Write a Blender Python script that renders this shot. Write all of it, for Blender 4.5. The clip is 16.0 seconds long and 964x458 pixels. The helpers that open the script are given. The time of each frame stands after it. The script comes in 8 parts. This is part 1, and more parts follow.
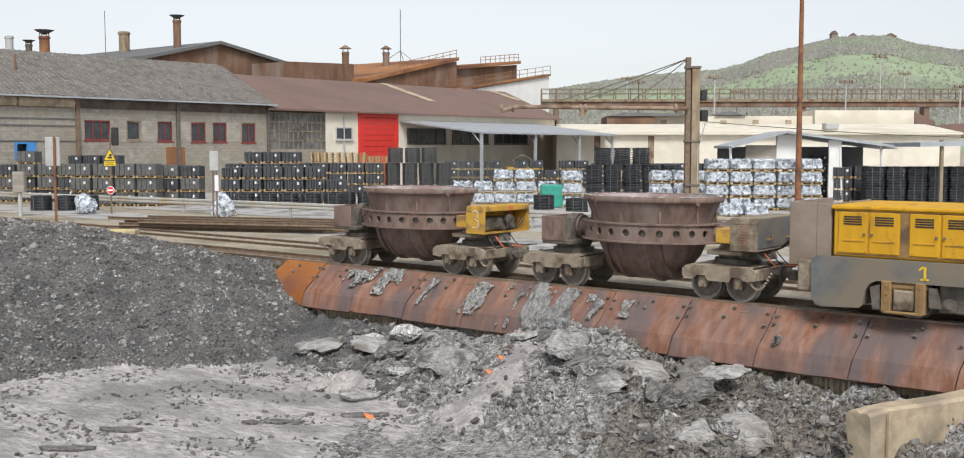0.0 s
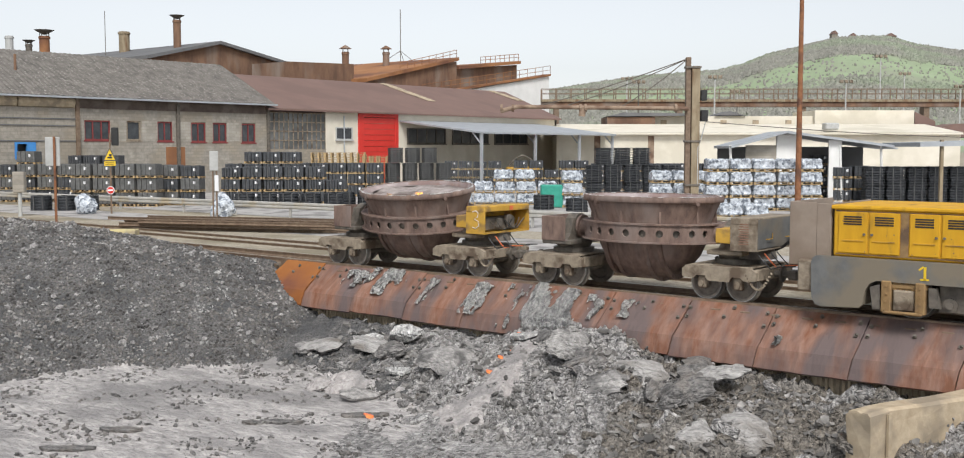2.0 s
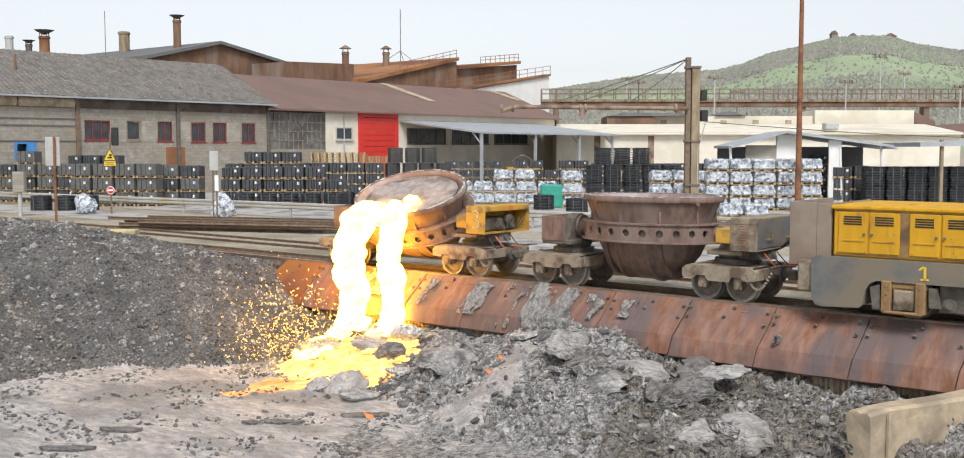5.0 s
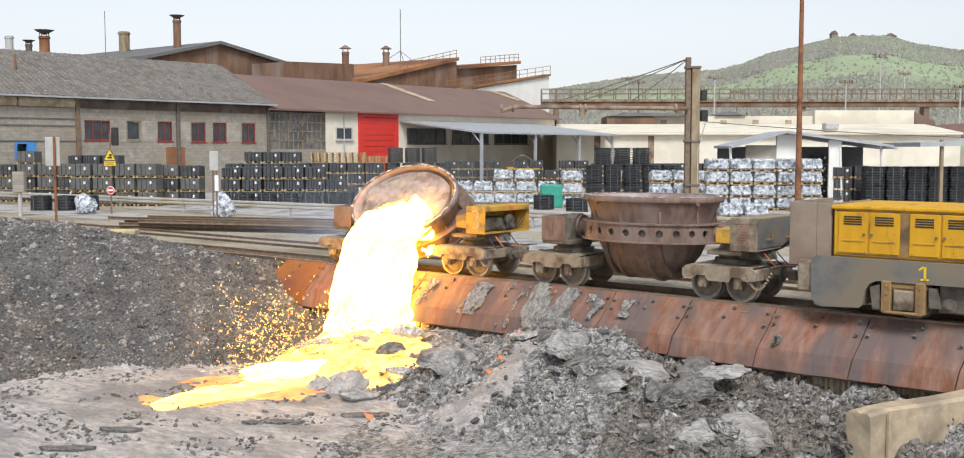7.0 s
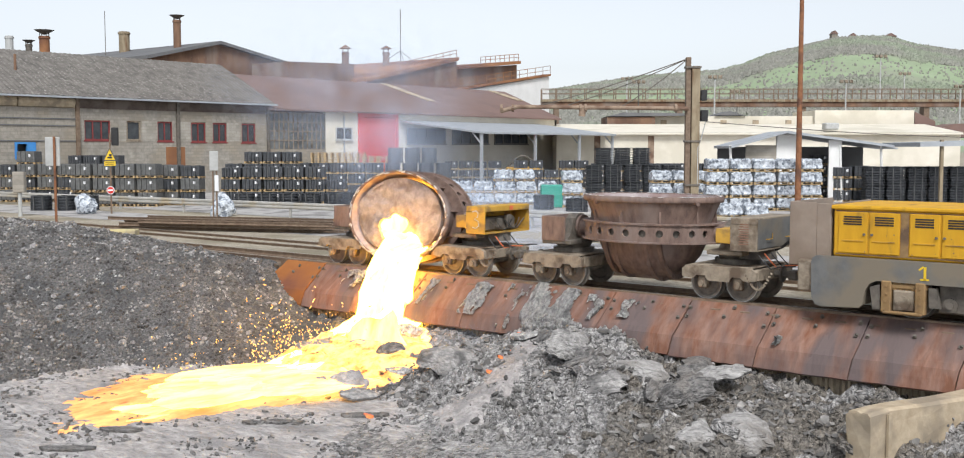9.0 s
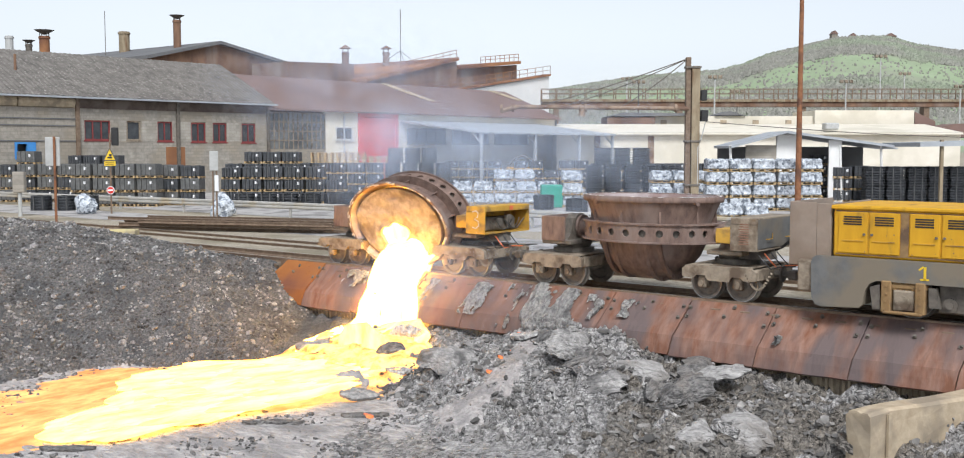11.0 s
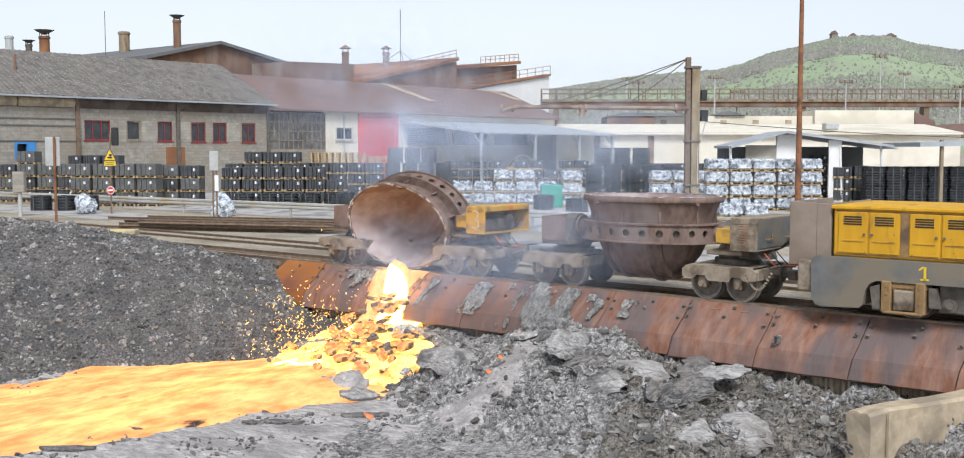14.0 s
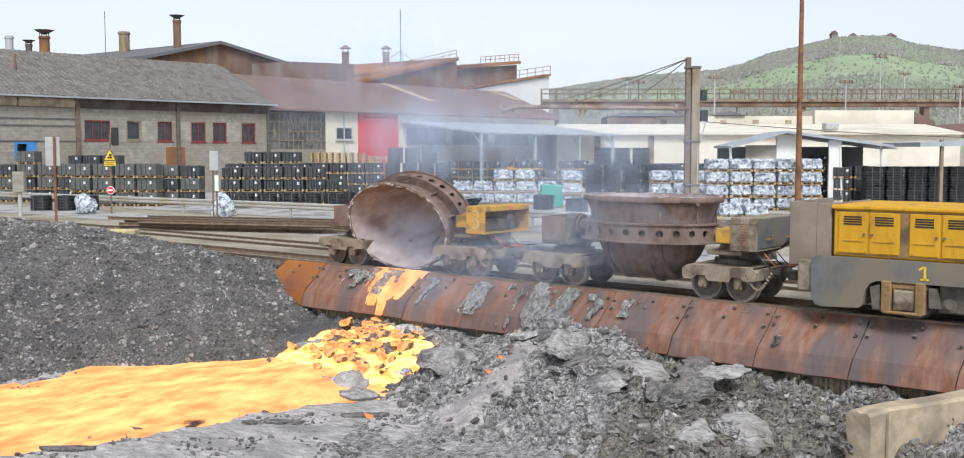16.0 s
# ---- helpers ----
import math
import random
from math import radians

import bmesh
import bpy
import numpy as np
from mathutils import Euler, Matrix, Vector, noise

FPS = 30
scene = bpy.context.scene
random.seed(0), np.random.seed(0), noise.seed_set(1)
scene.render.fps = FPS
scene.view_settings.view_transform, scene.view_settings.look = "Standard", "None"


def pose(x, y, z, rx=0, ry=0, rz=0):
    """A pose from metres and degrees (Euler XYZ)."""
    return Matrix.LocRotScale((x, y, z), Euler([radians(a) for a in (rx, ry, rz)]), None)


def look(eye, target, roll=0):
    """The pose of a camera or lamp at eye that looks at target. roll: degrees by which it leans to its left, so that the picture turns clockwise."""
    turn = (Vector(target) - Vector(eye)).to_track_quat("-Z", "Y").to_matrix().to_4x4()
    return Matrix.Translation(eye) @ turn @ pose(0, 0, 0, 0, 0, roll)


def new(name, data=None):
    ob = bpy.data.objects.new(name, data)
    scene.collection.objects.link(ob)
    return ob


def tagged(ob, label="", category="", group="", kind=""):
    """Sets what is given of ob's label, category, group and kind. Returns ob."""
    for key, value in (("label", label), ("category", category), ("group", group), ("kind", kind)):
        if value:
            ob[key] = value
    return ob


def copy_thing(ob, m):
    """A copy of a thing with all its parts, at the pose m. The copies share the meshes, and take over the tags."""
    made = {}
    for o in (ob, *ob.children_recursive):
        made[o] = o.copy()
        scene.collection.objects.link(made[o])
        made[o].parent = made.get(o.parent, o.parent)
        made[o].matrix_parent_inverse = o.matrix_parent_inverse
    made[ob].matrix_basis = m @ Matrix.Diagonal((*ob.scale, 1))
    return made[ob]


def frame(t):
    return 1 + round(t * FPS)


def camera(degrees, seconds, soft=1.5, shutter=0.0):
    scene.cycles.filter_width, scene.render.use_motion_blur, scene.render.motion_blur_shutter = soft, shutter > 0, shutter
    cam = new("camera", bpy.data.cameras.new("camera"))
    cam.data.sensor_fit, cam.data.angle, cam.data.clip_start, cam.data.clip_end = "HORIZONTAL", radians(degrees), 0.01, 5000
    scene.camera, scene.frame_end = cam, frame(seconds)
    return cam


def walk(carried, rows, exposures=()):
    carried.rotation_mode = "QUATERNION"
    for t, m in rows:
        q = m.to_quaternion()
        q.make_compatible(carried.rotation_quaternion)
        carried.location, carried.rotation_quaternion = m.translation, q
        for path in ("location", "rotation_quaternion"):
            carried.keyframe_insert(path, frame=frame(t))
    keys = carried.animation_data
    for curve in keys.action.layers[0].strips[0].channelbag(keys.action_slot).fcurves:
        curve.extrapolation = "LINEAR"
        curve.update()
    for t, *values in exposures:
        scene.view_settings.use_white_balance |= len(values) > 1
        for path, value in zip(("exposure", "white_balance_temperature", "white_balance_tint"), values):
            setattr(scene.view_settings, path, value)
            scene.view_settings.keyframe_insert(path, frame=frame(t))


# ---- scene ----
cam = camera(48.0, 16.0, soft=1.1)
EYE = pose(19.1, -21.06, 3.15, 85.7, 0, 38.9)
walk(cam, [(0, EYE), (16, EYE)], exposures=[(0, 0.04, 6350, 10), (2.6, 0.04, 6350, 10), (4.2, 0.07, 6350, 10), (7, 0.08, 6300, 10), (12, 0.1, 6050, 10), (16, 0.1, 6050, 10)])

# world and sun: thin high overcast
world = bpy.data.worlds.new("sky")
scene.world = world
world.use_nodes = True
wn = world.node_tree
sky = wn.nodes.new("ShaderNodeTexSky")
sky.sky_type, sky.sun_disc = "NISHITA", False
sky.sun_elevation, sky.sun_rotation = radians(50), radians(135)
sky.air_density, sky.dust_density, sky.ozone_density = 1.0, 1.0, 1.0
hsv = wn.nodes.new("ShaderNodeHueSaturation")
hsv.inputs["Saturation"].default_value = 0.2
hsv.inputs["Value"].default_value = 0.9
wn.links.new(sky.outputs[0], hsv.inputs["Color"])
wn.links.new(hsv.outputs[0], wn.nodes["Background"].inputs[0])
wn.nodes["Background"].inputs[1].default_value = 0.15
sun = new("sun", bpy.data.lights.new("sun", "SUN"))
sun.data.energy, sun.data.angle, sun.data.color = 3.2, radians(20), (1.0, 0.97, 0.93)
sun.matrix_world = look((0, 0, 60), (-36, 36, 0))


# ---- materials ----
def mat(name, a, b, scale=3.0, rough=0.8, metal=0.0, bump=0.3, c=None, big=0.35, detail=8.0, stretch=(1, 1, 1), contrast=(0.35, 0.65), cut=(0.5, 0.62), island=0.0):
    """Two colours mixed by fine noise, a third in larger stains, relief by the same noise."""
    m = bpy.data.materials.new(name)
    m.use_nodes = True
    nt = m.node_tree
    n, l = nt.nodes, nt.links
    p = n["Principled BSDF"]
    tc = n.new("ShaderNodeTexCoord")
    mp = n.new("ShaderNodeMapping")
    mp.inputs["Scale"].default_value = stretch
    l.new(tc.outputs["Object"], mp.inputs[0])
    info = n.new("ShaderNodeObjectInfo")
    off = n.new("ShaderNodeVectorMath")
    off.operation = "ADD"
    sc = n.new("ShaderNodeVectorMath")
    sc.operation = "SCALE"
    sc.inputs[0].default_value = (37.0, 19.0, 23.0)
    l.new(info.outputs["Random"], sc.inputs["Scale"])
    l.new(mp.outputs[0], off.inputs[0])
    l.new(sc.outputs[0], off.inputs[1])
    fine = n.new("ShaderNodeTexNoise")
    fine.inputs["Scale"].default_value, fine.inputs["Detail"].default_value, fine.inputs["Roughness"].default_value = scale, detail, 0.65
    l.new(off.outputs[0], fine.inputs["Vector"])
    r1 = n.new("ShaderNodeMapRange")
    r1.inputs["From Min"].default_value, r1.inputs["From Max"].default_value = contrast
    l.new(fine.outputs["Fac"], r1.inputs["Value"])
    mix = n.new("ShaderNodeMix")
    mix.data_type = "RGBA"
    mix.inputs["A"].default_value, mix.inputs["B"].default_value = (*a, 1), (*b, 1)
    l.new(r1.outputs[0], mix.inputs["Factor"])
    col = mix.outputs["Result"]
    if c:
        large = n.new("ShaderNodeTexNoise")
        large.inputs["Scale"].default_value, large.inputs["Detail"].default_value = scale * big, 5.0
        l.new(off.outputs[0], large.inputs["Vector"])
        r2 = n.new("ShaderNodeMapRange")
        r2.inputs["From Min"].default_value, r2.inputs["From Max"].default_value = cut
        l.new(large.outputs["Fac"], r2.inputs["Value"])
        mix2 = n.new("ShaderNodeMix")
        mix2.data_type = "RGBA"
        mix2.inputs["B"].default_value = (*c, 1)
        l.new(col, mix2.inputs["A"])
        l.new(r2.outputs[0], mix2.inputs["Factor"])
        col = mix2.outputs["Result"]
    if island:
        geo = n.new("ShaderNodeNewGeometry")
        r3 = n.new("ShaderNodeMapRange")
        r3.inputs["To Min"].default_value, r3.inputs["To Max"].default_value = 1.0 - island, 1.0 + island
        l.new(geo.outputs["Random Per Island"], r3.inputs["Value"])
        hs = n.new("ShaderNodeHueSaturation")
        l.new(r3.outputs[0], hs.inputs["Value"])
        l.new(col, hs.inputs["Color"])
        col = hs.outputs[0]
    l.new(col, p.inputs["Base Color"])
    p.inputs["Roughness"].default_value, p.inputs["Metallic"].default_value = rough, metal
    if bump:
        bp = n.new("ShaderNodeBump")
        bp.inputs["Strength"].default_value, bp.inputs["Distance"].default_value = bump, 0.03
        l.new(fine.outputs["Fac"], bp.inputs["Height"])
        l.new(bp.outputs[0], p.inputs["Normal"])
    return m


def speckle(m, scale, amount, relief, stretch=(1, 1, 1)):
    """Broken grains: each small cell has a tone of its own and stands proud of the gaps."""
    n, l = m.node_tree.nodes, m.node_tree.links
    p = n["Principled BSDF"]
    base = p.inputs["Base Color"].links[0].from_socket
    tc, mp = n.new("ShaderNodeTexCoord"), n.new("ShaderNodeMapping")
    mp.inputs["Scale"].default_value = stretch
    l.new(tc.outputs["Object"], mp.inputs[0])
    warp = n.new("ShaderNodeTexNoise")
    warp.inputs["Scale"].default_value, warp.inputs["Detail"].default_value = scale * 0.4, 3.0
    l.new(mp.outputs[0], warp.inputs["Vector"])
    add = n.new("ShaderNodeMix")
    add.data_type, add.blend_type = "RGBA", "LINEAR_LIGHT"
    add.inputs["Factor"].default_value = 1.6 / scale
    l.new(mp.outputs[0], add.inputs["A"])
    l.new(warp.outputs["Color"], add.inputs["B"])
    vo = n.new("ShaderNodeTexVoronoi")
    vo.inputs["Scale"].default_value, vo.inputs["Detail"].default_value = scale, 1.0
    l.new(add.outputs["Result"], vo.inputs["Vector"])
    sep = n.new("ShaderNodeSeparateColor")
    l.new(vo.outputs["Color"], sep.inputs[0])
    tone = n.new("ShaderNodeMapRange")
    tone.inputs["To Min"].default_value, tone.inputs["To Max"].default_value = 1 - amount, 1 + amount
    l.new(sep.outputs[0], tone.inputs["Value"])
    hs = n.new("ShaderNodeHueSaturation")
    l.new(base, hs.inputs["Color"])
    l.new(tone.outputs[0], hs.inputs["Value"])
    l.new(hs.outputs[0], p.inputs["Base Color"])
    bp = n.new("ShaderNodeBump")
    bp.invert = True
    bp.inputs["Strength"].default_value, bp.inputs["Distance"].default_value = relief, 1.2 / scale
    l.new(vo.outputs["Distance"], bp.inputs["Height"])
    if p.inputs["Normal"].links:
        l.new(p.inputs["Normal"].links[0].from_socket, bp.inputs["Normal"])
    l.new(bp.outputs[0], p.inputs["Normal"])


def glow(name, a, b, ea, eb, scale=1.5, low=0.4, high=0.6, crust=None, stretch=(1, 1, 1)):
    """Molten slag: gives off light; cooler skin in patches, dark crust where given."""
    m = bpy.data.materials.new(name)
    m.use_nodes = True
    n, l = m.node_tree.nodes, m.node_tree.links
    p = n["Principled BSDF"]
    tc = n.new("ShaderNodeTexCoord")
    mp = n.new("ShaderNodeMapping")
    mp.inputs["Scale"].default_value = stretch
    l.new(tc.outputs["Object"], mp.inputs[0])
    t = n.new("ShaderNodeTexNoise")
    t.inputs["Scale"].default_value, t.inputs["Detail"].default_value, t.inputs["Roughness"].default_value = scale, 6.0, 0.6
    l.new(mp.outputs[0], t.inputs["Vector"])
    r = n.new("ShaderNodeMapRange")
    r.inputs["From Min"].default_value, r.inputs["From Max"].default_value = low, high
    l.new(t.outputs["Fac"], r.inputs["Value"])
    mx = n.new("ShaderNodeMix")
    mx.data_type = "RGBA"
    mx.inputs["A"].default_value = (*[v * ea for v in a], 1)
    mx.inputs["B"].default_value = (*[v * eb for v in b], 1)
    l.new(r.outputs[0], mx.inputs["Factor"])
    out = mx.outputs["Result"]
    if crust:
        t2 = n.new("ShaderNodeTexNoise")
        t2.inputs["Scale"].default_value, t2.inputs["Detail"].default_value = crust[0], 8.0
        l.new(mp.outputs[0], t2.inputs["Vector"])
        r2 = n.new("ShaderNodeMapRange")
        r2.inputs["From Min"].default_value, r2.inputs["From Max"].default_value = crust[1], crust[2]
        l.new(t2.outputs["Fac"], r2.inputs["Value"])
        m2 = n.new("ShaderNodeMix")
        m2.data_type = "RGBA"
        m2.inputs["B"].default_value = (0.012, 0.004, 0.002, 1)
        l.new(out, m2.inputs["A"])
        l.new(r2.outputs[0], m2.inputs["Factor"])
        out = m2.outputs["Result"]
    p.inputs["Base Color"].default_value = (0.12, 0.08, 0.06, 1)
    p.inputs["Roughness"].default_value = 0.7
    l.new(out, p.inputs["Emission Color"])
    p.inputs["Emission Strength"].default_value = 1.0
    return m


M_yard = mat("gravel_yard", (0.25, 0.215, 0.16), (0.44, 0.39, 0.305), 6, 0.95, c=(0.22, 0.19, 0.13), big=0.05, bump=0.5)
M_road = mat("worn_concrete_road", (0.34, 0.325, 0.31), (0.45, 0.43, 0.41), 2, 0.9, c=(0.2, 0.19, 0.18), bump=0.1)
M_bank = mat("slag_gravel", (0.05, 0.05, 0.052), (0.22, 0.21, 0.2), 22, 0.9, c=(0.085, 0.085, 0.085), big=0.06, bump=1.0, contrast=(0.3, 0.75))
M_floor = mat("slag_floor", (0.265, 0.25, 0.24), (0.51, 0.481, 0.46), 7, 0.9, c=(0.25, 0.238, 0.229), big=0.09, bump=0.9, detail=12, stretch=(0.5, 1.0, 1.0))
M_rub = mat("slag_rubble", (0.125, 0.12, 0.115), (0.43, 0.412, 0.394), 11, 0.85, c=(0.4, 0.385, 0.37), big=0.11, bump=1.0, detail=14, contrast=(0.33, 0.68), cut=(0.56, 0.7))
M_brown = mat("brown_slag_rubble", (0.07, 0.061, 0.051), (0.25, 0.223, 0.188), 11, 0.85, c=(0.2, 0.185, 0.165), big=0.11, bump=1.0, detail=14, contrast=(0.33, 0.7))
M_ash = mat("pale_ash_flow", (0.3, 0.275, 0.262), (0.46, 0.43, 0.41), 8, 0.9, c=(0.27, 0.255, 0.245), big=0.2, bump=0.7, detail=12)
M_slab = mat("slag_slab", (0.2, 0.193, 0.183), (0.38, 0.362, 0.343), 9, 0.8, c=(0.12, 0.115, 0.11), big=0.2, bump=0.9, detail=12)
M_darkrock = mat("dark_slag", (0.08, 0.077, 0.074), (0.22, 0.208, 0.196), 10, 0.75, c=(0.17, 0.155, 0.14), big=0.25, bump=0.9, detail=12)
speckle(M_bank, 24, 0.4, 0.8)
speckle(M_rub, 13, 0.5, 1.0, (1.0, 0.6, 1.0))
speckle(M_brown, 13, 0.5, 1.0, (1.0, 0.6, 1.0))
speckle(M_slab, 16, 0.3, 0.7, (0.4, 1.0, 1.0))
speckle(M_darkrock, 16, 0.4, 0.8, (0.4, 1.0, 1.0))
speckle(M_floor, 9, 0.14, 0.5, (0.5, 1.0, 1.0))
speckle(M_ash, 11, 0.16, 0.5)
M_paleslab = mat("pale_slag_slab", (0.24, 0.23, 0.218), (0.42, 0.402, 0.382), 9, 0.8, c=(0.17, 0.152, 0.132), big=0.25, bump=0.9, detail=12, stretch=(0.4, 1, 1), cut=(0.54, 0.68))
speckle(M_paleslab, 12, 0.2, 0.6, (0.35, 1.0, 1.0))
M_rust = mat("rusty_plate", (0.18, 0.072, 0.036), (0.265, 0.155, 0.115), 4.0, 0.66, c=(0.125, 0.092, 0.086), big=0.3, bump=0.2, stretch=(1.4, 0.45, 0.5), cut=(0.42, 0.62), detail=12)
speckle(M_rust, 4, 0.12, 0.05, (1.6, 0.35, 0.35))
M_rust2 = mat("orange_rust", (0.25, 0.085, 0.018), (0.34, 0.13, 0.03), 1.3, 0.8, c=(0.17, 0.06, 0.03), big=0.5, bump=0.15)
M_splash = mat("cold_slag_splash", (0.36, 0.352, 0.337), (0.68, 0.665, 0.64), 13, 0.62, c=(0.24, 0.233, 0.225), big=0.3, bump=1.0, detail=12, cut=(0.56, 0.7))
speckle(M_splash, 15, 0.28, 0.9, (1.0, 0.4, 0.5))
M_pot = mat("slag_pot_iron", (0.112, 0.074, 0.06), (0.235, 0.158, 0.124), 5.5, 0.72, c=(0.23, 0.18, 0.156), big=0.3, bump=0.4, detail=12, stretch=(1, 1, 0.35), cut=(0.52, 0.7))
# lining colour is lightened to carry the smoke haze inside the pot
M_potin_hazed = mat("hazed_pot_lining", (0.29, 0.24, 0.232), (0.43, 0.37, 0.362), 3.5, 0.85, c=(0.26, 0.185, 0.168), bump=0.3, detail=12)
M_steel = mat("dusty_steel", (0.2, 0.16, 0.115), (0.33, 0.275, 0.205), 6, 0.85, c=(0.12, 0.086, 0.058), big=0.4, bump=0.35, detail=12)
M_dark = mat("dark_greasy_steel", (0.075, 0.066, 0.055), (0.17, 0.146, 0.118), 5, 0.65, bump=0.2)
M_wheel = mat("wheel_steel", (0.125, 0.107, 0.09), (0.24, 0.206, 0.168), 5, 0.7, bump=0.15)
M_tread = mat("worn_tread", (0.3, 0.29, 0.27), (0.45, 0.44, 0.42), 6, 0.35, metal=0.8, bump=0.05)
M_rail = mat("rusty_rail", (0.13, 0.085, 0.055), (0.22, 0.16, 0.11), 5, 0.7, bump=0.2)
M_railtop = mat("rail_top", (0.3, 0.27, 0.23), (0.4, 0.36, 0.31), 5, 0.4, metal=0.6, bump=0.05)
M_yel = mat("yellow_paint", (0.54, 0.28, 0.006), (0.64, 0.35, 0.01), 3.0, 0.7, c=(0.16, 0.1, 0.035), big=0.9, bump=0.05, stretch=(1.2, 1.0, 0.3), cut=(0.57, 0.76), detail=12)
M_yel2 = mat("faded_yellow_paint", (0.46, 0.26, 0.03), (0.56, 0.33, 0.05), 2.5, 0.75, c=(0.24, 0.15, 0.055), big=0.9, bump=0.1, detail=12)
M_grey = mat("grey_frame_paint", (0.105, 0.108, 0.108), (0.165, 0.166, 0.16), 3, 0.65, c=(0.2, 0.168, 0.122), big=0.45, bump=0.12, cut=(0.44, 0.64), detail=12)
M_tan = mat("tan_panel", (0.24, 0.19, 0.15), (0.3, 0.24, 0.19), 1.5, 0.75, c=(0.2, 0.15, 0.11), bump=0.08)
M_black = mat("black_vent", (0.012, 0.012, 0.012), (0.03, 0.03, 0.03), 5, 0.6, bump=0.0)
M_conc = mat("yellowish_concrete", (0.38, 0.3, 0.2), (0.5, 0.41, 0.29), 4, 0.9, c=(0.29, 0.24, 0.175), big=0.3, bump=0.5, detail=12)
M_timber = mat("dark_timber_band", (0.075, 0.055, 0.045), (0.12, 0.09, 0.072), 2, 0.85, c=(0.15, 0.12, 0.1), bump=0.1)
M_patch = mat("pale_block", (0.34, 0.315, 0.275), (0.41, 0.38, 0.335), 2, 0.9, c=(0.3, 0.28, 0.24), bump=0.15)
M_block = mat("grey_block_wall", (0.26, 0.238, 0.205), (0.36, 0.332, 0.29), 3, 0.9, c=(0.3, 0.265, 0.215), big=0.15, bump=0.2)
M_roofA = mat("lichen_roof_sheet", (0.1, 0.09, 0.08), (0.185, 0.168, 0.15), 1.5, 0.9, c=(0.33, 0.315, 0.28), big=5.5, bump=0.2, stretch=(1.0, 1.0, 1.0), cut=(0.585, 0.66))
M_roofB = mat("brown_roof_sheet", (0.175, 0.11, 0.09), (0.2, 0.126, 0.103), 0.6, 0.75, c=(0.165, 0.103, 0.085), bump=0.05)
M_cream = mat("cream_cladding", (0.67, 0.615, 0.505), (0.74, 0.69, 0.58), 0.8, 0.75, c=(0.61, 0.56, 0.45), bump=0.05)
M_white = mat("white_cladding", (0.72, 0.71, 0.68), (0.8, 0.79, 0.76), 0.8, 0.6, bump=0.03)
M_red = mat("red_sheet_door", (0.55, 0.028, 0.02), (0.62, 0.04, 0.028), 1.0, 0.5, bump=0.03)
M_redwin = mat("red_window_frame", (0.17, 0.03, 0.03), (0.24, 0.05, 0.045), 2, 0.6, bump=0.0)
M_rustclad = mat("rusty_cladding", (0.12, 0.068, 0.044), (0.23, 0.132, 0.08), 0.9, 0.85, c=(0.24, 0.19, 0.155), big=0.4, bump=0.1, stretch=(1, 1, 0.35), cut=(0.52, 0.68), detail=12)
M_rustroof = mat("orange_rust_roof", (0.26, 0.115, 0.045), (0.36, 0.17, 0.07), 0.4, 0.85, c=(0.16, 0.07, 0.04), bump=0.1)
M_greyroof = mat("grey_roof", (0.12, 0.12, 0.122), (0.165, 0.165, 0.165), 0.5, 0.8, bump=0.05)
M_zinc = mat("zinc_sheet", (0.36, 0.38, 0.4), (0.46, 0.48, 0.5), 1.0, 0.5, metal=0.3, bump=0.05)
M_galv = mat("galvanised_rail", (0.4, 0.39, 0.36), (0.52, 0.5, 0.46), 2, 0.55, metal=0.2, c=(0.42, 0.36, 0.26), bump=0.1)
M_cast = mat("black_casting", (0.034, 0.037, 0.041), (0.078, 0.082, 0.089), 5, 0.55, bump=0.15)
M_cast2 = mat("grey_casting", (0.085, 0.086, 0.083), (0.145, 0.145, 0.14), 5, 0.65, bump=0.15)
M_wood = mat("pallet_wood", (0.38, 0.26, 0.13), (0.52, 0.38, 0.2), 5, 0.85, bump=0.2)
# opaque film: pale blotches are painted glints, dark ones the load showing through
M_film_glints = mat("glint_blotched_film", (0.26, 0.29, 0.33), (0.72, 0.76, 0.8), 7, 0.18, c=(0.15, 0.17, 0.2), big=0.7, bump=0.8, detail=10, cut=(0.52, 0.62))
M_label = mat("white_label", (0.75, 0.75, 0.75), (0.82, 0.82, 0.82), 5, 0.6, bump=0.0)
M_green = mat("green_sheet", (0.03, 0.28, 0.2), (0.05, 0.34, 0.25), 4, 0.5, bump=0.2)
M_post = mat("weathered_post", (0.2, 0.15, 0.09), (0.33, 0.27, 0.18), 3, 0.8, c=(0.17, 0.09, 0.045), stretch=(1, 1, 0.25), bump=0.15)
M_rpole = mat("red_brown_pole", (0.19, 0.075, 0.032), (0.29, 0.13, 0.06), 4, 0.8, c=(0.13, 0.06, 0.035), bump=0.1)
M_pipe = mat("rusty_pipe", (0.2, 0.135, 0.09), (0.32, 0.235, 0.165), 3, 0.7, c=(0.14, 0.08, 0.05), bump=0.1)
M_glass = mat("dirty_glass", (0.035, 0.04, 0.045), (0.07, 0.075, 0.08), 1.5, 0.25, bump=0.05)
M_wglass = mat("wired_glass", (0.11, 0.115, 0.113), (0.19, 0.195, 0.19), 1.0, 0.4, c=(0.08, 0.082, 0.08), bump=0.05)
M_blue = mat("blue_door_paint", (0.05, 0.22, 0.55), (0.07, 0.28, 0.62), 2, 0.5, bump=0.02)
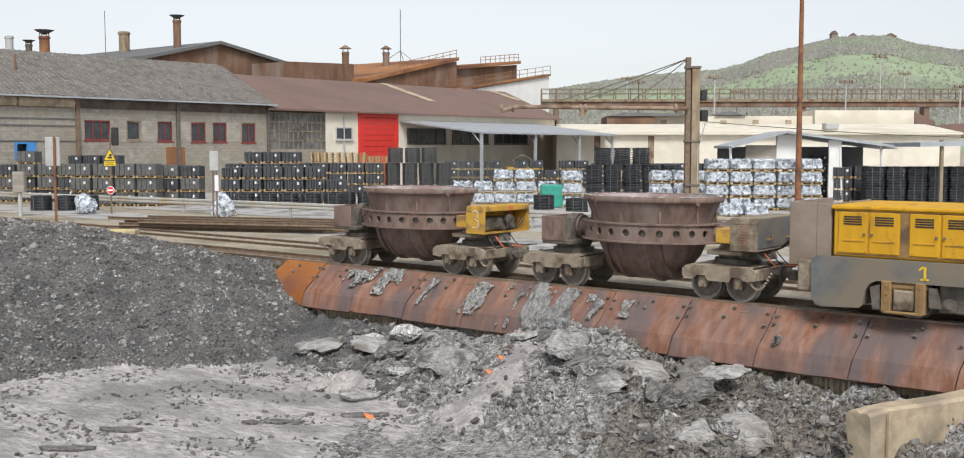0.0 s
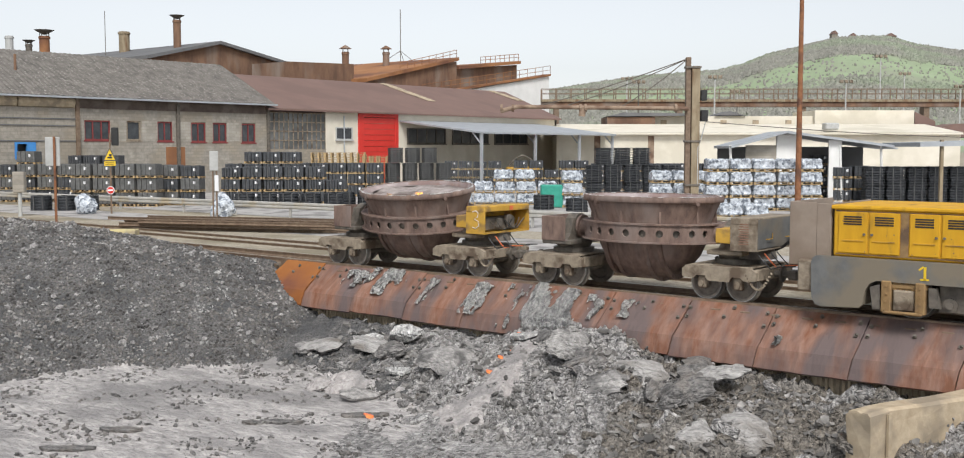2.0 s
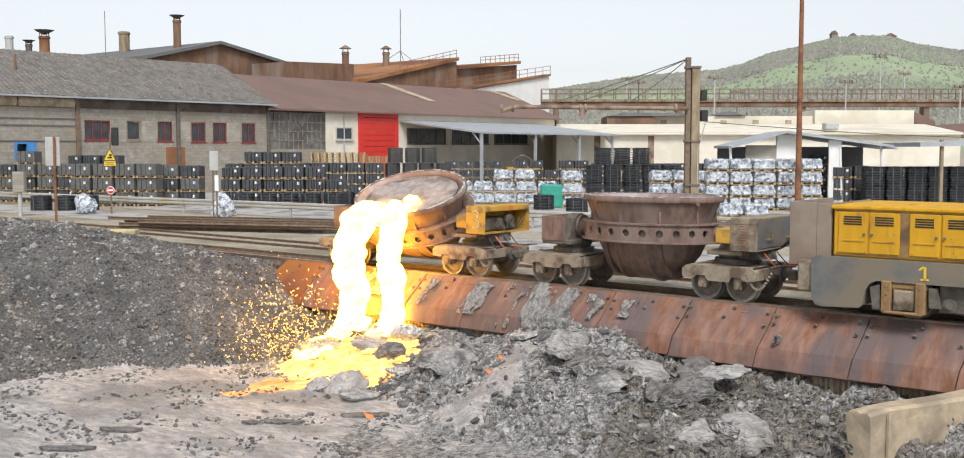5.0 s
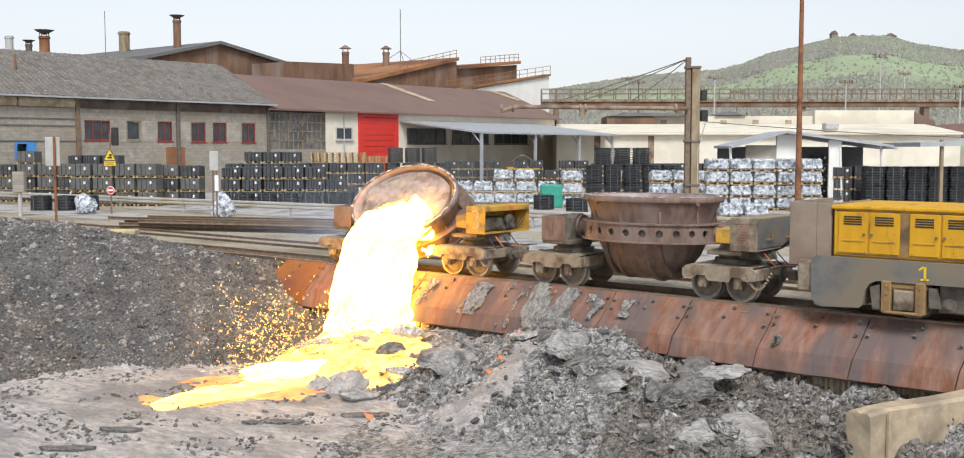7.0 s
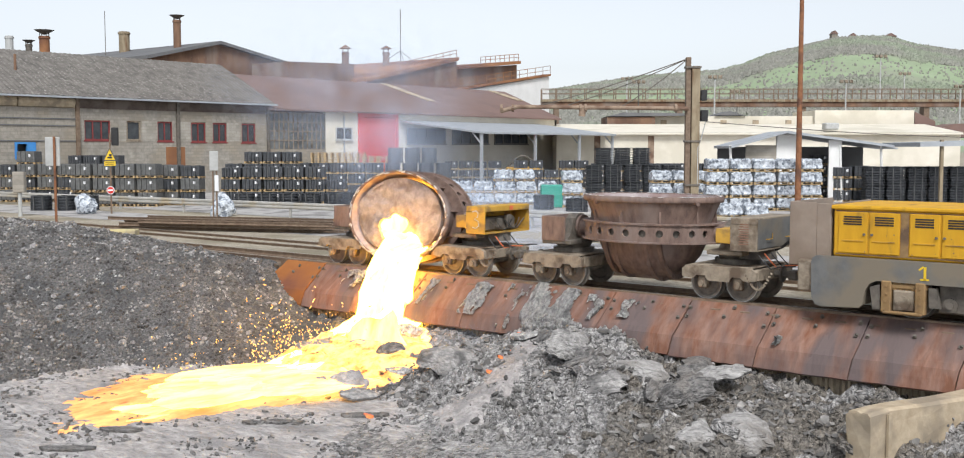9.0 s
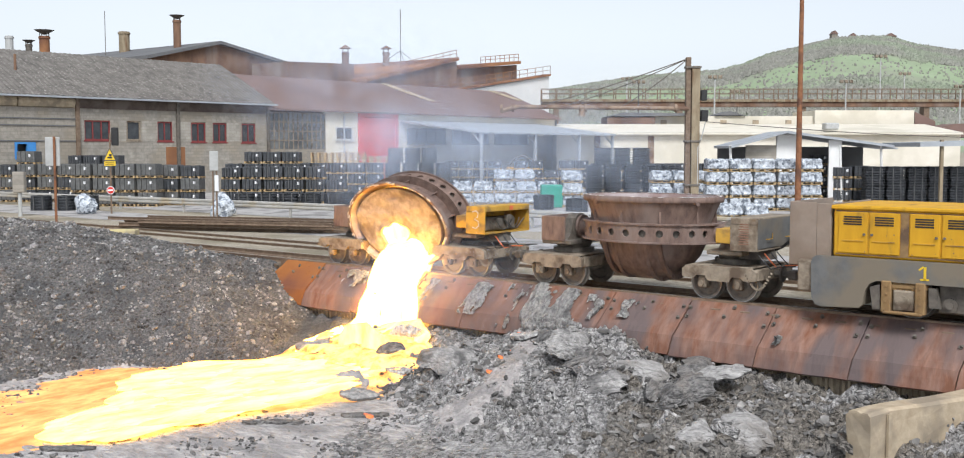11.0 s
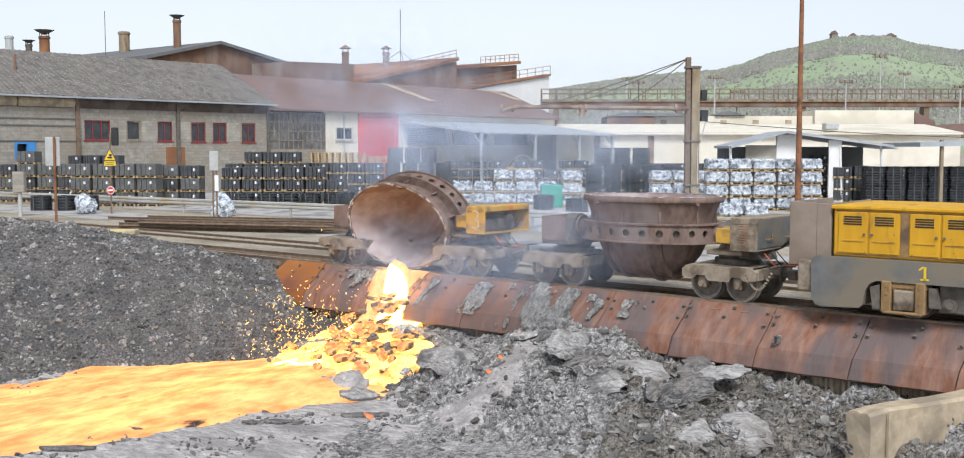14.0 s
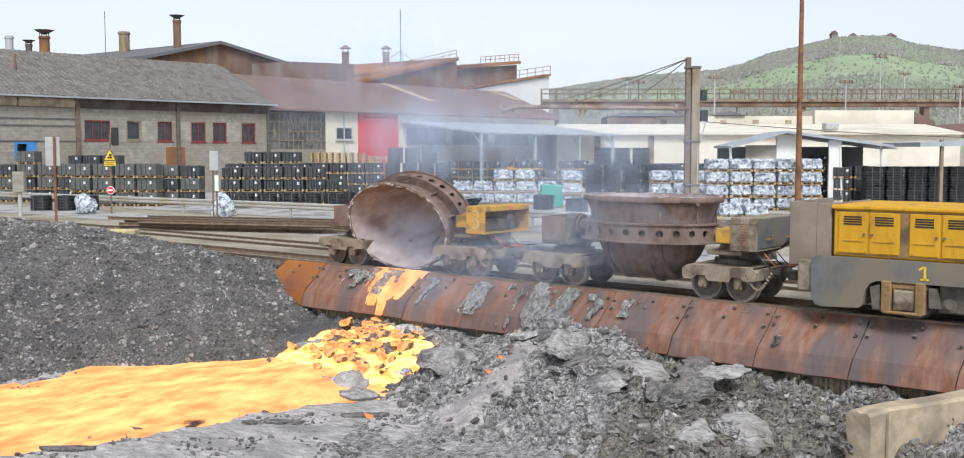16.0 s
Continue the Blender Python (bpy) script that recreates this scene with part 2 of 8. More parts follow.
# aerial haze is mixed into both hill colours: greyed and paled greens
M_grass_hazed = mat("meadow", (0.25, 0.315, 0.185), (0.295, 0.36, 0.225), 0.03, 0.95, c=(0.26, 0.285, 0.2), bump=0.0, detail=10)
M_wood_hazed = mat("hazed_far_woods", (0.225, 0.222, 0.192), (0.285, 0.278, 0.24), 0.03, 0.95, c=(0.25, 0.28, 0.205), big=0.3, bump=0.0, island=0.15)
M_cable = mat("black_cable", (0.015, 0.015, 0.015), (0.03, 0.03, 0.03), 5, 0.5, bump=0.0)
M_orange = mat("orange_plastic", (0.6, 0.13, 0.04), (0.7, 0.18, 0.06), 5, 0.5, bump=0.0)
M_pale = mat("pale_metal", (0.4, 0.4, 0.38), (0.5, 0.5, 0.48), 4, 0.5, bump=0.05)
M_signy = mat("sign_yellow", (0.75, 0.5, 0.02), (0.8, 0.55, 0.03), 4, 0.5, bump=0.0)
M_guide = mat("rusty_yellow_iron", (0.2, 0.12, 0.05), (0.33, 0.21, 0.09), 5, 0.8, c=(0.12, 0.075, 0.045), big=0.5, bump=0.2)
M_chalk = mat("chalk_mark", (0.6, 0.55, 0.5), (0.7, 0.66, 0.6), 5, 0.9, bump=0.0)


def blockwork(m):
    """Courses of blocks with pale joints, for walls that face along x."""
    n, l = m.node_tree.nodes, m.node_tree.links
    p = n["Principled BSDF"]
    base = p.inputs["Base Color"].links[0].from_socket
    tc = n.new("ShaderNodeTexCoord")
    sp, cb = n.new("ShaderNodeSeparateXYZ"), n.new("ShaderNodeCombineXYZ")
    l.new(tc.outputs["Object"], sp.inputs[0])
    l.new(sp.outputs["Y"], cb.inputs["X"])
    l.new(sp.outputs["Z"], cb.inputs["Y"])
    br = n.new("ShaderNodeTexBrick")
    br.inputs["Scale"].default_value, br.inputs["Mortar Size"].default_value = 1.0, 0.018
    br.inputs["Brick Width"].default_value, br.inputs["Row Height"].default_value = 0.46, 0.22
    br.inputs["Color1"].default_value, br.inputs["Color2"].default_value, br.inputs["Mortar"].default_value = (0.88, 0.88, 0.87, 1), (1.08, 1.07, 1.04, 1), (0.86, 0.84, 0.81, 1)
    l.new(cb.outputs[0], br.inputs["Vector"])
    mx = n.new("ShaderNodeMix")
    mx.data_type, mx.blend_type = "RGBA", "MULTIPLY"
    mx.inputs["Factor"].default_value = 1.0
    l.new(base, mx.inputs["A"])
    l.new(br.outputs["Color"], mx.inputs["B"])
    l.new(mx.outputs["Result"], p.inputs["Base Color"])


blockwork(M_block)
blockwork(M_patch)
M_paleyel = mat("pale_yellow_paint", (0.5, 0.42, 0.2), (0.62, 0.53, 0.28), 4, 0.8, c=(0.35, 0.3, 0.2), bump=0.1)


# ---- mesh helpers ----
def part(name, bm, material, parent=None, label="", smooth=False, at=None):
    me = bpy.data.meshes.new(name)
    bm.normal_update()
    bm.to_mesh(me)
    bm.free()
    for m in material if isinstance(material, (list, tuple)) else [material]:
        me.materials.append(m)
    if smooth:
        me.shade_smooth()
    ob = new(name, me)
    if parent:
        ob.parent = parent
    if at is not None:
        ob.matrix_basis = at
    if label:
        ob["label"] = label
    return ob


def thing(name, at, label, category, group="", kind=""):
    ob = new(name)
    ob.empty_display_size = 0.2
    ob.matrix_basis = at
    return tagged(ob, label, category, group, kind)


def B():
    return bmesh.new()


def box(bm, x0, x1, y0, y1, z0, z1, bevel=0.0, m=None):
    g = bmesh.ops.create_cube(bm, size=1.0)["verts"]
    bmesh.ops.scale(bm, vec=(x1 - x0, y1 - y0, z1 - z0), verts=g)
    bmesh.ops.translate(bm, vec=((x0 + x1) / 2, (y0 + y1) / 2, (z0 + z1) / 2), verts=g)
    if bevel:
        e = list({e for v in g for e in v.link_edges})
        r = bmesh.ops.bevel(bm, geom=e, offset=bevel, segments=1, affect="EDGES", profile=0.5)
        g = list({v for v in r["verts"]} | {v for v in g if v.is_valid})
    if m is not None:
        bmesh.ops.transform(bm, matrix=m, verts=g)
    return g


def cyl(bm, r, h, m=None, seg=16, r2=None):
    """A cylinder along z, its foot at the origin, moved by m."""
    g = bmesh.ops.create_cone(bm, cap_ends=True, segments=seg, radius1=r, radius2=r if r2 is None else r2, depth=h)["verts"]
    bmesh.ops.translate(bm, vec=(0, 0, h / 2), verts=g)
    if m is not None:
        bmesh.ops.transform(bm, matrix=m, verts=g)
    return g


def rod(bm, a, b, r, seg=8):
    a, b = Vector(a), Vector(b)
    d = b - a
    return cyl(bm, r, d.length, Matrix.Translation(a) @ d.to_track_quat("Z", "Y").to_matrix().to_4x4(), seg)


def tube(bm, pts, r, seg=6):
    """A round bar swept along a line of points."""
    pts = [Vector(p) for p in pts]
    rings = []
    for i, p in enumerate(pts):
        d = (pts[min(i + 1, len(pts) - 1)] - pts[max(i - 1, 0)]).normalized()
        q = d.to_track_quat("Z", "Y").to_matrix()
        rings.append([bm.verts.new(p + q @ Vector((r * math.cos(2 * math.pi * k / seg), r * math.sin(2 * math.pi * k / seg), 0))) for k in range(seg)])
    for a, b in zip(rings, rings[1:]):
        for k in range(seg):
            bm.faces.new((a[k], a[(k + 1) % seg], b[(k + 1) % seg], b[k]))
    bm.faces.new(rings[0][::-1])
    bm.faces.new(rings[-1])


def lathe(bm, prof, seg=48, m=None):
    """Turns (radius, z) pairs round the z axis."""
    rings = []
    for r, z in prof:
        if r < 1e-5:
            rings.append([bm.verts.new((0, 0, z))])
        else:
            rings.append([bm.verts.new((r * math.cos(2 * math.pi * i / seg), r * math.sin(2 * math.pi * i / seg), z)) for i in range(seg)])
    for a, b in zip(rings, rings[1:]):
        for i in range(seg):
            j = (i + 1) % seg
            if len(a) == 1:
                bm.faces.new((a[0], b[i], b[j]))
            elif len(b) == 1:
                bm.faces.new((a[i], a[j], b[0]))
            else:
                bm.faces.new((a[i], a[j], b[j], b[i]))
    vs = [v for ring in rings for v in ring]
    if m is not None:
        bmesh.ops.transform(bm, matrix=m, verts=vs)
    return vs


def prism(bm, pts, a, b, axis="x"):
    """Extrudes a polygon: along x its points are (y, z), along y (x, z), along z (x, y)."""
    def at(p, t):
        return {"x": (t, p[0], p[1]), "y": (p[0], t, p[1]), "z": (p[0], p[1], t)}[axis]
    lo, hi = [bm.verts.new(at(p, a)) for p in pts], [bm.verts.new(at(p, b)) for p in pts]
    k = len(pts)
    fs = [bm.faces.new(lo), bm.faces.new(hi)]
    for i in range(k):
        fs.append(bm.faces.new((lo[i], lo[(i + 1) % k], hi[(i + 1) % k], hi[i])))
    bmesh.ops.recalc_face_normals(bm, faces=fs)
    return lo + hi


def smooth01(t):
    t = min(1.0, max(0.0, t))
    return t * t * (3 - 2 * t)


def fbm(x, y, s, o=4, seed=0.0):
    return noise.fractal(Vector((x * s + seed, y * s - seed * 0.7, seed)), 1.0, 2.0, o)


def rock(bm, m, seed, squash=0.6, rough=0.35, sub=2):
    g = bmesh.ops.create_icosphere(bm, subdivisions=sub, radius=1.0)["verts"]
    for v in g:
        n = noise.cell_vector(v.co * 1.4 + Vector((seed, 0, 0)))
        v.co += v.co * (noise.fractal(v.co * 0.9 + Vector((seed, seed, 0)), 1, 2, 3) * rough)
        v.co += (n - Vector((0.5, 0.5, 0.5))) * 0.28
        v.co.z *= squash
    bmesh.ops.transform(bm, matrix=m, verts=g)


# ---- ground, pit and track ----
GROUND = -0.15


def lerp_table(t, tab):
    if t <= tab[0][0]:
        return tab[0][1]
    for (a, u), (b, v) in zip(tab, tab[1:]):
        if t <= b:
            return u + (v - u) * (t - a) / (b - a)
    return tab[-1][1]


FLOOR = -2.1


def shapes(x, y):
    """Height of the pit's floor, gravel bank and rubble at a place, without fine relief."""
    foot = lerp_table(y, [(-9, -4.2), (-7, -4.1), (-5.6, -2.6), (-4.6, -1.5), (-3.5, -1.0), (-1.5, -0.9)])
    cap = lerp_table(y, [(-9, 1.15), (-4.4, 0.95), (-2.6, 0.42), (-1.5, -0.02), (-0.8, -0.08)])
    cap = min(cap, lerp_table(x, [(-16, 2), (-11, 1.4), (-8, 0.6), (-5, 0.05)]))
    bank = FLOOR + 0.5 * max(0.0, foot - x)
    bank = min(bank, cap)
    d = -1.7 - y
    reach = lerp_table(x, [(-1, 0.3), (1, 0.28), (4, 0.27), (7, 0.26), (9, 0.2), (11, 0.15), (16, 0.10)])
    top = lerp_table(x, [(-1, -1.32), (2, -1.27), (3.8, -1.18), (5.0, -0.98), (6.0, -0.9), (7.0, -0.92), (7.9, -1.16), (8.6, -1.27), (12, -1.33), (20, -1.3)])
    heap = top - reach * max(0.0, d)
    heap -= 0.55 * smooth01((x - 11.3) / 1.4) * smooth01((-3.4 - y) / 1.2)
    heap += 0.35 * math.exp(-((x - 7.5) ** 2 + (y + 4.0) ** 2) / 3.0) + 0.25 * math.exp(-((x - 10.5) ** 2 + (y + 4.5) ** 2) / 3.0)
    return bank, heap


ASH = [(5.2, -2.0), (5.5, -3.2), (6.1, -4.6), (6.0, -5.7), (5.0, -6.3), (4.2, -7.2)]


def ash(x, y):
    """How near a place is to the smooth tongue of ash that ran down the heap, 1 on its line."""
    best = 9.0
    for (ax, ay), (bx, by) in zip(ASH, ASH[1:]):
        dx, dy = bx - ax, by - ay
        u = min(1.0, max(0.0, ((x - ax) * dx + (y - ay) * dy) / (dx * dx + dy * dy)))
        best = min(best, math.hypot(x - ax - u * dx, y - ay - u * dy) / (0.3 - 0.09 * min(0.0, y + 2)))
    return max(0.0, 1.0 - best)


def broken(x, y, s, seed):
    """Tilted plates of broken crust: a random slope in each cell."""
    p = Vector((x * s + 0.35 * y * s, y * s * 0.75, seed))
    d, q = noise.voronoi(p)
    c = noise.cell_vector(q[0] * 7.31 + Vector((0.5, 0.5, seed)))
    gap = min(1.0, (d[1] - d[0]) * 7.0)
    return 1.5 * ((p.x - q[0].x) * (c.x - 0.5) + (p.y - q[0].y) * (c.y - 0.3)) + 0.55 * (c.z - 0.5) - 0.22 * (1 - gap)


def pit_height(x, y):
    bank, heap = shapes(x, y)
    h = max(bank, heap, FLOOR)
    if heap >= max(bank, FLOOR) - 0.02:
        k = min(1.0, (heap - FLOOR + 0.2) / 0.5) * lerp_table(x, [(-1, 0.55), (3.5, 0.7), (6, 1.15), (9, 1.05), (15, 0.8)])
        k *= 1.0 - 0.8 * smooth01(ash(x, y) * 2.0)
        m = smooth01(0.55 + 1.3 * fbm(x, y, 0.4, 3, 8.0))
        h += k * (0.2 * fbm(x, y, 0.9, 5, 3.0) + 0.12 * (abs(fbm(x, y, 1.7, 4, 9.0)) - 0.25) + 0.05 * fbm(x, y, 6, 4, 1))
        h += k * ((0.1 + 0.24 * m) * broken(x, y, 1.15, 2.0) + (0.16 - 0.06 * m) * broken(x, y, 2.9, 5.0) + 0.075 * broken(x, y, 7.0, 9.0))
    elif bank > FLOOR + 0.02:
        h += 0.07 * fbm(x, y, 1.3, 4, 5.0) + 0.035 * fbm(x, y, 7, 3, 2.0)
    else:
        ridge = fbm(x * 0.6 + y * 0.5, y * 0.9 - x * 0.3, 1.4, 5, 7.0)
        h += 0.022 * ridge + 0.012 * fbm(x, y, 5, 3, 4.0)
    # the pit's outer sides slope up to the yard
    k = max(0.0, min(1.0, max((x - 22.0) / 4.1, (-25.5 - y) / 4.5, (-23.0 - x) / 3.0)))
    k = k * k * (3 - 2 * k)
    return h + (GROUND - h) * k


def build_ground():
    bm = B()
    xs = (-4000, -26, 26, 4000)
    ys = (-4000, -30, -0.75, 4000)
    v = [[bm.verts.new((x, y, GROUND)) for x in xs] for y in ys]
    for j in range(3):
        for i in range(3):
            if not (i == 1 and j == 1):
                bm.faces.new((v[j][i], v[j][i + 1], v[j + 1][i + 1], v[j + 1][i]))
    tagged(part("ground", bm, M_yard), "pale gravel and dirt yard round the works", "ground", kind="structure")
    # the pit, finer towards its middle
    step, fine = 0.075, 0.042
    gx = [-26 + 0.5 * i for i in range(24)] + [-14 + step * i for i in range(160)] + [-2 + fine * i for i in range(int(17 / fine))] + [15.0 + 0.1 * i for i in range(21)] + [17.1 + 0.5 * i for i in range(19)]
    gy = [-30 + 0.5 * i for i in range(32)] + [-14 + step * i for i in range(80)] + [-8 + fine * i for i in range(int(7.3 / fine) + 1)]
    verts = [(x, y, pit_height(x, y)) for y in gy for x in gx]
    w = len(gx)
    faces, mats = [], []
    for j in range(len(gy) - 1):
        for i in range(w - 1):
            a = j * w + i
            faces.append((a, a + 1, a + w + 1, a + w))
            bank, heap = shapes((gx[i] + gx[i + 1]) / 2, (gy[j] + gy[j + 1]) / 2)
            wob = 0.1 * fbm(gx[i], gy[j], 1.5, 3, 2)
            xm, ym = gx[i], gy[j]
            rub = 4 if ash(xm, ym) + 0.25 * fbm(xm, ym, 3, 3, 4) > 0.22 else 3 if smooth01((xm - 6.5) / 4.5) + 0.9 * fbm(xm, ym, 0.8, 4, 6) > 0.62 else 2
            if xm + 0.8 * (ym + 1.7) + 1.6 * fbm(xm, ym, 1.1, 4, 5) < 0.9:
                rub = 1
            if heap + wob <= max(bank, FLOOR + 0.12) and bank <= FLOOR + 0.001 and smooth01((xm - 3.2) / 4.0) * smooth01((ym + 10.5) / 3.0) + 0.55 * fbm(xm + 0.5 * ym, ym * 0.5, 1.1, 4, 3) > 0.5:
                mats.append(2)
                continue
            mats.append(rub if heap + wob > max(bank, FLOOR + 0.12) else 1 if bank > FLOOR + 0.001 and bank + wob * 0.6 > FLOOR + 0.03 else 0)
    me = bpy.data.meshes.new("pit")
    me.from_pydata(verts, [], faces)
    for m in (M_floor, M_bank, M_rub, M_brown, M_ash):
        me.materials.append(m)
    me.polygons.foreach_set("material_index", mats)
    me.polygons.foreach_set("use_smooth", [q < 2 or q == 4 for q in mats])
    tagged(new("pit_ground", me), "slag pit with dark gravel bank and crusted grey floor", "ground", kind="structure")


def build_road():
    bm = B()
    for a, b, c, d in (((-60, 6.6), (-60, 10.4), (60, 10.4), (60, 6.6)),):
        f = [bm.verts.new((*p, GROUND + 0.004)) for p in (a, d, c, b)]
        bm.faces.new(f)
    f = [bm.verts.new((*p, GROUND + 0.006)) for p in ((-120, 11.2), (120, 15.6), (120, 120), (-120, 120))]
    bm.faces.new(f)
    tagged(part("road", bm, M_road), "pale worn concrete works road and storage yard", "road", kind="structure")


def rail_bar(bm, x0, x1, y, top=0.0):
    prof = [(-0.06, -0.14), (0.06, -0.14), (0.06, -0.125), (0.012, -0.105), (0.012, -0.04), (0.034, -0.03), (0.034, 0), (-0.034, 0), (-0.034, -0.03), (-0.012, -0.04), (-0.012, -0.105), (-0.06, -0.125)]
    prism(bm, [(y + p[0], top + p[1]) for p in prof], x0, x1)


def build_track(y0, label, top=0.0, x0=-60, x1=40):
    t = thing("railway_track", pose(0, y0, 0), label, "railway track", kind="structure")
    for s in (-0.58, 0.58):
        bm = B()
        rail_bar(bm, x0, x1, s, top)
        part("rail", bm, M_rail, t)
        bm = B()
        box(bm, x0, x1, s - 0.03, s + 0.03, top + 0.001, top + 0.004)
        part("rail_head", bm, M_railtop, t, "worn shiny rail head")
    bm = B()
    for i in range(int((x1 - x0) / 0.65)):
        x = x0 + 0.65 * i
        box(bm, x, x + 0.22, -0.95, 0.95, top - 0.25, top - 0.138, 0.01)
    tagged(part("sleepers", bm, M_rail, t), kind="stuff")


def build_plates():
    t = thing("dump_edge_plates", pose(0, 0, 0), "row of bent rust-red steel plates along the pit edge", "steel plates", kind="structure")
    w = 1.86
    xs = [-4.6 + w * i for i in range(11)]
    for i, x in enumerate(xs):
        bm = B()
        n = 6
        prof = [(-0.78, 0.0), (-1.12, -0.32), (-1.44, -0.6), (-1.52, -0.7), (-1.58, -0.88), (-1.63, -1.08)]
        rnd = random.Random(i)
        dx, dz = 0.0, rnd.uniform(-0.02, 0.02)
        sag = [rnd.uniform(-0.006, 0.006) for _ in range(n + 1)]
        skew = -0.12
        grid = []
        for k in range(n + 1):
            u = k / n
            row = []
            for j, (py, pz) in enumerate(prof):
                xx = x + 0.012 + (w - 0.024) * u + skew * j / 5 * 1.0
                if i == 0 and k == 0:
                    xx += [0.5, 0.25, 0.0, 0.0, 0.15, 0.6][j] * 0.7
                row.append((xx, py, pz + dz + sag[k] * (j / 5)))
            grid.append(row)
        top = [[bm.verts.new(p) for p in r] for r in grid]
        low = [[bm.verts.new((p[0], p[1] + 0.03, p[2] - 0.03)) for p in r] for r in grid]
        m = len(prof)
        for k in range(n):
            for j in range(m - 1):
                bm.faces.new((top[k][j], top[k][j + 1], top[k + 1][j + 1], top[k + 1][j]))
                bm.faces.new((low[k][j], low[k + 1][j], low[k + 1][j + 1], low[k][j + 1]))
            bm.faces.new((top[k][0], top[k + 1][0], low[k + 1][0], low[k][0]))
            bm.faces.new((top[k][m - 1], low[k][m - 1], low[k + 1][m - 1], top[k + 1][m - 1]))
        for k in (0, n):
            for j in range(m - 1):
                bm.faces.new((top[k][j], low[k][j], low[k][j + 1], top[k][j + 1]))
        bmesh.ops.recalc_face_normals(bm, faces=bm.faces[:])
        pl = part("plate", bm, M_rust2 if i == 0 else M_rust, t, "bright orange rusted end plate" if i == 0 else "")
        # bolts: two beside each joint, two in the middle of the plate
        for u, f in ((0.04, 0.3), (0.04, 0.56), (0.94, 0.27), (0.93, 0.6), (0.52, 0.22), (0.47, 0.5)):
            bx, f = x + u * w + rnd.uniform(-0.03, 0.03), f + rnd.uniform(-0.05, 0.05)
            bm = B()
            c = Vector((bx, -0.78 - 0.66 * f, -0.6 * f + 0.012))
            cyl(bm, 0.042, 0.02, Matrix.Translation(c) @ pose(0, 0, 0, 45, 0, 0), 8)
            cyl(bm, 0.03, 0.055, Matrix.Translation(c) @ pose(0, 0, 0, 45, 0, rnd.uniform(0, 60)), 6)
            part("bolt", bm, M_dark, pl)
    # the wall under the plates and the kerb beam behind them
    bm = B()
    prism(bm, [(-0.76, -0.16), (-1.3, -0.9), (-1.35, -3.0), (-0.72, -3.0)], -6, 20)
    wall = tagged(part("retaining_wall", bm, M_conc), "rough ribbed concrete wall under the steel plates", "wall", kind="structure")
    bm = B()
    prism(bm, [(-0.03, 0.0), (-0.02, -0.02), (0.02, -0.02), (0.03, 0.0)], -2.3, -0.9, "z")
    rib = part("rib", bm, M_conc, wall)
    for k in range(190):
        ob = rib if k == 0 else new("rib", rib.data)
        ob.parent = wall
        ob.matrix_basis = pose(-5.2 + 0.11 * k, -1.34, 0)
    bm = B()
    box(bm, -4.6, 20, -0.8, -0.69, -0.2, 0.02)
    tagged(part("edge_beam", bm, M_rail), "rusty steel beam along the track edge", "beam", kind="structure")


# ---- the train ----
def add_wheels(parent, x, r=0.35):
    for s in (-1, 1):
        bm = B()
        # tread outside the flange, dished disc, hub
        lathe(bm, [(0, 0.05), (0.085, 0.05), (0.1, 0.02), (r - 0.1, 0.0), (r - 0.06, 0.045), (r - 0.012, 0.05), (r, 0.04), (r + 0.004, -0.05), (r + 0.03, -0.06), (r + 0.03, -0.085), (r - 0.07, -0.09), (r - 0.1, -0.05), (0.1, -0.06), (0, -0.07)], 36,
              pose(x, s * 0.58, r, 90 if s < 0 else -90, 0, 0))
        wh = part("wheel", bm, M_wheel, parent, smooth=False)
        bm = B()
        lathe(bm, [(r - 0.03, 0.047), (r - 0.005, 0.052), (r + 0.003, 0.04), (r + 0.006, -0.04)], 36, pose(x, s * 0.58, r, 90 if s < 0 else -90, 0, 0))
        part("tread", bm, M_tread, wh, "worn shiny tread")
        bm = B()
        box(bm, x - 0.1, x + 0.1, s * 0.78 - 0.07, s * 0.78 + 0.07, r - 0.1, r + 0.16, 0.025)
        cyl(bm, 0.065, 0.04, pose(x, s * 0.85, r, 90 if s < 0 else -90, 0, 0), 10)
        part("axle_box", bm, M_steel, parent)
    bm = B()
    rod(bm, (x, -0.55, r), (x, 0.55, r), 0.065, 12)
    part("axle", bm, M_wheel, parent)


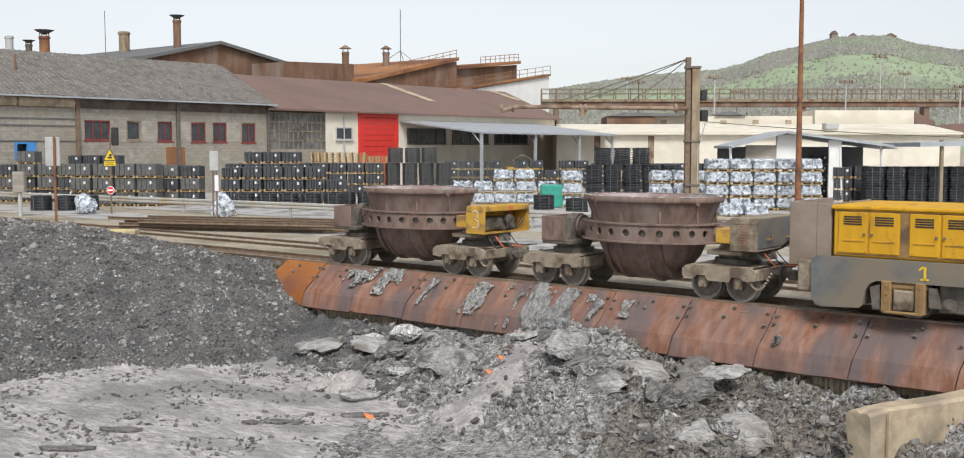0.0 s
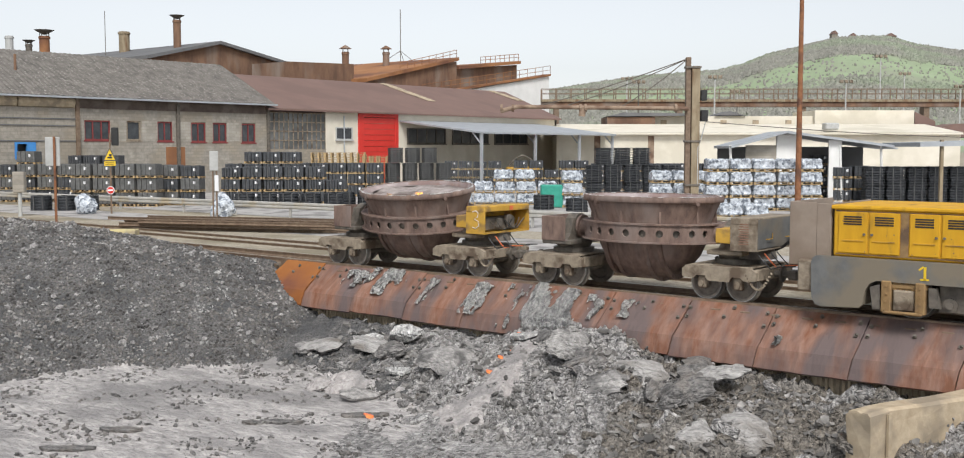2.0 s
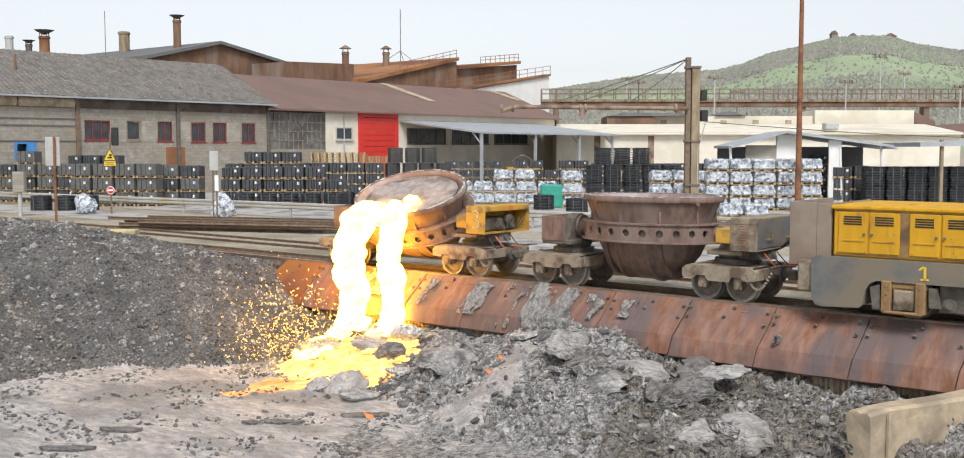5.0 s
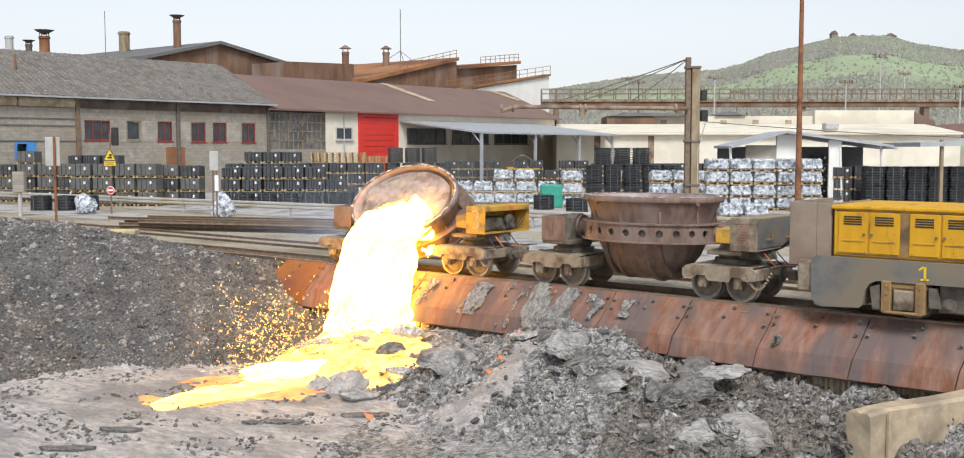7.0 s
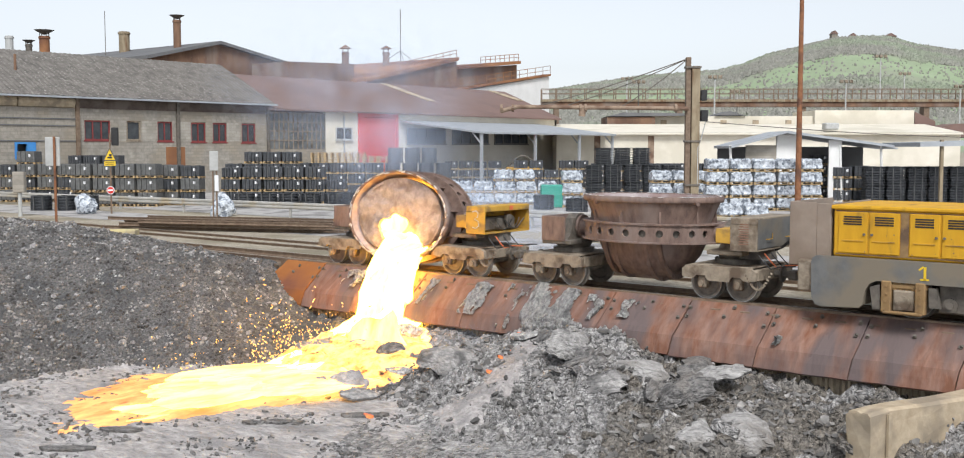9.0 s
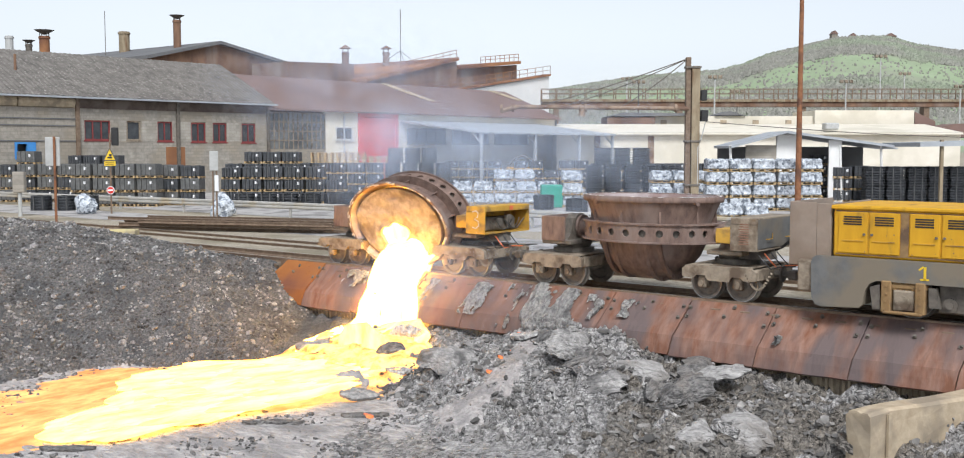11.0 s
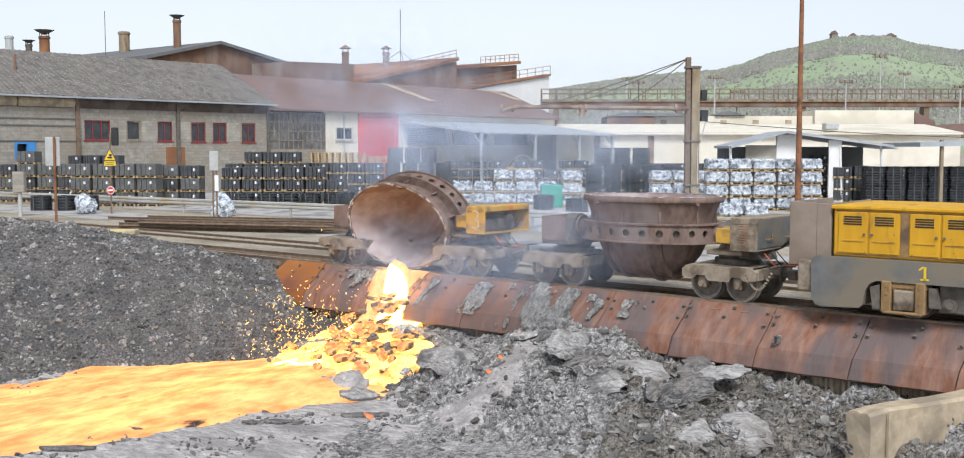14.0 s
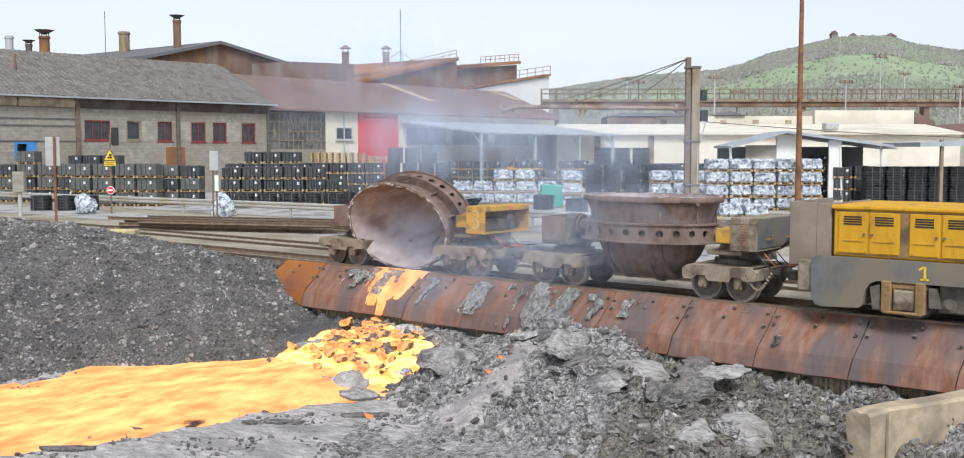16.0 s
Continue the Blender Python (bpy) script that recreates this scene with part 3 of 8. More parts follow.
def bogie(parent, x, name="bogie"):
    """Four-wheeled truck with plate frames, in the space of its wagon."""
    add_wheels(parent, x - 0.4)
    add_wheels(parent, x + 0.4)
    for s in (-1, 1):
        bm = B()
        z0, z1 = 0.43, 0.72
        pts = [(-0.82, z1 - 0.07), (-0.82, z0 + 0.05), (-0.56, z0 + 0.02), (-0.5, z0 + 0.09), (-0.3, z0 + 0.09), (-0.24, z0 - 0.01), (0.24, z0 - 0.01), (0.3, z0 + 0.09), (0.5, z0 + 0.09), (0.56, z0 + 0.02), (0.82, z0 + 0.05), (0.82, z1 - 0.07), (0.7, z1), (-0.7, z1)]
        prism(bm, [(x + a, b) for a, b in pts], s * 0.86 - 0.05, s * 0.86 + 0.05, "y")
        part("side_frame", bm, M_steel, parent)
    bm = B()
    for e in (-1, 1):
        box(bm, x + e * 0.78 - 0.05, x + e * 0.78 + 0.05, -0.81, 0.81, 0.46, 0.7, 0.02)
    box(bm, x - 0.22, x + 0.22, -0.81, 0.81, 0.5, 0.72, 0.02)
    box(bm, x - 0.7, x + 0.7, -0.8, 0.8, 0.705, 0.735, 0.01)
    part("bolster", bm, M_steel, parent)


PIVOT = 1.33


def pot_mesh(filled):
    """The slag pot, its trunnion axis at the origin, its rim up."""
    pot = thing("slag_pot", pose(0, 0, 0), "", "")
    for k in list(pot.keys()):
        del pot[k]
    z = -PIVOT
    outer = [(0, 0.24), (0.35, 0.27), (0.66, 0.38), (0.92, 0.57), (1.1, 0.8), (1.21, 1.05), (1.27, 1.3), (1.31, 1.5), (1.4, 1.72), (1.49, 1.95), (1.5, 1.985), (1.575, 1.99), (1.585, 2.0), (1.585, 2.1), (1.55, 2.12)]
    inner = [(1.49, 2.1), (1.43, 1.98), (1.36, 1.8), (1.18, 1.35), (0.96, 0.95), (0.76, 0.65), (0.5, 0.46), (0, 0.38)]
    bm = B()
    lathe(bm, [(r, v + z) for r, v in outer] + [(1.49, 2.1 + z)], 72)
    shell = part("shell", bm, M_pot, pot, "brown rusty cast shell", smooth=True)
    bm = B()
    lathe(bm, [(r - 0.002, v + z) for r, v in inner], 72)
    part("lining", bm, M_potin_hazed, pot, "scorched inside, its colour paled for smoke haze", smooth=True)
    # the carrying ring: a band with a row of round holes between two flanges
    bm = B()
    R, z0, z1, hr = 1.55, 1.13 + z, 1.52 + z, 0.082
    nh = 26
    for k in range(nh):
        a0, a1, ac = 2 * math.pi * k / nh, 2 * math.pi * (k + 1) / nh, 2 * math.pi * (k + 0.5) / nh
        zc = (z0 + z1) / 2
        hw = math.pi / nh * R

        def on(u, v, rad=R):
            a = ac + u / R
            return (rad * math.cos(a), rad * math.sin(a), v)
        m = 16
        hole = [(hr * math.cos(2 * math.pi * q / m), zc + hr * math.sin(2 * math.pi * q / m)) for q in range(m)]
        hh = (z1 - z0) / 2
        sq = []
        for q in range(m):
            c, s_ = math.cos(2 * math.pi * q / m), math.sin(2 * math.pi * q / m)
            t = min(hw / abs(c) if abs(c) > 1e-6 else 1e9, hh / abs(s_) if abs(s_) > 1e-6 else 1e9)
            sq.append((c * t, zc + s_ * t))
        ho, hi_, so = [bm.verts.new(on(*p)) for p in hole], [bm.verts.new(on(*p, rad=R - 0.05)) for p in hole], [bm.verts.new(on(*p)) for p in sq]
        for q in range(m):
            j = (q + 1) % m
            bm.faces.new((ho[q], so[q], so[j], ho[j]))
            bm.faces.new((hi_[q], ho[q], ho[j], hi_[j]))
        for q in range(m):
            j = (q + 1) % m
            if abs(abs(sq[q][0]) - hw) < 1e-6 and abs(abs(sq[j][1] - zc) - hh) < 1e-6 or abs(abs(sq[j][0]) - hw) < 1e-6 and abs(abs(sq[q][1] - zc) - hh) < 1e-6:
                cx = hw if sq[q][0] + sq[j][0] > 0 else -hw
                cz = zc + (hh if sq[q][1] + sq[j][1] > 2 * zc else -hh)
                if abs(sq[q][0] - cx) + abs(sq[q][1] - cz) > 1e-5 and abs(sq[j][0] - cx) + abs(sq[j][1] - cz) > 1e-5:
                    cv = bm.verts.new(on(cx, cz))
                    bm.faces.new((so[q], cv, so[j]))
    lathe(bm, [(1.3, z0 - 0.02), (1.62, z0 - 0.02), (1.62, z0 + 0.015), (1.3, z0 + 0.015)], 72)
    lathe(bm, [(1.3, z1 - 0.015), (1.6, z1 - 0.015), (1.6, z1 + 0.02), (1.3, z1 + 0.02)], 72)
    bmesh.ops.remove_doubles(bm, verts=bm.verts[:], dist=1e-4)
    bmesh.ops.recalc_face_normals(bm, faces=bm.faces[:])
    part("carrying_ring", bm, M_pot, pot, "rusty ring with a row of round holes")
    bm = B()
    lathe(bm, [(1.3, z0 + 0.02), (1.45, z0 + 0.02), (1.45, z1 - 0.02), (1.3, z1 - 0.02)], 48)
    part("ring_core", bm, M_dark, pot)
    # curved rolling ribs under the ring, in planes across the track
    for x in (-0.72, -0.46, 0.3, 0.6):
        bm = B()
        pts_o, pts_i = [], []
        for k in range(17):
            a = math.pi * (0.06 + 0.88 * k / 16)
            ro = math.sqrt(max(0.05, 1.23 ** 2 - (x * 0.72) ** 2))
            pts_o.append((-math.cos(a) * ro, -math.sin(a) * ro + 0.07))
            pts_i.append((-math.cos(a) * (ro - 0.2), -math.sin(a) * (ro - 0.2) + 0.07))
        n = len(pts_o)
        rows = [[bm.verts.new((x + e, p[0], p[1])) for p in q] for e, q in ((-0.05, pts_o), (0.05, pts_o), (0.05, pts_i), (-0.05, pts_i))]
        for r in range(4):
            for k in range(n - 1):
                bm.faces.new((rows[r][k], rows[r][k + 1], rows[(r + 1) % 4][k + 1], rows[(r + 1) % 4][k]))
        bm.faces.new([rows[r][0] for r in range(4)])
        bm.faces.new([rows[r][-1] for r in range(4)])
        bmesh.ops.recalc_face_normals(bm, faces=bm.faces[:])
        part("rolling_rib", bm, M_pot, pot)
    for k in range(10):
        a = 2 * math.pi * (k + 0.3) / 10
        bm = B()
        prism(bm, [(1.3, 1.52 + z), (1.45, 1.52 + z), (1.43, 1.8 + z), (1.36, 1.8 + z)], -0.02, 0.02, "y")
        bmesh.ops.rotate(bm, verts=bm.verts[:], matrix=Matrix.Rotation(a, 3, "Z"))
        part("stiffener", bm, M_pot, pot)
    for k in range(4):
        a = 2 * math.pi * (k + 0.5) / 4 + 0.25
        bm = B()
        cyl(bm, 0.05, 0.1, Matrix.Rotation(a, 4, "Z") @ pose(1.5, 0, 1.98 + z, 0, 90, 0), 10)
        part("lifting_lug", bm, M_pot, pot)
    # crusted drips along the rim
    bm = B()
    rnd = random.Random(4)
    for k in range(70):
        a = rnd.uniform(0, 2 * math.pi)
        r = rnd.uniform(1.5, 1.57)
        rock(bm, Matrix.Translation((r * math.cos(a), r * math.sin(a), 2.115 + z)) @ Matrix.Rotation(a, 4, "Z") @ Matrix.Diagonal((rnd.uniform(0.015, 0.035), rnd.uniform(0.04, 0.2), 0.012, 1)), k * 3.1, 0.6, 0.3, 1)
    part("rim_crust", bm, M_splash, pot, "grey crust of cold slag on the rim")["kind"] = "stuff"
    # the pot is oval: longer along the track than across it
    for ob in pot.children_recursive:
        ob.data.transform(Matrix.Diagonal((1.098, 0.744, 1, 1) if filled else (1.045, 0.72, 0.985, 1)))
    for s in (-1, 1):
        bm = B()
        cyl(bm, 0.2, 0.42, pose(s * 1.55, 0, 0, 0, 90 * s, 0), 20)
        cyl(bm, 0.27, 0.06, pose(s * 1.8, 0, 0, 0, 90 * s, 0), 20)
        part("trunnion", bm, M_pot, pot)
    return pot


def slag_car(x, label, yellow, filled):
    car = thing("slag_car", pose(x, 0, 0), label, "slag car", "slag cars")
    bogie(car, -2.08)
    bogie(car, 2.08)
    for e in (-1, 1):
        # turntable, pedestal and bearing at each end
        bm = B()
        cyl(bm, 0.48, 0.12, pose(e * 2.08, 0, 0.72), 24)
        cyl(bm, 0.38, 0.16, pose(e * 2.08, 0, 0.84), 24, 0.46)
        part("turntable", bm, M_dark, car)
        bm = B()
        prism(bm, [(-0.62, 0.98), (0.62, 0.98), (0.4, 1.18), (0.3, 1.52), (-0.3, 1.52), (-0.4, 1.18)], e * 2.02 - 0.13, e * 2.02 + 0.13)
        box(bm, min(e * 1.7, e * 2.5), max(e * 1.7, e * 2.5), -0.7, 0.7, 0.94, 1.04, 0.02)
        part("pedestal", bm, M_steel if e > 0 else M_dark, car)
        bm = B()
        cyl(bm, 0.3, 0.26, pose(e * 1.88, 0, PIVOT, 0, 90 * e, 0), 24)
        for k in range(10):
            a = 2 * math.pi * k / 10
            cyl(bm, 0.025, 0.28, pose(e * 1.88, 0.25 * math.cos(a), PIVOT + 0.25 * math.sin(a), 0, 90 * e, 0), 6)
        part("bearing", bm, M_dark, car)
        bm = B()
        box(bm, e * 2.08 - 0.7, e * 2.08 + 0.7, -0.24, 0.24, 0.42, 0.5)
        rod(bm, (e * 2.7, 0, 0.56), (e * 3.42, 0, 0.56), 0.07, 10)
        cyl(bm, 0.16, 0.05, pose(e * 3.05, 0, 0.56, 0, 90, 0), 14)
        box(bm, e * 3.34 - 0.1, e * 3.34 + 0.1, -0.16, 0.16, 0.46, 0.66, 0.03)
        part("coupling", bm, M_dark, car)
    # heat shield plate at the far end
    bm = B()
    box(bm, -2.5, -1.85, -0.72, -0.68, 1.02, 1.58, 0.01)
    box(bm, -2.5, -2.46, -0.68, 0.6, 1.02, 1.58, 0.01)
    part("end_shield", bm, M_pot, car)
    # tilting drive box on the near end
    bx0, bx1, by0, by1, bz0, bz1 = 2.32, 2.9, -0.88, 0.92, 1.1, 1.74
    bm = B()
    t = 0.03
    box(bm, bx0, bx1, by0, by1, bz1 - 0.14, bz1, 0.015)
    box(bm, bx0, bx1, by0, by0 + t, bz0, bz1 - 0.14)
    box(bm, bx0, bx1, by1 - t, by1, bz0, bz1 - 0.14)
    box(bm, bx0, bx0 + t, by0 + t, by1 - t, bz0, bz1 - 0.14)
    box(bm, bx0, bx1, by0, by1, bz0 - 0.03, bz0)
    paint = M_yel2 if yellow else M_steel
    drive = part("drive_box", bm, paint, car, "faded yellow drive box" if yellow else "grimy grey-brown drive box")
    if yellow:
        bm = B()
        box(bm, 2.36, 2.7, -0.6, 0.6, 1.12, 1.45, 0.04)
        box(bm, 2.7, 2.82, -0.25, -0.05, 1.2, 1.42, 0.02)
        box(bm, 2.7, 2.84, 0.1, 0.3, 1.3, 1.5, 0.02)
        part("motor", bm, M_dark, drive)
        rnd = random.Random(2)
        for k in range(7):
            bm = B()
            y0, y1 = rnd.uniform(-0.75, 0), rnd.uniform(0, 0.8)
            tube(bm, [(2.86, y0 + (y1 - y0) * u, 1.4 - 0.25 * math.sin(math.pi * u) + rnd.uniform(-0.02, 0.02)) for u in [i / 8 for i in range(9)]], 0.008, 5)
            part("cable", bm, M_grey if k % 2 else M_cable, drive)
        bm = B()
        box(bm, 2.9, 2.908, 0.1, 0.24, 1.62, 1.72)
        part("plate", bm, M_orange, drive)
    else:
        bm = B()
        box(bm, bx1 - 0.02, bx1 + 0.004, by0 + 0.05, by1 - 0.03, bz0 + 0.02, bz1 - 0.03)
        part("end_cover", bm, M_grey, drive, "dark grey end cover")
        bm = B()
        for yy in (-0.45, 0.5):
            tube(bm, [(bx1, yy, 1.3), (bx1 + 0.05, yy, 1.3), (bx1 + 0.05, yy + 0.2, 1.3), (bx1 + 0.05, yy + 0.2, 1.42)], 0.012, 5)
        part("hook", bm, M_yel2, drive)
        bm = B()
        for k in range(9):
            zz = 1.2 + 0.05 * k
            box(bm, 2.5 + 0.015 * (k % 3), 2.72, by0 - 0.004, by0, zz, zz + 0.02)
        part("scrawl", bm, M_rust, drive, "reddish paint scrawl")
    if yellow:
        bm = B()
        arc = [(2.52, 1.6), (2.62, 1.63), (2.7, 1.58), (2.68, 1.48), (2.58, 1.43), (2.7, 1.38), (2.72, 1.27), (2.62, 1.2), (2.52, 1.23)]
        tube(bm, [(x_, by0 - 0.004, z_) for x_, z_ in arc], 0.012, 5)
        part("figure_three", bm, M_chalk, drive, "pale painted figure 3")
    bm = B()
    box(bm, 1.98, 2.32, -0.86, -0.4, 1.2, 1.5, 0.015)
    part("gear_cover", bm, M_yel2, car, "yellow gear cover")
    bm = B()
    cyl(bm, 0.42, 0.2, pose(2.5, 0, 0.86), 20, 0.36)
    part("drive_base", bm, M_dark, car)
    # hoses and chains at the near end
    rnd = random.Random(7)
    for k in range(4):
        bm = B()
        y0 = -0.7 + 0.3 * k
        tube(bm, [(2.85, y0, 1.0), (2.98, y0, 0.86), (3.1, y0 + 0.05, 0.72), (3.3, y0 + 0.1, 0.78), (3.6, y0 + 0.1, 0.8)], 0.014, 6)
        part("hose", bm, M_orange if k == 1 else M_cable, car, "orange hose" if k == 1 else "")
    bm = B()
    for k in range(16):
        u = k / 15
        yy, zz = -0.9 + 0.05 * u, 0.86 - 0.5 * math.sin(math.pi * (0.15 + 0.75 * u)) - 0.05
        box(bm, -0.03, 0.03, -0.012, 0.012, -0.02, 0.02, 0.006, pose(2.7 + 0.5 * u, yy, zz, 0, 30 * (k % 2), 45))
    part("chain", bm, M_steel, car)
    pot = pot_mesh(filled)
    pot.parent = car
    pot.matrix_basis = pose(0, 0, PIVOT)
    return car, pot


def build_loco():
    t = thing("locomotive", pose(0, 0, 0), "small yellow diesel works locomotive with grey frame", "locomotive")
    bm = B()
    # running frame with rounded nose and wheel cut-out
    prism(bm, [(11.16, 0.3), (11.22, 0.2), (11.34, 0.16), (12.06, 0.2), (12.13, 0.27), (12.16, 0.52), (12.24, 0.66), (12.36, 0.72), (16.0, 0.72), (16.1, 0.62), (16.2, 0.18), (17.2, 0.2), (17.3, 0.3), (17.3, 1.06), (17.24, 1.12), (11.24, 1.12), (11.16, 1.08), (11.13, 1.0), (11.14, 0.4)], -1.25, -1.13, "y")
    prism(bm, [(11.16, 0.3), (11.22, 0.2), (11.34, 0.16), (12.06, 0.2), (12.13, 0.27), (12.16, 0.52), (12.24, 0.66), (12.36, 0.72), (16.0, 0.72), (16.1, 0.62), (16.2, 0.18), (17.2, 0.2), (17.3, 0.3), (17.3, 1.06), (17.24, 1.12), (11.24, 1.12), (11.16, 1.08), (11.13, 1.0), (11.14, 0.4)], 1.13, 1.25, "y")
    box(bm, 11.16, 17.3, -1.14, 1.14, 0.76, 1.1)
    box(bm, 11.2, 12.1, -1.14, 1.14, 0.24, 0.76)
    part("frame", bm, M_grey, t, "worn grey running frame")
    bm = B()
    box(bm, 10.84, 11.16, -1.2, 1.0, 0.42, 1.02, 0.03)
    rod(bm, (10.3, 0, 0.56), (10.9, 0, 0.56), 0.08, 10)
    cyl(bm, 0.2, 0.06, pose(10.7, 0, 0.56, 0, 90, 0), 16)
    part("buffer_beam", bm, M_steel, t)
    bm = B()
    box(bm, 11.5, 16.8, -1.12, 1.12, 1.12, 2.02, 0.03)
    box(bm, 11.46, 16.84, -1.16, 1.16, 2.0, 2.08, 0.02)
    hood = part("hood", bm, M_yel, t, "yellow engine hood with doors")
    xs = [11.6, 12.14, 12.18, 12.72, 12.9, 13.42, 13.46, 13.98, 14.2, 14.72, 14.76, 15.3]
    for k in range(0, len(xs), 2):
        x0, x1 = xs[k], xs[k + 1]
        bm = B()
        box(bm, x0, x1, -1.145, -1.118, 1.2, 1.96, 0.008)
        d = part("door", bm, M_yel, hood)
        bm = B()
        for q in range(4):
            z = 1.72 + 0.045 * q
            box(bm, x0 + 0.1, x1 - 0.1, -1.152, -1.146, z, z + 0.028)
        part("louvre", bm, M_black, hood, "black louvre slots")
        bm = B()
        cyl(bm, 0.025, 0.03, pose(x1 - 0.05 if (k // 2) % 2 == 0 else x0 + 0.05, -1.145, 1.55, 90, 0, 0), 8)
        part("door_latch", bm, M_dark, hood)
        bm = B()
        box(bm, x0 + 0.07, x1 - 0.07, -1.16, -1.146, 1.42, 1.435)
        part("grab_bar", bm, M_yel2, hood)
    # shade and grime of the recess between door pairs, laid on as dark strips
    for x0, x1 in ((12.735, 12.885), (13.995, 14.185)):
        bm = B()
        box(bm, x0, x1, -1.128, -1.118, 1.16, 1.98, 0.003)
        part("door_pillar", bm, M_guide, hood, "strip coloured for the dark, sooty recess between the doors")
    for x0, x1, z in ((11.55, 15.4, 1.172), (11.55, 15.4, 1.972)):
        bm = B()
        box(bm, x0, x1, -1.126, -1.118, z - 0.012, z + 0.012)
        part("door_rail", bm, M_guide, hood)
    rnd = random.Random(12)
    bm = B()
    for k in range(26):
        c = Vector((rnd.uniform(11.6, 15.3), -1.1475, rnd.choice((rnd.uniform(1.2, 1.3), rnd.uniform(1.2, 1.95)))))
        r = rnd.uniform(0.005, 0.017)
        n = rnd.randint(5, 8)
        f = [bm.verts.new(c + Vector((r * rnd.uniform(0.5, 1.3) * math.cos(6.283 * q / n), 0, r * rnd.uniform(0.5, 1.5) * math.sin(6.283 * q / n)))) for q in range(n)]
        bm.faces.new(f)
    part("paint_chips", bm, M_rust, hood, "rusty chips in the paint")["kind"] = "stuff"
    bm = B()
    box(bm, 10.62, 11.16, -1.08, -1.05, 0.9, 2.12, 0.01)
    box(bm, 10.62, 10.66, -1.05, 1.05, 0.9, 2.12, 0.01)
    box(bm, 11.16, 11.44, -1.09, -1.06, 1.1, 2.1, 0.01)
    box(bm, 11.40, 11.44, -1.06, 1.06, 1.1, 2.1, 0.01)
    part("heat_shield", bm, M_tan, t, "tan sheet-metal heat shield")
    bm = B()
    box(bm, 10.5, 10.64, 0.55, 0.62, 0.4, 0.5)
    part("bracket", bm, M_steel, t)
    for x in (12.85, 15.2):
        add_wheels(t, x, 0.4)
    for x in (12.55, 13.15):
        bm = B()
        box(bm, x - 0.09, x + 0.09, -1.28, -1.1, 0.16, 0.74, 0.02)
        for k in range(4):
            cyl(bm, 0.022, 0.02, pose(x, -1.28, 0.22 + 0.14 * k, 90, 0, 0), 6)
        part("axle_guide", bm, M_guide, t, "rusty yellow-brown axle guide")
    bm = B()
    box(bm, 12.66, 13.04, -1.24, -1.05, 0.2, 0.58, 0.03)
    cyl(bm, 0.13, 0.05, pose(12.85, -1.22, 0.36, 90, 0, 0), 16)
    for k in range(6):
        a = math.pi / 3 * k
        cyl(bm, 0.02, 0.03, pose(12.85 + 0.1 * math.cos(a), -1.25, 0.36 + 0.1 * math.sin(a), 90, 0, 0), 6)
    part("axle_box", bm, M_steel, t)
    bm = B()
    box(bm, 12.44, 13.26, -1.22, -1.1, 0.6, 0.7, 0.02)
    box(bm, 12.5, 13.2, -1.3, -1.22, 0.14, 0.2, 0.02)
    for k in range(4):
        cyl(bm, 0.05, 0.14, pose(12.68 + 0.11 * k, -1.16, 0.58), 10)
    part("spring_hanger", bm, M_guide, t)
    bm = B()
    prism(bm, [(12.24, 0.6), (12.42, 0.66), (12.44, 0.2), (12.3, 0.2)], -1.22, -1.14, "y")
    prism(bm, [(13.28, 0.66), (13.42, 0.66), (13.5, 0.3), (13.3, 0.3)], -1.22, -1.14, "y")
    part("brake_hanger", bm, M_dark, t)
    bm = B()
    box(bm, 13.4, 15.9, -1.05, 1.05, 0.2, 0.74, 0.03)
    for x in (13.62, 14.1):
        cyl(bm, 0.13, 0.05, pose(x, -1.05, 0.36, 90, 0, 0), 16)
        cyl(bm, 0.07, 0.04, pose(x, -1.1, 0.36, 90, 0, 0), 12)
    part("underframe", bm, M_dark, t)
    # painted figure one
    bm = B()
    box(bm, 13.2, 13.245, -1.258, -1.251, 0.8, 1.03)
    box(bm, 13.14, 13.3, -1.258, -1.251, 0.79, 0.82)
    box(bm, 0, 0.1, -1.258, -1.251, 0, 0.03, 0, pose(13.13, 0, 0.96, 0, -40, 0))
    part("figure_one", bm, M_signy, t, "yellow painted figure 1")
    bm = B()
    tube(bm, [(9.6, 0.3, 0.95), (9.9, 0.3, 1.1), (10.3, 0.3, 1.45), (10.62, 0.3, 1.7)], 0.03, 8)
    part("hose", bm, M_cable, t)
    return t


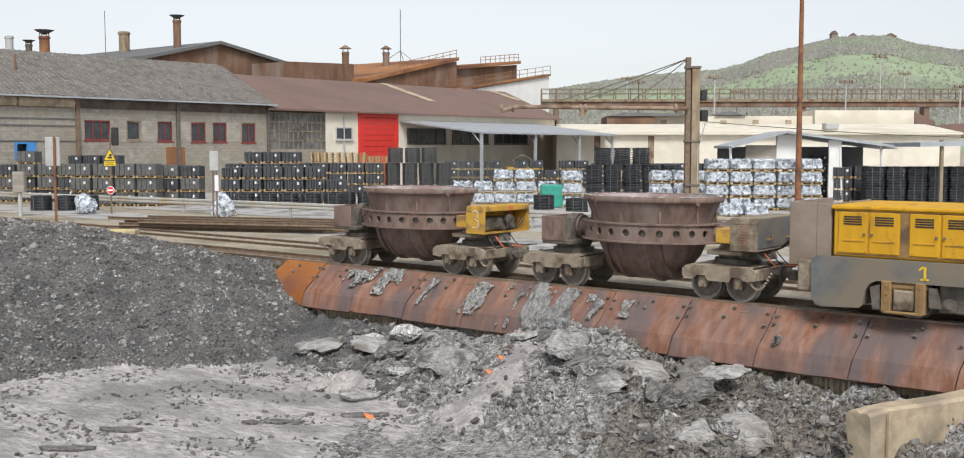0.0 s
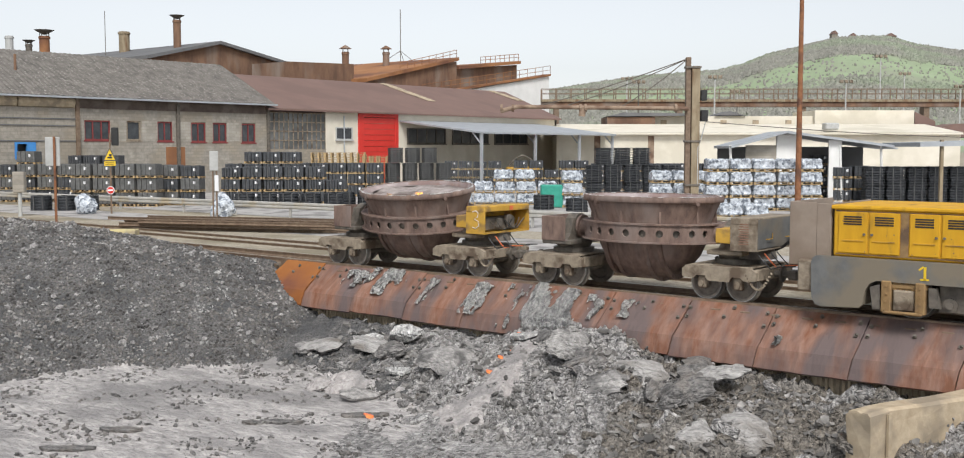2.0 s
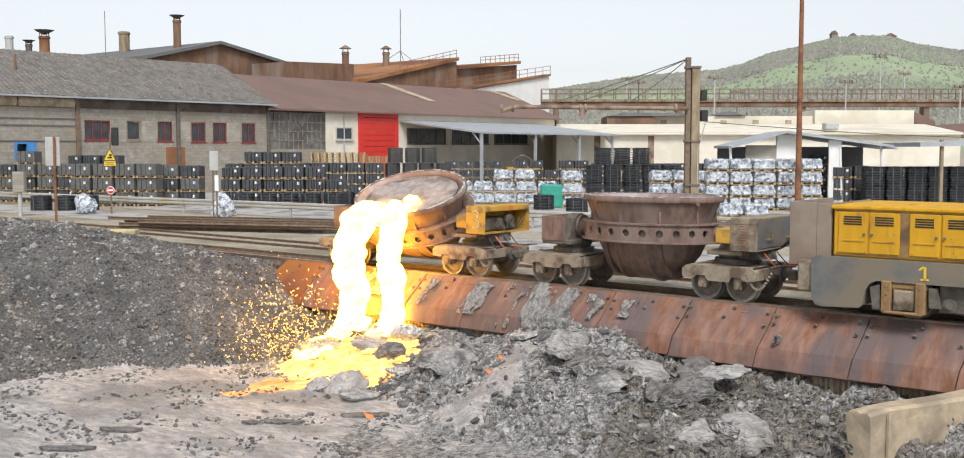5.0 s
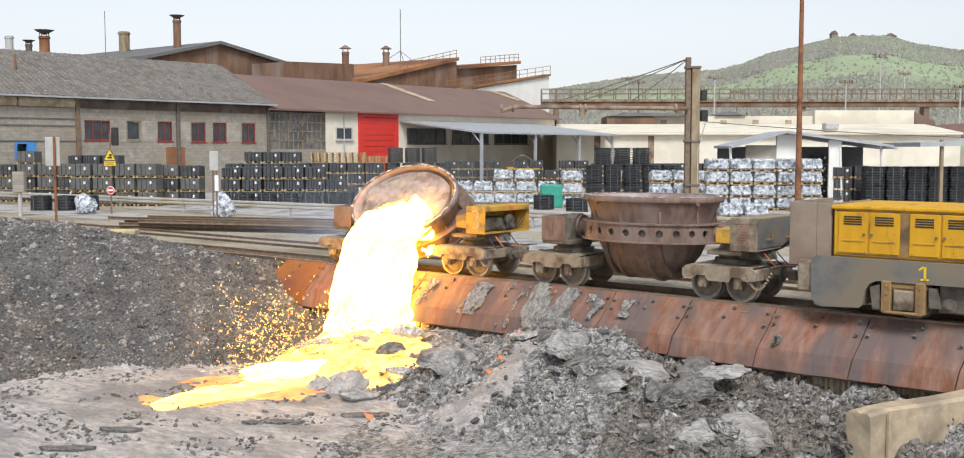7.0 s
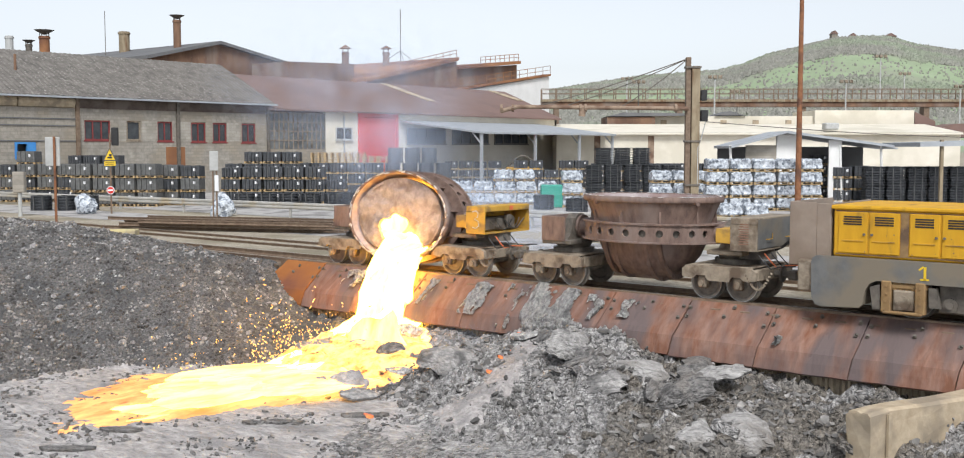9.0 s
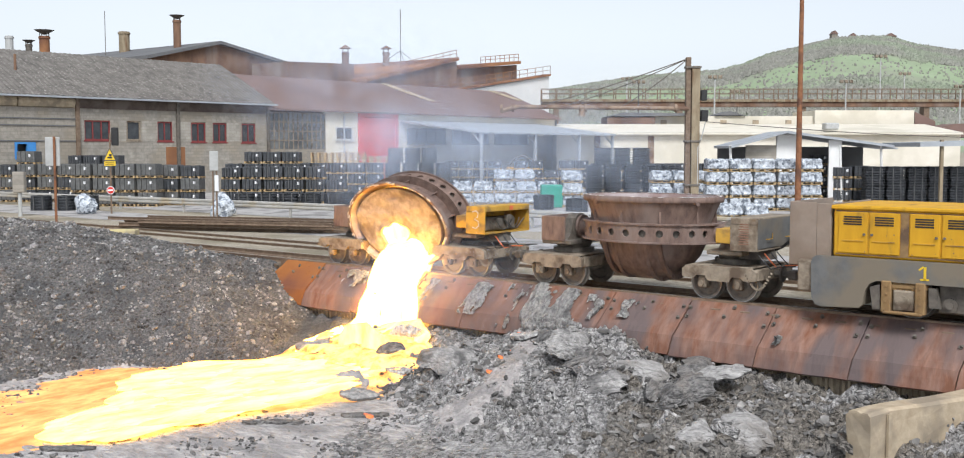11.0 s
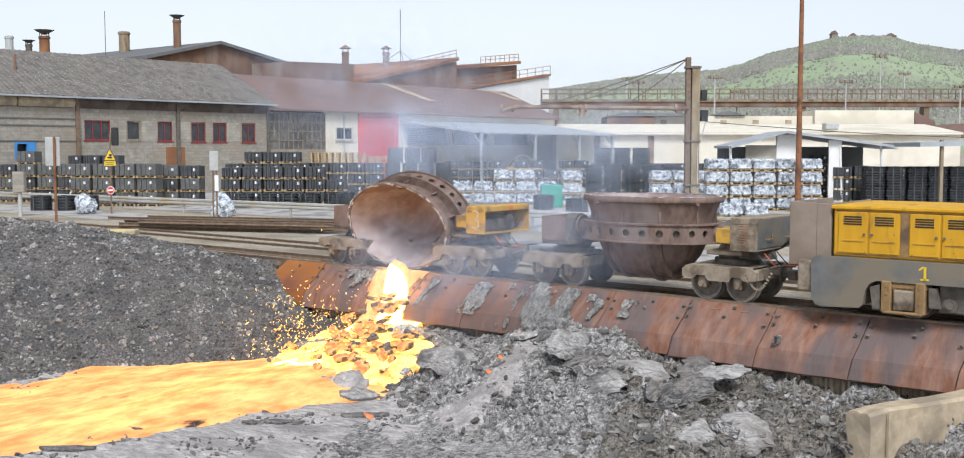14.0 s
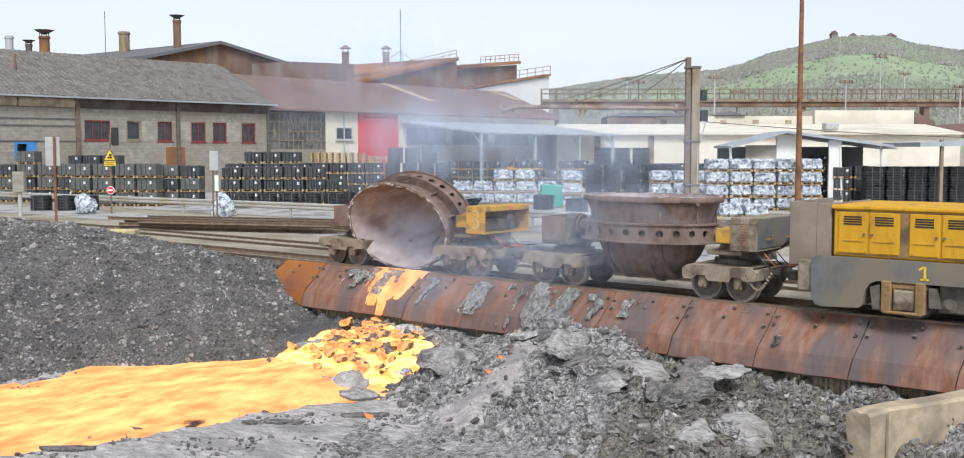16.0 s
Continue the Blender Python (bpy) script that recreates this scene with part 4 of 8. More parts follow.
# ---- things of the yard ----
def window(parent, x, y0, y1, z0, z1, frame_mat, bars=1, name="window"):
    """A framed window in a wall that faces +x."""
    bm = B()
    w = 0.09
    box(bm, x - 0.05, x + 0.05, y0, y0 + w, z0, z1)
    box(bm, x - 0.05, x + 0.05, y1 - w, y1, z0, z1)
    box(bm, x - 0.05, x + 0.05, y0 + w, y1 - w, z0, z0 + w)
    box(bm, x - 0.05, x + 0.05, y0 + w, y1 - w, z1 - w, z1)
    for k in range(bars):
        yc = y0 + (y1 - y0) * (k + 1) / (bars + 1)
        box(bm, x - 0.05, x + 0.04, yc - 0.04, yc + 0.04, z0 + w, z1 - w)
    fr = part(name, bm, frame_mat, parent)
    bm = B()
    box(bm, x - 0.04, x - 0.02, y0 + w, y1 - w, z0 + w, z1 - w)
    part("pane", bm, M_glass, fr)
    bm = B()
    box(bm, x, x + 0.14, y0 - 0.08, y1 + 0.08, z0 - 0.09, z0)
    part("sill", bm, frame_mat, fr)


def build_workshop():
    """Long block-walled workshop with an asbestos roof, facing the yard."""
    t = thing("workshop_building", pose(0, 0, 0), "long grey block workshop with weathered lichen-spotted roof", "building")
    X, y0, y1, z1 = -47.0, -14.0, 34.4, 6.5
    openings = [(18.68, 20.61, 3.65, 4.98), (21.88, 22.98, 3.65, 4.98), (24.34, 25.58, 3.6, 4.98), (27.19, 28.46, 3.56, 4.96), (29.1, 30.36, 3.56, 4.96), (31.77, 33.1, 3.53, 4.96)]
    bm = B()
    # wall pieces between the openings
    box(bm, X - 0.3, X, 18.2, y1, 5.0, 5.75)
    box(bm, X - 0.3, X, 18.2, y1, GROUND, 3.5)
    ys = [18.2] + [v for o in openings for v in o[:2]] + [y1]
    for a, b in zip(ys[::2], ys[1::2]):
        box(bm, X - 0.3, X, a, b, 3.5, 5.0)
    for o in openings:
        box(bm, X - 0.3, X, o[0], o[1], 3.5, o[2])
    box(bm, X - 0.3, X, y0, 18.2, GROUND, 2.4)
    box(bm, X - 0.3, X, y0, 13.8, 2.4, 3.5)
    box(bm, X - 0.3, X, 15.2, 18.2, 2.4, 3.5)
    box(bm, X - 0.3, X, y0, 18.2, 3.5, 5.75)
    box(bm, X - 8, X - 0.3, y1 - 0.3, y1, GROUND, 6.4)
    part("wall", bm, M_block, t)
    bm = B()
    box(bm, X - 0.28, X + 0.05, 18.2, y1, 5.75, 6.55)
    part("fascia", bm, M_timber, t, "dark brown timber band under the eaves")
    for k in range(8):
        bm = B()
        a = y0 + 4 * k + 0.05
        g = []
        pts = [(X - 0.1, 5.75), (X + 0.12, 5.8), (X + 0.25, 6.1), (X + 0.2, 6.35), (X - 0.1, 6.5)]
        prism(bm, pts, a, a + 3.9, "y")
        part("eaves_panel", bm, M_conc, t, "stained bulging eaves panel")
    for z in (5.0, 4.55, 3.55):
        bm = B()
        box(bm, X, X + 0.05, y0, 18.1, z, z + 0.07)
        part("wall_rib", bm, M_greyroof, t)
    for o, n in zip(openings, (2, 0, 1, 1, 1, 1)):
        window(t, X - 0.1, *o, M_redwin if n else M_steel, n)
    for a, b in ((19.0 + 2.25, 21.8), (23.1, 24.2), (26.2, 27.1), (30.4, 31.6)):
        bm = B()
        box(bm, X, X + 0.012, a, b, 3.62, 5.0)
        part("plaster_patch", bm, M_patch, t, "pale plaster patch")
    for y in (18.15, 26.0, 34.3):
        bm = B()
        box(bm, X, X + 0.18, y - 0.13, y + 0.13, GROUND, 6.5, 0.02)
        part("drainpipe", bm, M_rail if y < 20 else M_dark, t)
    # blue framed doorway
    bm = B()
    for a, b, c, d in ((13.8, 13.95, 2.4, 3.5), (15.05, 15.2, 2.4, 3.5), (13.95, 15.05, 3.38, 3.5), (14.6, 15.05, 2.4, 3.38)):
        box(bm, X - 0.1, X + 0.06, a, b, c, d)
    part("door", bm, M_blue, t, "blue framed door, half open")
    # black panel added behind the opening, in place of the shaded interior
    bm = B()
    box(bm, X - 0.35, X - 0.3, 13.8, 15.2, 2.4, 3.5)
    part("doorway_dark", bm, M_black, t)
    bm = B()
    box(bm, X, X + 0.03, 25.0, 27.0 - 0.4, 1.8, 3.2)
    part("rusty_panel", bm, M_rustroof, t)
    # corrugated roof sheets
    bm = B()
    xr, zr, xe, ze = -53.2, 9.85, X + 0.55, 6.5
    n = 260
    rows = []
    for k in range(n + 1):
        y = y0 + (y1 + 0.3 - y0) * k / n
        w = 0.045 * (k % 2)
        rows.append([bm.verts.new((xe + (xr - xe) * u, y, ze + (zr - ze) * u + w + 0.01 * math.sin(u * 9 + k))) for u in (0, 0.34, 0.67, 1.0)] + [bm.verts.new((xr - 6, y, zr - 3.2 + w))])
    for a, b in zip(rows, rows[1:]):
        for j in range(4):
            bm.faces.new((a[j], b[j], b[j + 1], a[j + 1]))
    part("roof", bm, M_roofA, t, "mossy corrugated sheet roof")
    bm = B()
    box(bm, xe - 0.02, xe + 0.1, y0, y1 + 0.4, ze - 0.12, ze)
    part("gutter", bm, M_zinc, t)
    bm = B()
    prism(bm, [(xe, ze), (xr, zr), (xr - 6, zr - 3.2), (xr - 6, 6)], y1 - 0.12, y1 + 0.02, "y")
    part("gable", bm, M_rustclad, t)
    bm = B()
    rod(bm, (-50, 15.6, 7.6), (-50, 15.6, 9.3), 0.09)
    part("vent_pipe", bm, M_rustclad, t)


def build_brown_hall():
    xr_gable = -57.8
    t = thing("brown_roofed_hall", pose(0, 0, 0), "low hall with brown sheet roof, cream walls and red door", "building")
    X = -47.0
    bm = B()
    box(bm, X - 0.3, X, 40.4, 44.1, GROUND, 6.15)
    box(bm, X - 0.3, X, 49.1, 73.4, 5.3, 6.15)
    box(bm, X - 0.3, X, 44.1, 49.1, 6.1, 6.3)
    part("wall", bm, M_cream, t, "cream cladding")
    bm = B()
    box(bm, X - 0.3, X - 0.02, 49.1, 73.4, GROUND, 5.3)
    part("back_wall", bm, M_cream, t, "tan shaded wall under the canopy")
    bm = B()
    prism(bm, [(X, GROUND), (X, 6.1), (xr_gable, 9.4), (xr_gable, GROUND)], 73.1, 73.4, "y")
    part("end_wall", bm, M_cream, t)
    bm = B()
    box(bm, X - 0.14, X - 0.08, 34.5, 40.4, 3.0, 5.9)
    g = part("glazing", bm, M_wglass, t, "large dirty multi-pane window")
    bm = B()
    box(bm, X - 0.3, X, 34.5, 40.4, GROUND, 3.0)
    part("plinth_wall", bm, M_block, t)
    for k in range(13):
        bm = B()
        y = 34.5 + 5.9 * k / 12
        box(bm, X - 0.08, X - 0.02, y - 0.04, y + 0.04, 3.0, 5.9)
        part("mullion", bm, M_steel, g)
    for k in range(5):
        bm = B()
        z = 3.0 + 2.9 * k / 4
        box(bm, X - 0.08, X - 0.025, 34.5, 40.4, z - 0.04, z + 0.04)
        part("glazing_bar", bm, M_steel, g)
    # red sliding door of ribbed sheet
    bm = B()
    box(bm, X - 0.1, X + 0.12, 44.1, 44.75, GROUND, 6.1, 0.02)
    box(bm, X - 0.1, X + 0.12, 44.75, 49.0, 5.75, 6.1, 0.02)
    box(bm, X - 0.1, X + 0.12, 48.6, 49.0, GROUND, 5.75, 0.02)
    d = part("door", bm, M_red, t, "bright red sheet-metal sliding door")
    for k in range(12):
        bm = B()
        box(bm, X - 0.06, X + (0.07 if k % 2 else 0.04), 44.75, 48.6, GROUND + 0.49 * k, GROUND + 0.49 * k + 0.46)
        part("door_panel", bm, M_red, d)
    window(t, X + 0.03, 41.5, 43.4, 3.8, 4.85, M_pale, 0)
    bm = B()
    rod(bm, (X + 0.1, 42.4, 2.0), (X + 0.1, 42.4, 5.8), 0.06)
    part("vent_pipe", bm, M_zinc, t)
    for a, b in ((50.2, 55.4), (56.4, 61.8), (62.8, 68.2)):
        window(t, X + 0.03, a, b, 3.5, 4.9, M_dark, 3)
    # roof with two rooflight strips
    xe, ze, xr, zr = X + 0.5, 6.2, -58.0, 9.6
    bm = B()
    prism(bm, [(xe, ze), (xr, zr), (xr - 0.1, zr - 0.25), (xe, ze - 0.15)], 34.0, 73.6, "y")
    prism(bm, [(xr, zr), (xr - 9, 6.6), (xr - 9, 6.4), (xr, zr - 0.2)], 34.0, 78.6, "y")
    v = [bm.verts.new(p) for p in ((xe, 73.6, ze), (xr, 78.6, zr), (xr, 73.6, zr))]
    bm.faces.new(v)
    part("roof", bm, M_roofB, t)
    for y, u0, u1 in ((57.8, 0.42, 0.98), (75.2, 0.62, 0.98)):
        bm = B()
        pts = [(xe + (xr - xe) * u, y + d, ze + (zr - ze) * u + 0.03) for u, d in ((u0, 0.1), (u0, 1.2), (u1, 1.2), (u1, 0.1))]
        a = [bm.verts.new(p) for p in pts]
        b = [bm.verts.new((p[0], p[1], p[2] + 0.05)) for p in pts]
        bm.faces.new(b)
        for i in range(4):
            bm.faces.new((a[i], a[(i + 1) % 4], b[(i + 1) % 4], b[i]))
        part("rooflight", bm, M_conc, t, "dusty translucent roof strip")
    # canopy on posts
    bm = B()
    prism(bm, [(-46.9, 5.55), (-37.5, 4.45), (-37.5, 4.3), (-46.9, 5.4)], 49.2, 70.0, "y")
    part("canopy", bm, M_zinc, t, "pale grey sheet canopy")
    for y in (49.4, 57.0, 64.0, 69.8):
        bm = B()
        box(bm, -37.9, -37.7, y - 0.12, y + 0.12, GROUND, 4.35)
        rod(bm, (-37.8, y, 3.4), (-38.8, y, 4.45), 0.07)
        part("canopy_post", bm, M_zinc, t)


def stack_chimney(parent, x, y, z0, z1, r, cap, material):
    bm = B()
    cyl(bm, r, z1 - z0, pose(x, y, z0), 14)
    cyl(bm, r * 1.15, 0.2, pose(x, y, z1 - 0.3), 14)
    c = part("chimney", bm, material, parent)
    if cap:
        bm = B()
        for k in range(4):
            a = math.pi / 2 * k
            rod(bm, (x + r * math.cos(a), y + r * math.sin(a), z1), (x + r * math.cos(a), y + r * math.sin(a), z1 + r * 1.0), 0.05, 5)
        if cap > 0:
            cyl(bm, r * 1.8, r * 1.0, pose(x, y, z1 + r * 0.9), 14, 0.1)
        else:
            cyl(bm, 0.2, r * 0.9, pose(x, y, z1 + r * 0.3), 14, r * 2.0)
        part("cap", bm, M_rustclad if cap > 0 else M_dark, c)


def build_far_sheds():
    # big hall with shallow gable roof
    t = thing("gabled_foundry_hall", pose(0, 0, 0), "big rusty foundry hall with shallow grey gable roof", "building")
    X = -80
    bm = B()
    prism(bm, [(46.4, 12.8), (55.1, 14.7), (66.1, 12.9), (66.1, GROUND), (46.4, GROUND)], X - 40, X, "x")
    part("wall", bm, M_rustclad, t, "rust-brown clad gable wall")
    bm = B()
    for a, b in (((45.6, 12.75), (55.1, 14.95)), ((55.1, 14.95), (67.0, 12.85))):
        prism(bm, [a, b, (b[0], b[1] - 0.35), (a[0], a[1] - 0.35)], X - 42, X + 0.5, "x")
    part("roof", bm, M_greyroof, t)
    bm = B()
    prism(bm, [(29.5, 12.2), (45.6, 12.6), (45.6, GROUND), (29.5, GROUND)], X - 30, X - 6, "x")
    part("annexe_wall", bm, M_conc, t, "yellowish ribbed annexe")
    bm = B()
    prism(bm, [(10.0, 12.25), (46.0, 12.75), (46.0, 12.6), (10, 12.1)], X - 34, X - 5.5, "x")
    part("annexe_roof", bm, M_greyroof, t)
    stack_chimney(t, -83, 51.85, 14, 17.2, 0.42, -1, M_rustclad)
    stack_chimney(t, -95, 42.95, 12, 15.5, 0.55, -1, M_rustroof)
    stack_chimney(t, -95, 38.9, 12, 15.2, 0.42, 0, M_pale)
    stack_chimney(t, -97, 42.2, 12, 14.7, 0.35, -1, M_dark)
    stack_chimney(t, -95, 53.0, 12, 16.8, 0.62, 0, M_post)
    for x, y, z in ((-95, 50.5, 19.0),):
        bm = B()
        rod(bm, (x, y, 12), (x, y, z), 0.04)
        part("lightning_rod", bm, M_dark, t)
    # saw-tooth sheds
    t = thing("sawtooth_foundry_hall", pose(0, 0, 0), "rusty saw-tooth roofed foundry sheds with white end wall", "building")
    X = -68
    bm = B()
    prism(bm, [(56.5, GROUND), (56.5, 12.3), (66.2, 12.6), (66.2, GROUND)], X - 8, X - 2, "x")
    part("wall", bm, M_rustclad, t)
    for k, (ya, yb, zl, zh) in enumerate(((66.2, 81.9, 10.9, 14.25), (82.3, 94.6, 13.2, 14.6))):
        bm = B()
        prism(bm, [(ya, GROUND), (ya, zl - 0.3), (yb, zh - 0.5), (yb, GROUND)], X - 30, X - 0.3 * k, "x")
        part("tooth_wall", bm, M_rustclad, t)
        bm = B()
        prism(bm, [(ya - 0.4, zl), (yb, zh), (yb, zh - 0.4), (ya - 0.4, zl - 0.4)], X - 31, X + 0.4, "x")
        part("tooth_roof", bm, M_rustroof, t, "orange rusty roof slope")
        for q in range(9):
            bm = B()
            u = q / 8
            y, z = ya + (yb - ya) * (0.35 + 0.65 * u), zl + (zh - zl) * (0.35 + 0.65 * u)
            rod(bm, (X, y, z), (X, y, z + 0.9), 0.04, 5)
            part("railing_post", bm, M_rustroof, t)
        bm = B()
        for h in (0.5, 0.9):
            rod(bm, (X, ya + (yb - ya) * 0.35, zl + (zh - zl) * 0.35 + h), (X, yb, zh + h), 0.04, 5)
        part("railing", bm, M_rustroof, t)
    bm = B()
    prism(bm, [(60, 12.6), (82, 14.6), (82, 14.3), (60, 12.3)], X - 45, X - 31, "x")
    part("back_roof", bm, M_rustroof, t)
    bm = B()
    prism(bm, [(82.5, 10.2), (99.9, 12.8), (99.9, GROUND), (82.5, GROUND)], X + 0.3, X + 1.2, "x")
    part("end_wall", bm, M_white, t, "white end wall")
    bm = B()
    prism(bm, [(72, 9.1), (99.9, 13.1), (99.9, 12.85), (72, 8.9)], X + 0.2, X + 1.5, "x")
    part("walkway", bm, M_rustroof, t)
    bm = B()
    for q in range(16):
        u = q / 15
        y, z = 74 + 25.9 * u, 9.4 + 3.7 * u
        rod(bm, (X + 1.4, y, z), (X + 1.4, y, z + 1.1), 0.035, 5)
    for h in (0.55, 1.1):
        rod(bm, (X + 1.4, 74, 9.4 + h), (X + 1.4, 99.9, 13.1 + h), 0.035, 5)
    part("handrail", bm, M_rustroof, t)
    for y, z in ((70.7, 14.6), (77.7, 15.05)):
        stack_chimney(t, X - 8, y, 11, z, 0.42, 1, M_rustclad)
    bm = B()
    rod(bm, (X - 12, 84.6, 12), (X - 12, 84.6, 21.3), 0.05)
    for a in (0, 2.1, 4.2):
        rod(bm, (X - 12, 84.6, 15.9), (X - 12 + 2 * math.cos(a), 84.6 + 2 * math.sin(a), 14.6), 0.04)
    part("mast", bm, M_dark, t)


def build_right_sheds():
    # one frame across the view: u runs parallel to the conveyor
    ang = 38.9

    t = thing("cream_warehouse", pose(19.1, -21.06, 0, 0, 0, ang), "long low cream warehouse with strip windows", "building")
    u = lambda px, d: (px - 784) / 1761 * d
    d = 108
    up = lambda z: z if z == GROUND else 3.15 + (z - 3.15) * 108 / 88
    bm = B()
    box(bm, u(905, d), u(1560, d), d, d + 9, GROUND, up(4.35))
    part("wall", bm, M_cream, t)
    bm = B()
    prism(bm, [(u(905, d) - 1, up(4.35)), (u(1560, d), up(4.35)), (u(1560, d), up(4.2)), (u(905, d) - 1, up(4.2))], d - 0.6, d + 0.4, "y")
    prism(bm, [(d - 0.6, up(4.36)), (d + 9, up(5.2)), (d + 9, up(4.36))], u(905, d) - 1, u(1560, d), "x")
    part("roof", bm, M_cream, t, "dusty cream roof")
    for a, b in ((966, 976), (1053, 1063)):
        bm = B()
        box(bm, u(a, d), u(b, d), d - 0.03, d, 1.0, up(4.1))
        part("downpipe_panel", bm, M_pipe, t)
    d2 = 119
    bm = B()
    box(bm, u(1060, d2), u(1500, d2), d2, d2 + 8, GROUND, up(5.95))
    box(bm, u(1320, d2), u(1480, d2), d2 - 0.6, d2 + 8, 5.0, up(6.45))
    part("upper_wall", bm, M_cream, t)
    for px in (1073, 1170, 1222, 1275):
        bm = B()
        box(bm, u(px, d2), u(px + 10, d2), d2 - 0.04, d2, up(4.7), up(5.6))
        part("window", bm, M_conc, t)
    bm = B()
    box(bm, u(985, d2), u(1062, d2), d2 - 1, d2 + 5, 4, up(5.85))
    part("shed_wall", bm, M_rustclad, t)
    bm = B()
    prism(bm, [(u(985, d2), up(5.9)), (u(1010, d2), up(6.25)), (u(1120, d2), up(6.15)), (u(1125, d2), up(5.95))], d2 - 1.2, d2 + 5, "y")
    prism(bm, [(u(1160, d2), up(6.0)), (u(1185, d2), up(6.4)), (u(1210, d2), up(6.0))], d2 - 0.3, d2 + 5, "y")
    part("shed_roof", bm, M_greyroof, t)
    bm = B()
    prism(bm, [(u(1482, d2), up(6.3)), (u(1515, d2), up(5.5)), (u(1515, d2), 3), (u(1482, d2), 3)], d2 - 0.5, d2 + 8, "y")
    prism(bm, [(u(1475, d2), up(4.6)), (u(1520, d2), up(5.2)), (u(1640, d2), up(5.2)), (u(1640, d2), up(4.0)), (u(1475, d2), up(4.0))], d2 - 5, d2 - 1, "y")
    part("brown_roof", bm, M_roofB, t)
    bm = B()
    box(bm, u(1340, d) , u(1362, d), d - 0.2, d + 1.2, up(4.6), up(5.15), 0.1)
    part("roof_unit", bm, M_pale, t)
    # open-fronted shelter with white gables
    t = thing("white_shelter", pose(19.1, -21.06, 0, 0, 0, ang), "white open-fronted shelter with pale sheet roof", "building")
    d = 66
    bm = B()
    box(bm, u(1262, d), u(1298, d), d, d + 0.2, GROUND, 3.95)
    box(bm, u(1344, d), u(1364, d), d - 0.4, d - 0.2, GROUND, 3.6)
    part("wall", bm, M_white, t)
    bm = B()
    box(bm, u(1212, d), u(1262, d), d + 0.02, d + 0.1, GROUND, 3.3)
    part("screen", bm, M_patch, t, "dull translucent screen")
    bm = B()
    prism(bm, [(u(1183, d), 3.25), (u(1275, d), 4.15), (u(1275, d), 4.05), (u(1183, d), 3.1)], d - 0.8, d + 4, "y")
    prism(bm, [(u(1275, d), 4.15), (u(1445, d), 3.3), (u(1445, d), 3.15), (u(1275, d), 4.0)], d - 0.8, d + 4, "y")
    prism(bm, [(u(1385, d), 3.75), (u(1500, d), 3.15), (u(1500, d), 3.05), (u(1385, d), 3.6)], d + 4, d + 8, "y")
    part("roof", bm, M_zinc, t)
    for px, e in ((1189, -1), (1366, 1), (1432, 1)):
        bm = B()
        rod(bm, (u(px, d), d - 0.4, GROUND), (u(px - 5, d), d - 0.4, 3.3), 0.08)
        part("post", bm, M_white, t)
    bm = B()
    box(bm, u(1190, d), u(1440, d), d + 4, d + 4.2, GROUND, 3.2)
    part("back_wall", bm, M_greyroof, t)
    t = thing("small_shelter", pose(19.1, -21.06, 0, 0, 0, ang), "grey roofed shelter on a brown post", "shelter")
    d = 62
    bm = B()
    prism(bm, [(u(1495, d), 3.45), (u(1640, d), 3.6), (u(1640, d), 3.3), (u(1495, d), 3.2)], d, d + 6, "y")
    part("roof", bm, M_zinc, t)
    bm = B()
    box(bm, u(1531, d), u(1536, d), d + 0.2, d + 0.4, GROUND, 3.6)
    part("post", bm, M_post, t)
    # elevated conveyor gallery with railing
    t = thing("conveyor_bridge", pose(19.1, -21.06, 0, 0, 0, ang), "long rusty elevated conveyor bridge with handrails", "bridge")
    d = 138
    up = lambda z: 3.15 + (z - 3.15) * 138 / 112
    x0, x1 = u(880, d), u(1700, d)
    bm = B()
    box(bm, x0, x1, d, d + 2, up(7.35), up(7.85))
    part("girder", bm, M_rustclad, t, "rust-brown girder")
    bm = B()
    box(bm, x0, x1, d - 0.2, d + 2.2, up(7.85), up(8.1))
    part("deck", bm, M_post, t)
    for h in (0.4, 0.85):
        for e in (-0.15, 2.1):
            bm = B()
            box(bm, x0, x1, d + e, d + e + 0.08, up(8.28 + h), up(8.34 + h))
            part("handrail", bm, M_rail, t)
    k = x0
    n = 0
    while k < x1:
        bm = B()
        box(bm, k, k + 0.12, d - 0.15, d - 0.05, up(8.05), up(9.2))
        part("rail_post", bm, M_rail, t)
        bm = B()
        box(bm, k, k + 0.12, d + 2.0, d + 2.1, up(8.05), up(9.2))
        part("rail_post", bm, M_rail, t)
        k += 1.87
        n += 1
    for px in (900, 1100, 1300, 1500, 1690):
        bm = B()
        box(bm, u(px, d), u(px, d) + 0.7, d + 0.2, d + 1.6, GROUND, up(7.4))
        part("pier", bm, M_rail, t)
    # floodlight and signal masts beyond
    for px, top, d in ((1018, 128, 150), (1037, 133, 137), (1160, 125, 130), (1196, 148, 139), (1372, 132, 137), (1427, 92, 150), (1466, 120, 150), (1557, 140, 137)):
        m = thing("light_mast", pose(19.1, -21.06, 0, 0, 0, ang), "slim grey mast with lamps at its head", "mast", "yard masts")
        zt = 3.15 + (240 - top) * d / 1761
        bm = B()
        cyl(bm, 0.14, zt - GROUND, pose(u(px, d), d, GROUND), 8, 0.08)
        part("pole", bm, M_pale if px != 1037 else M_dark, m)
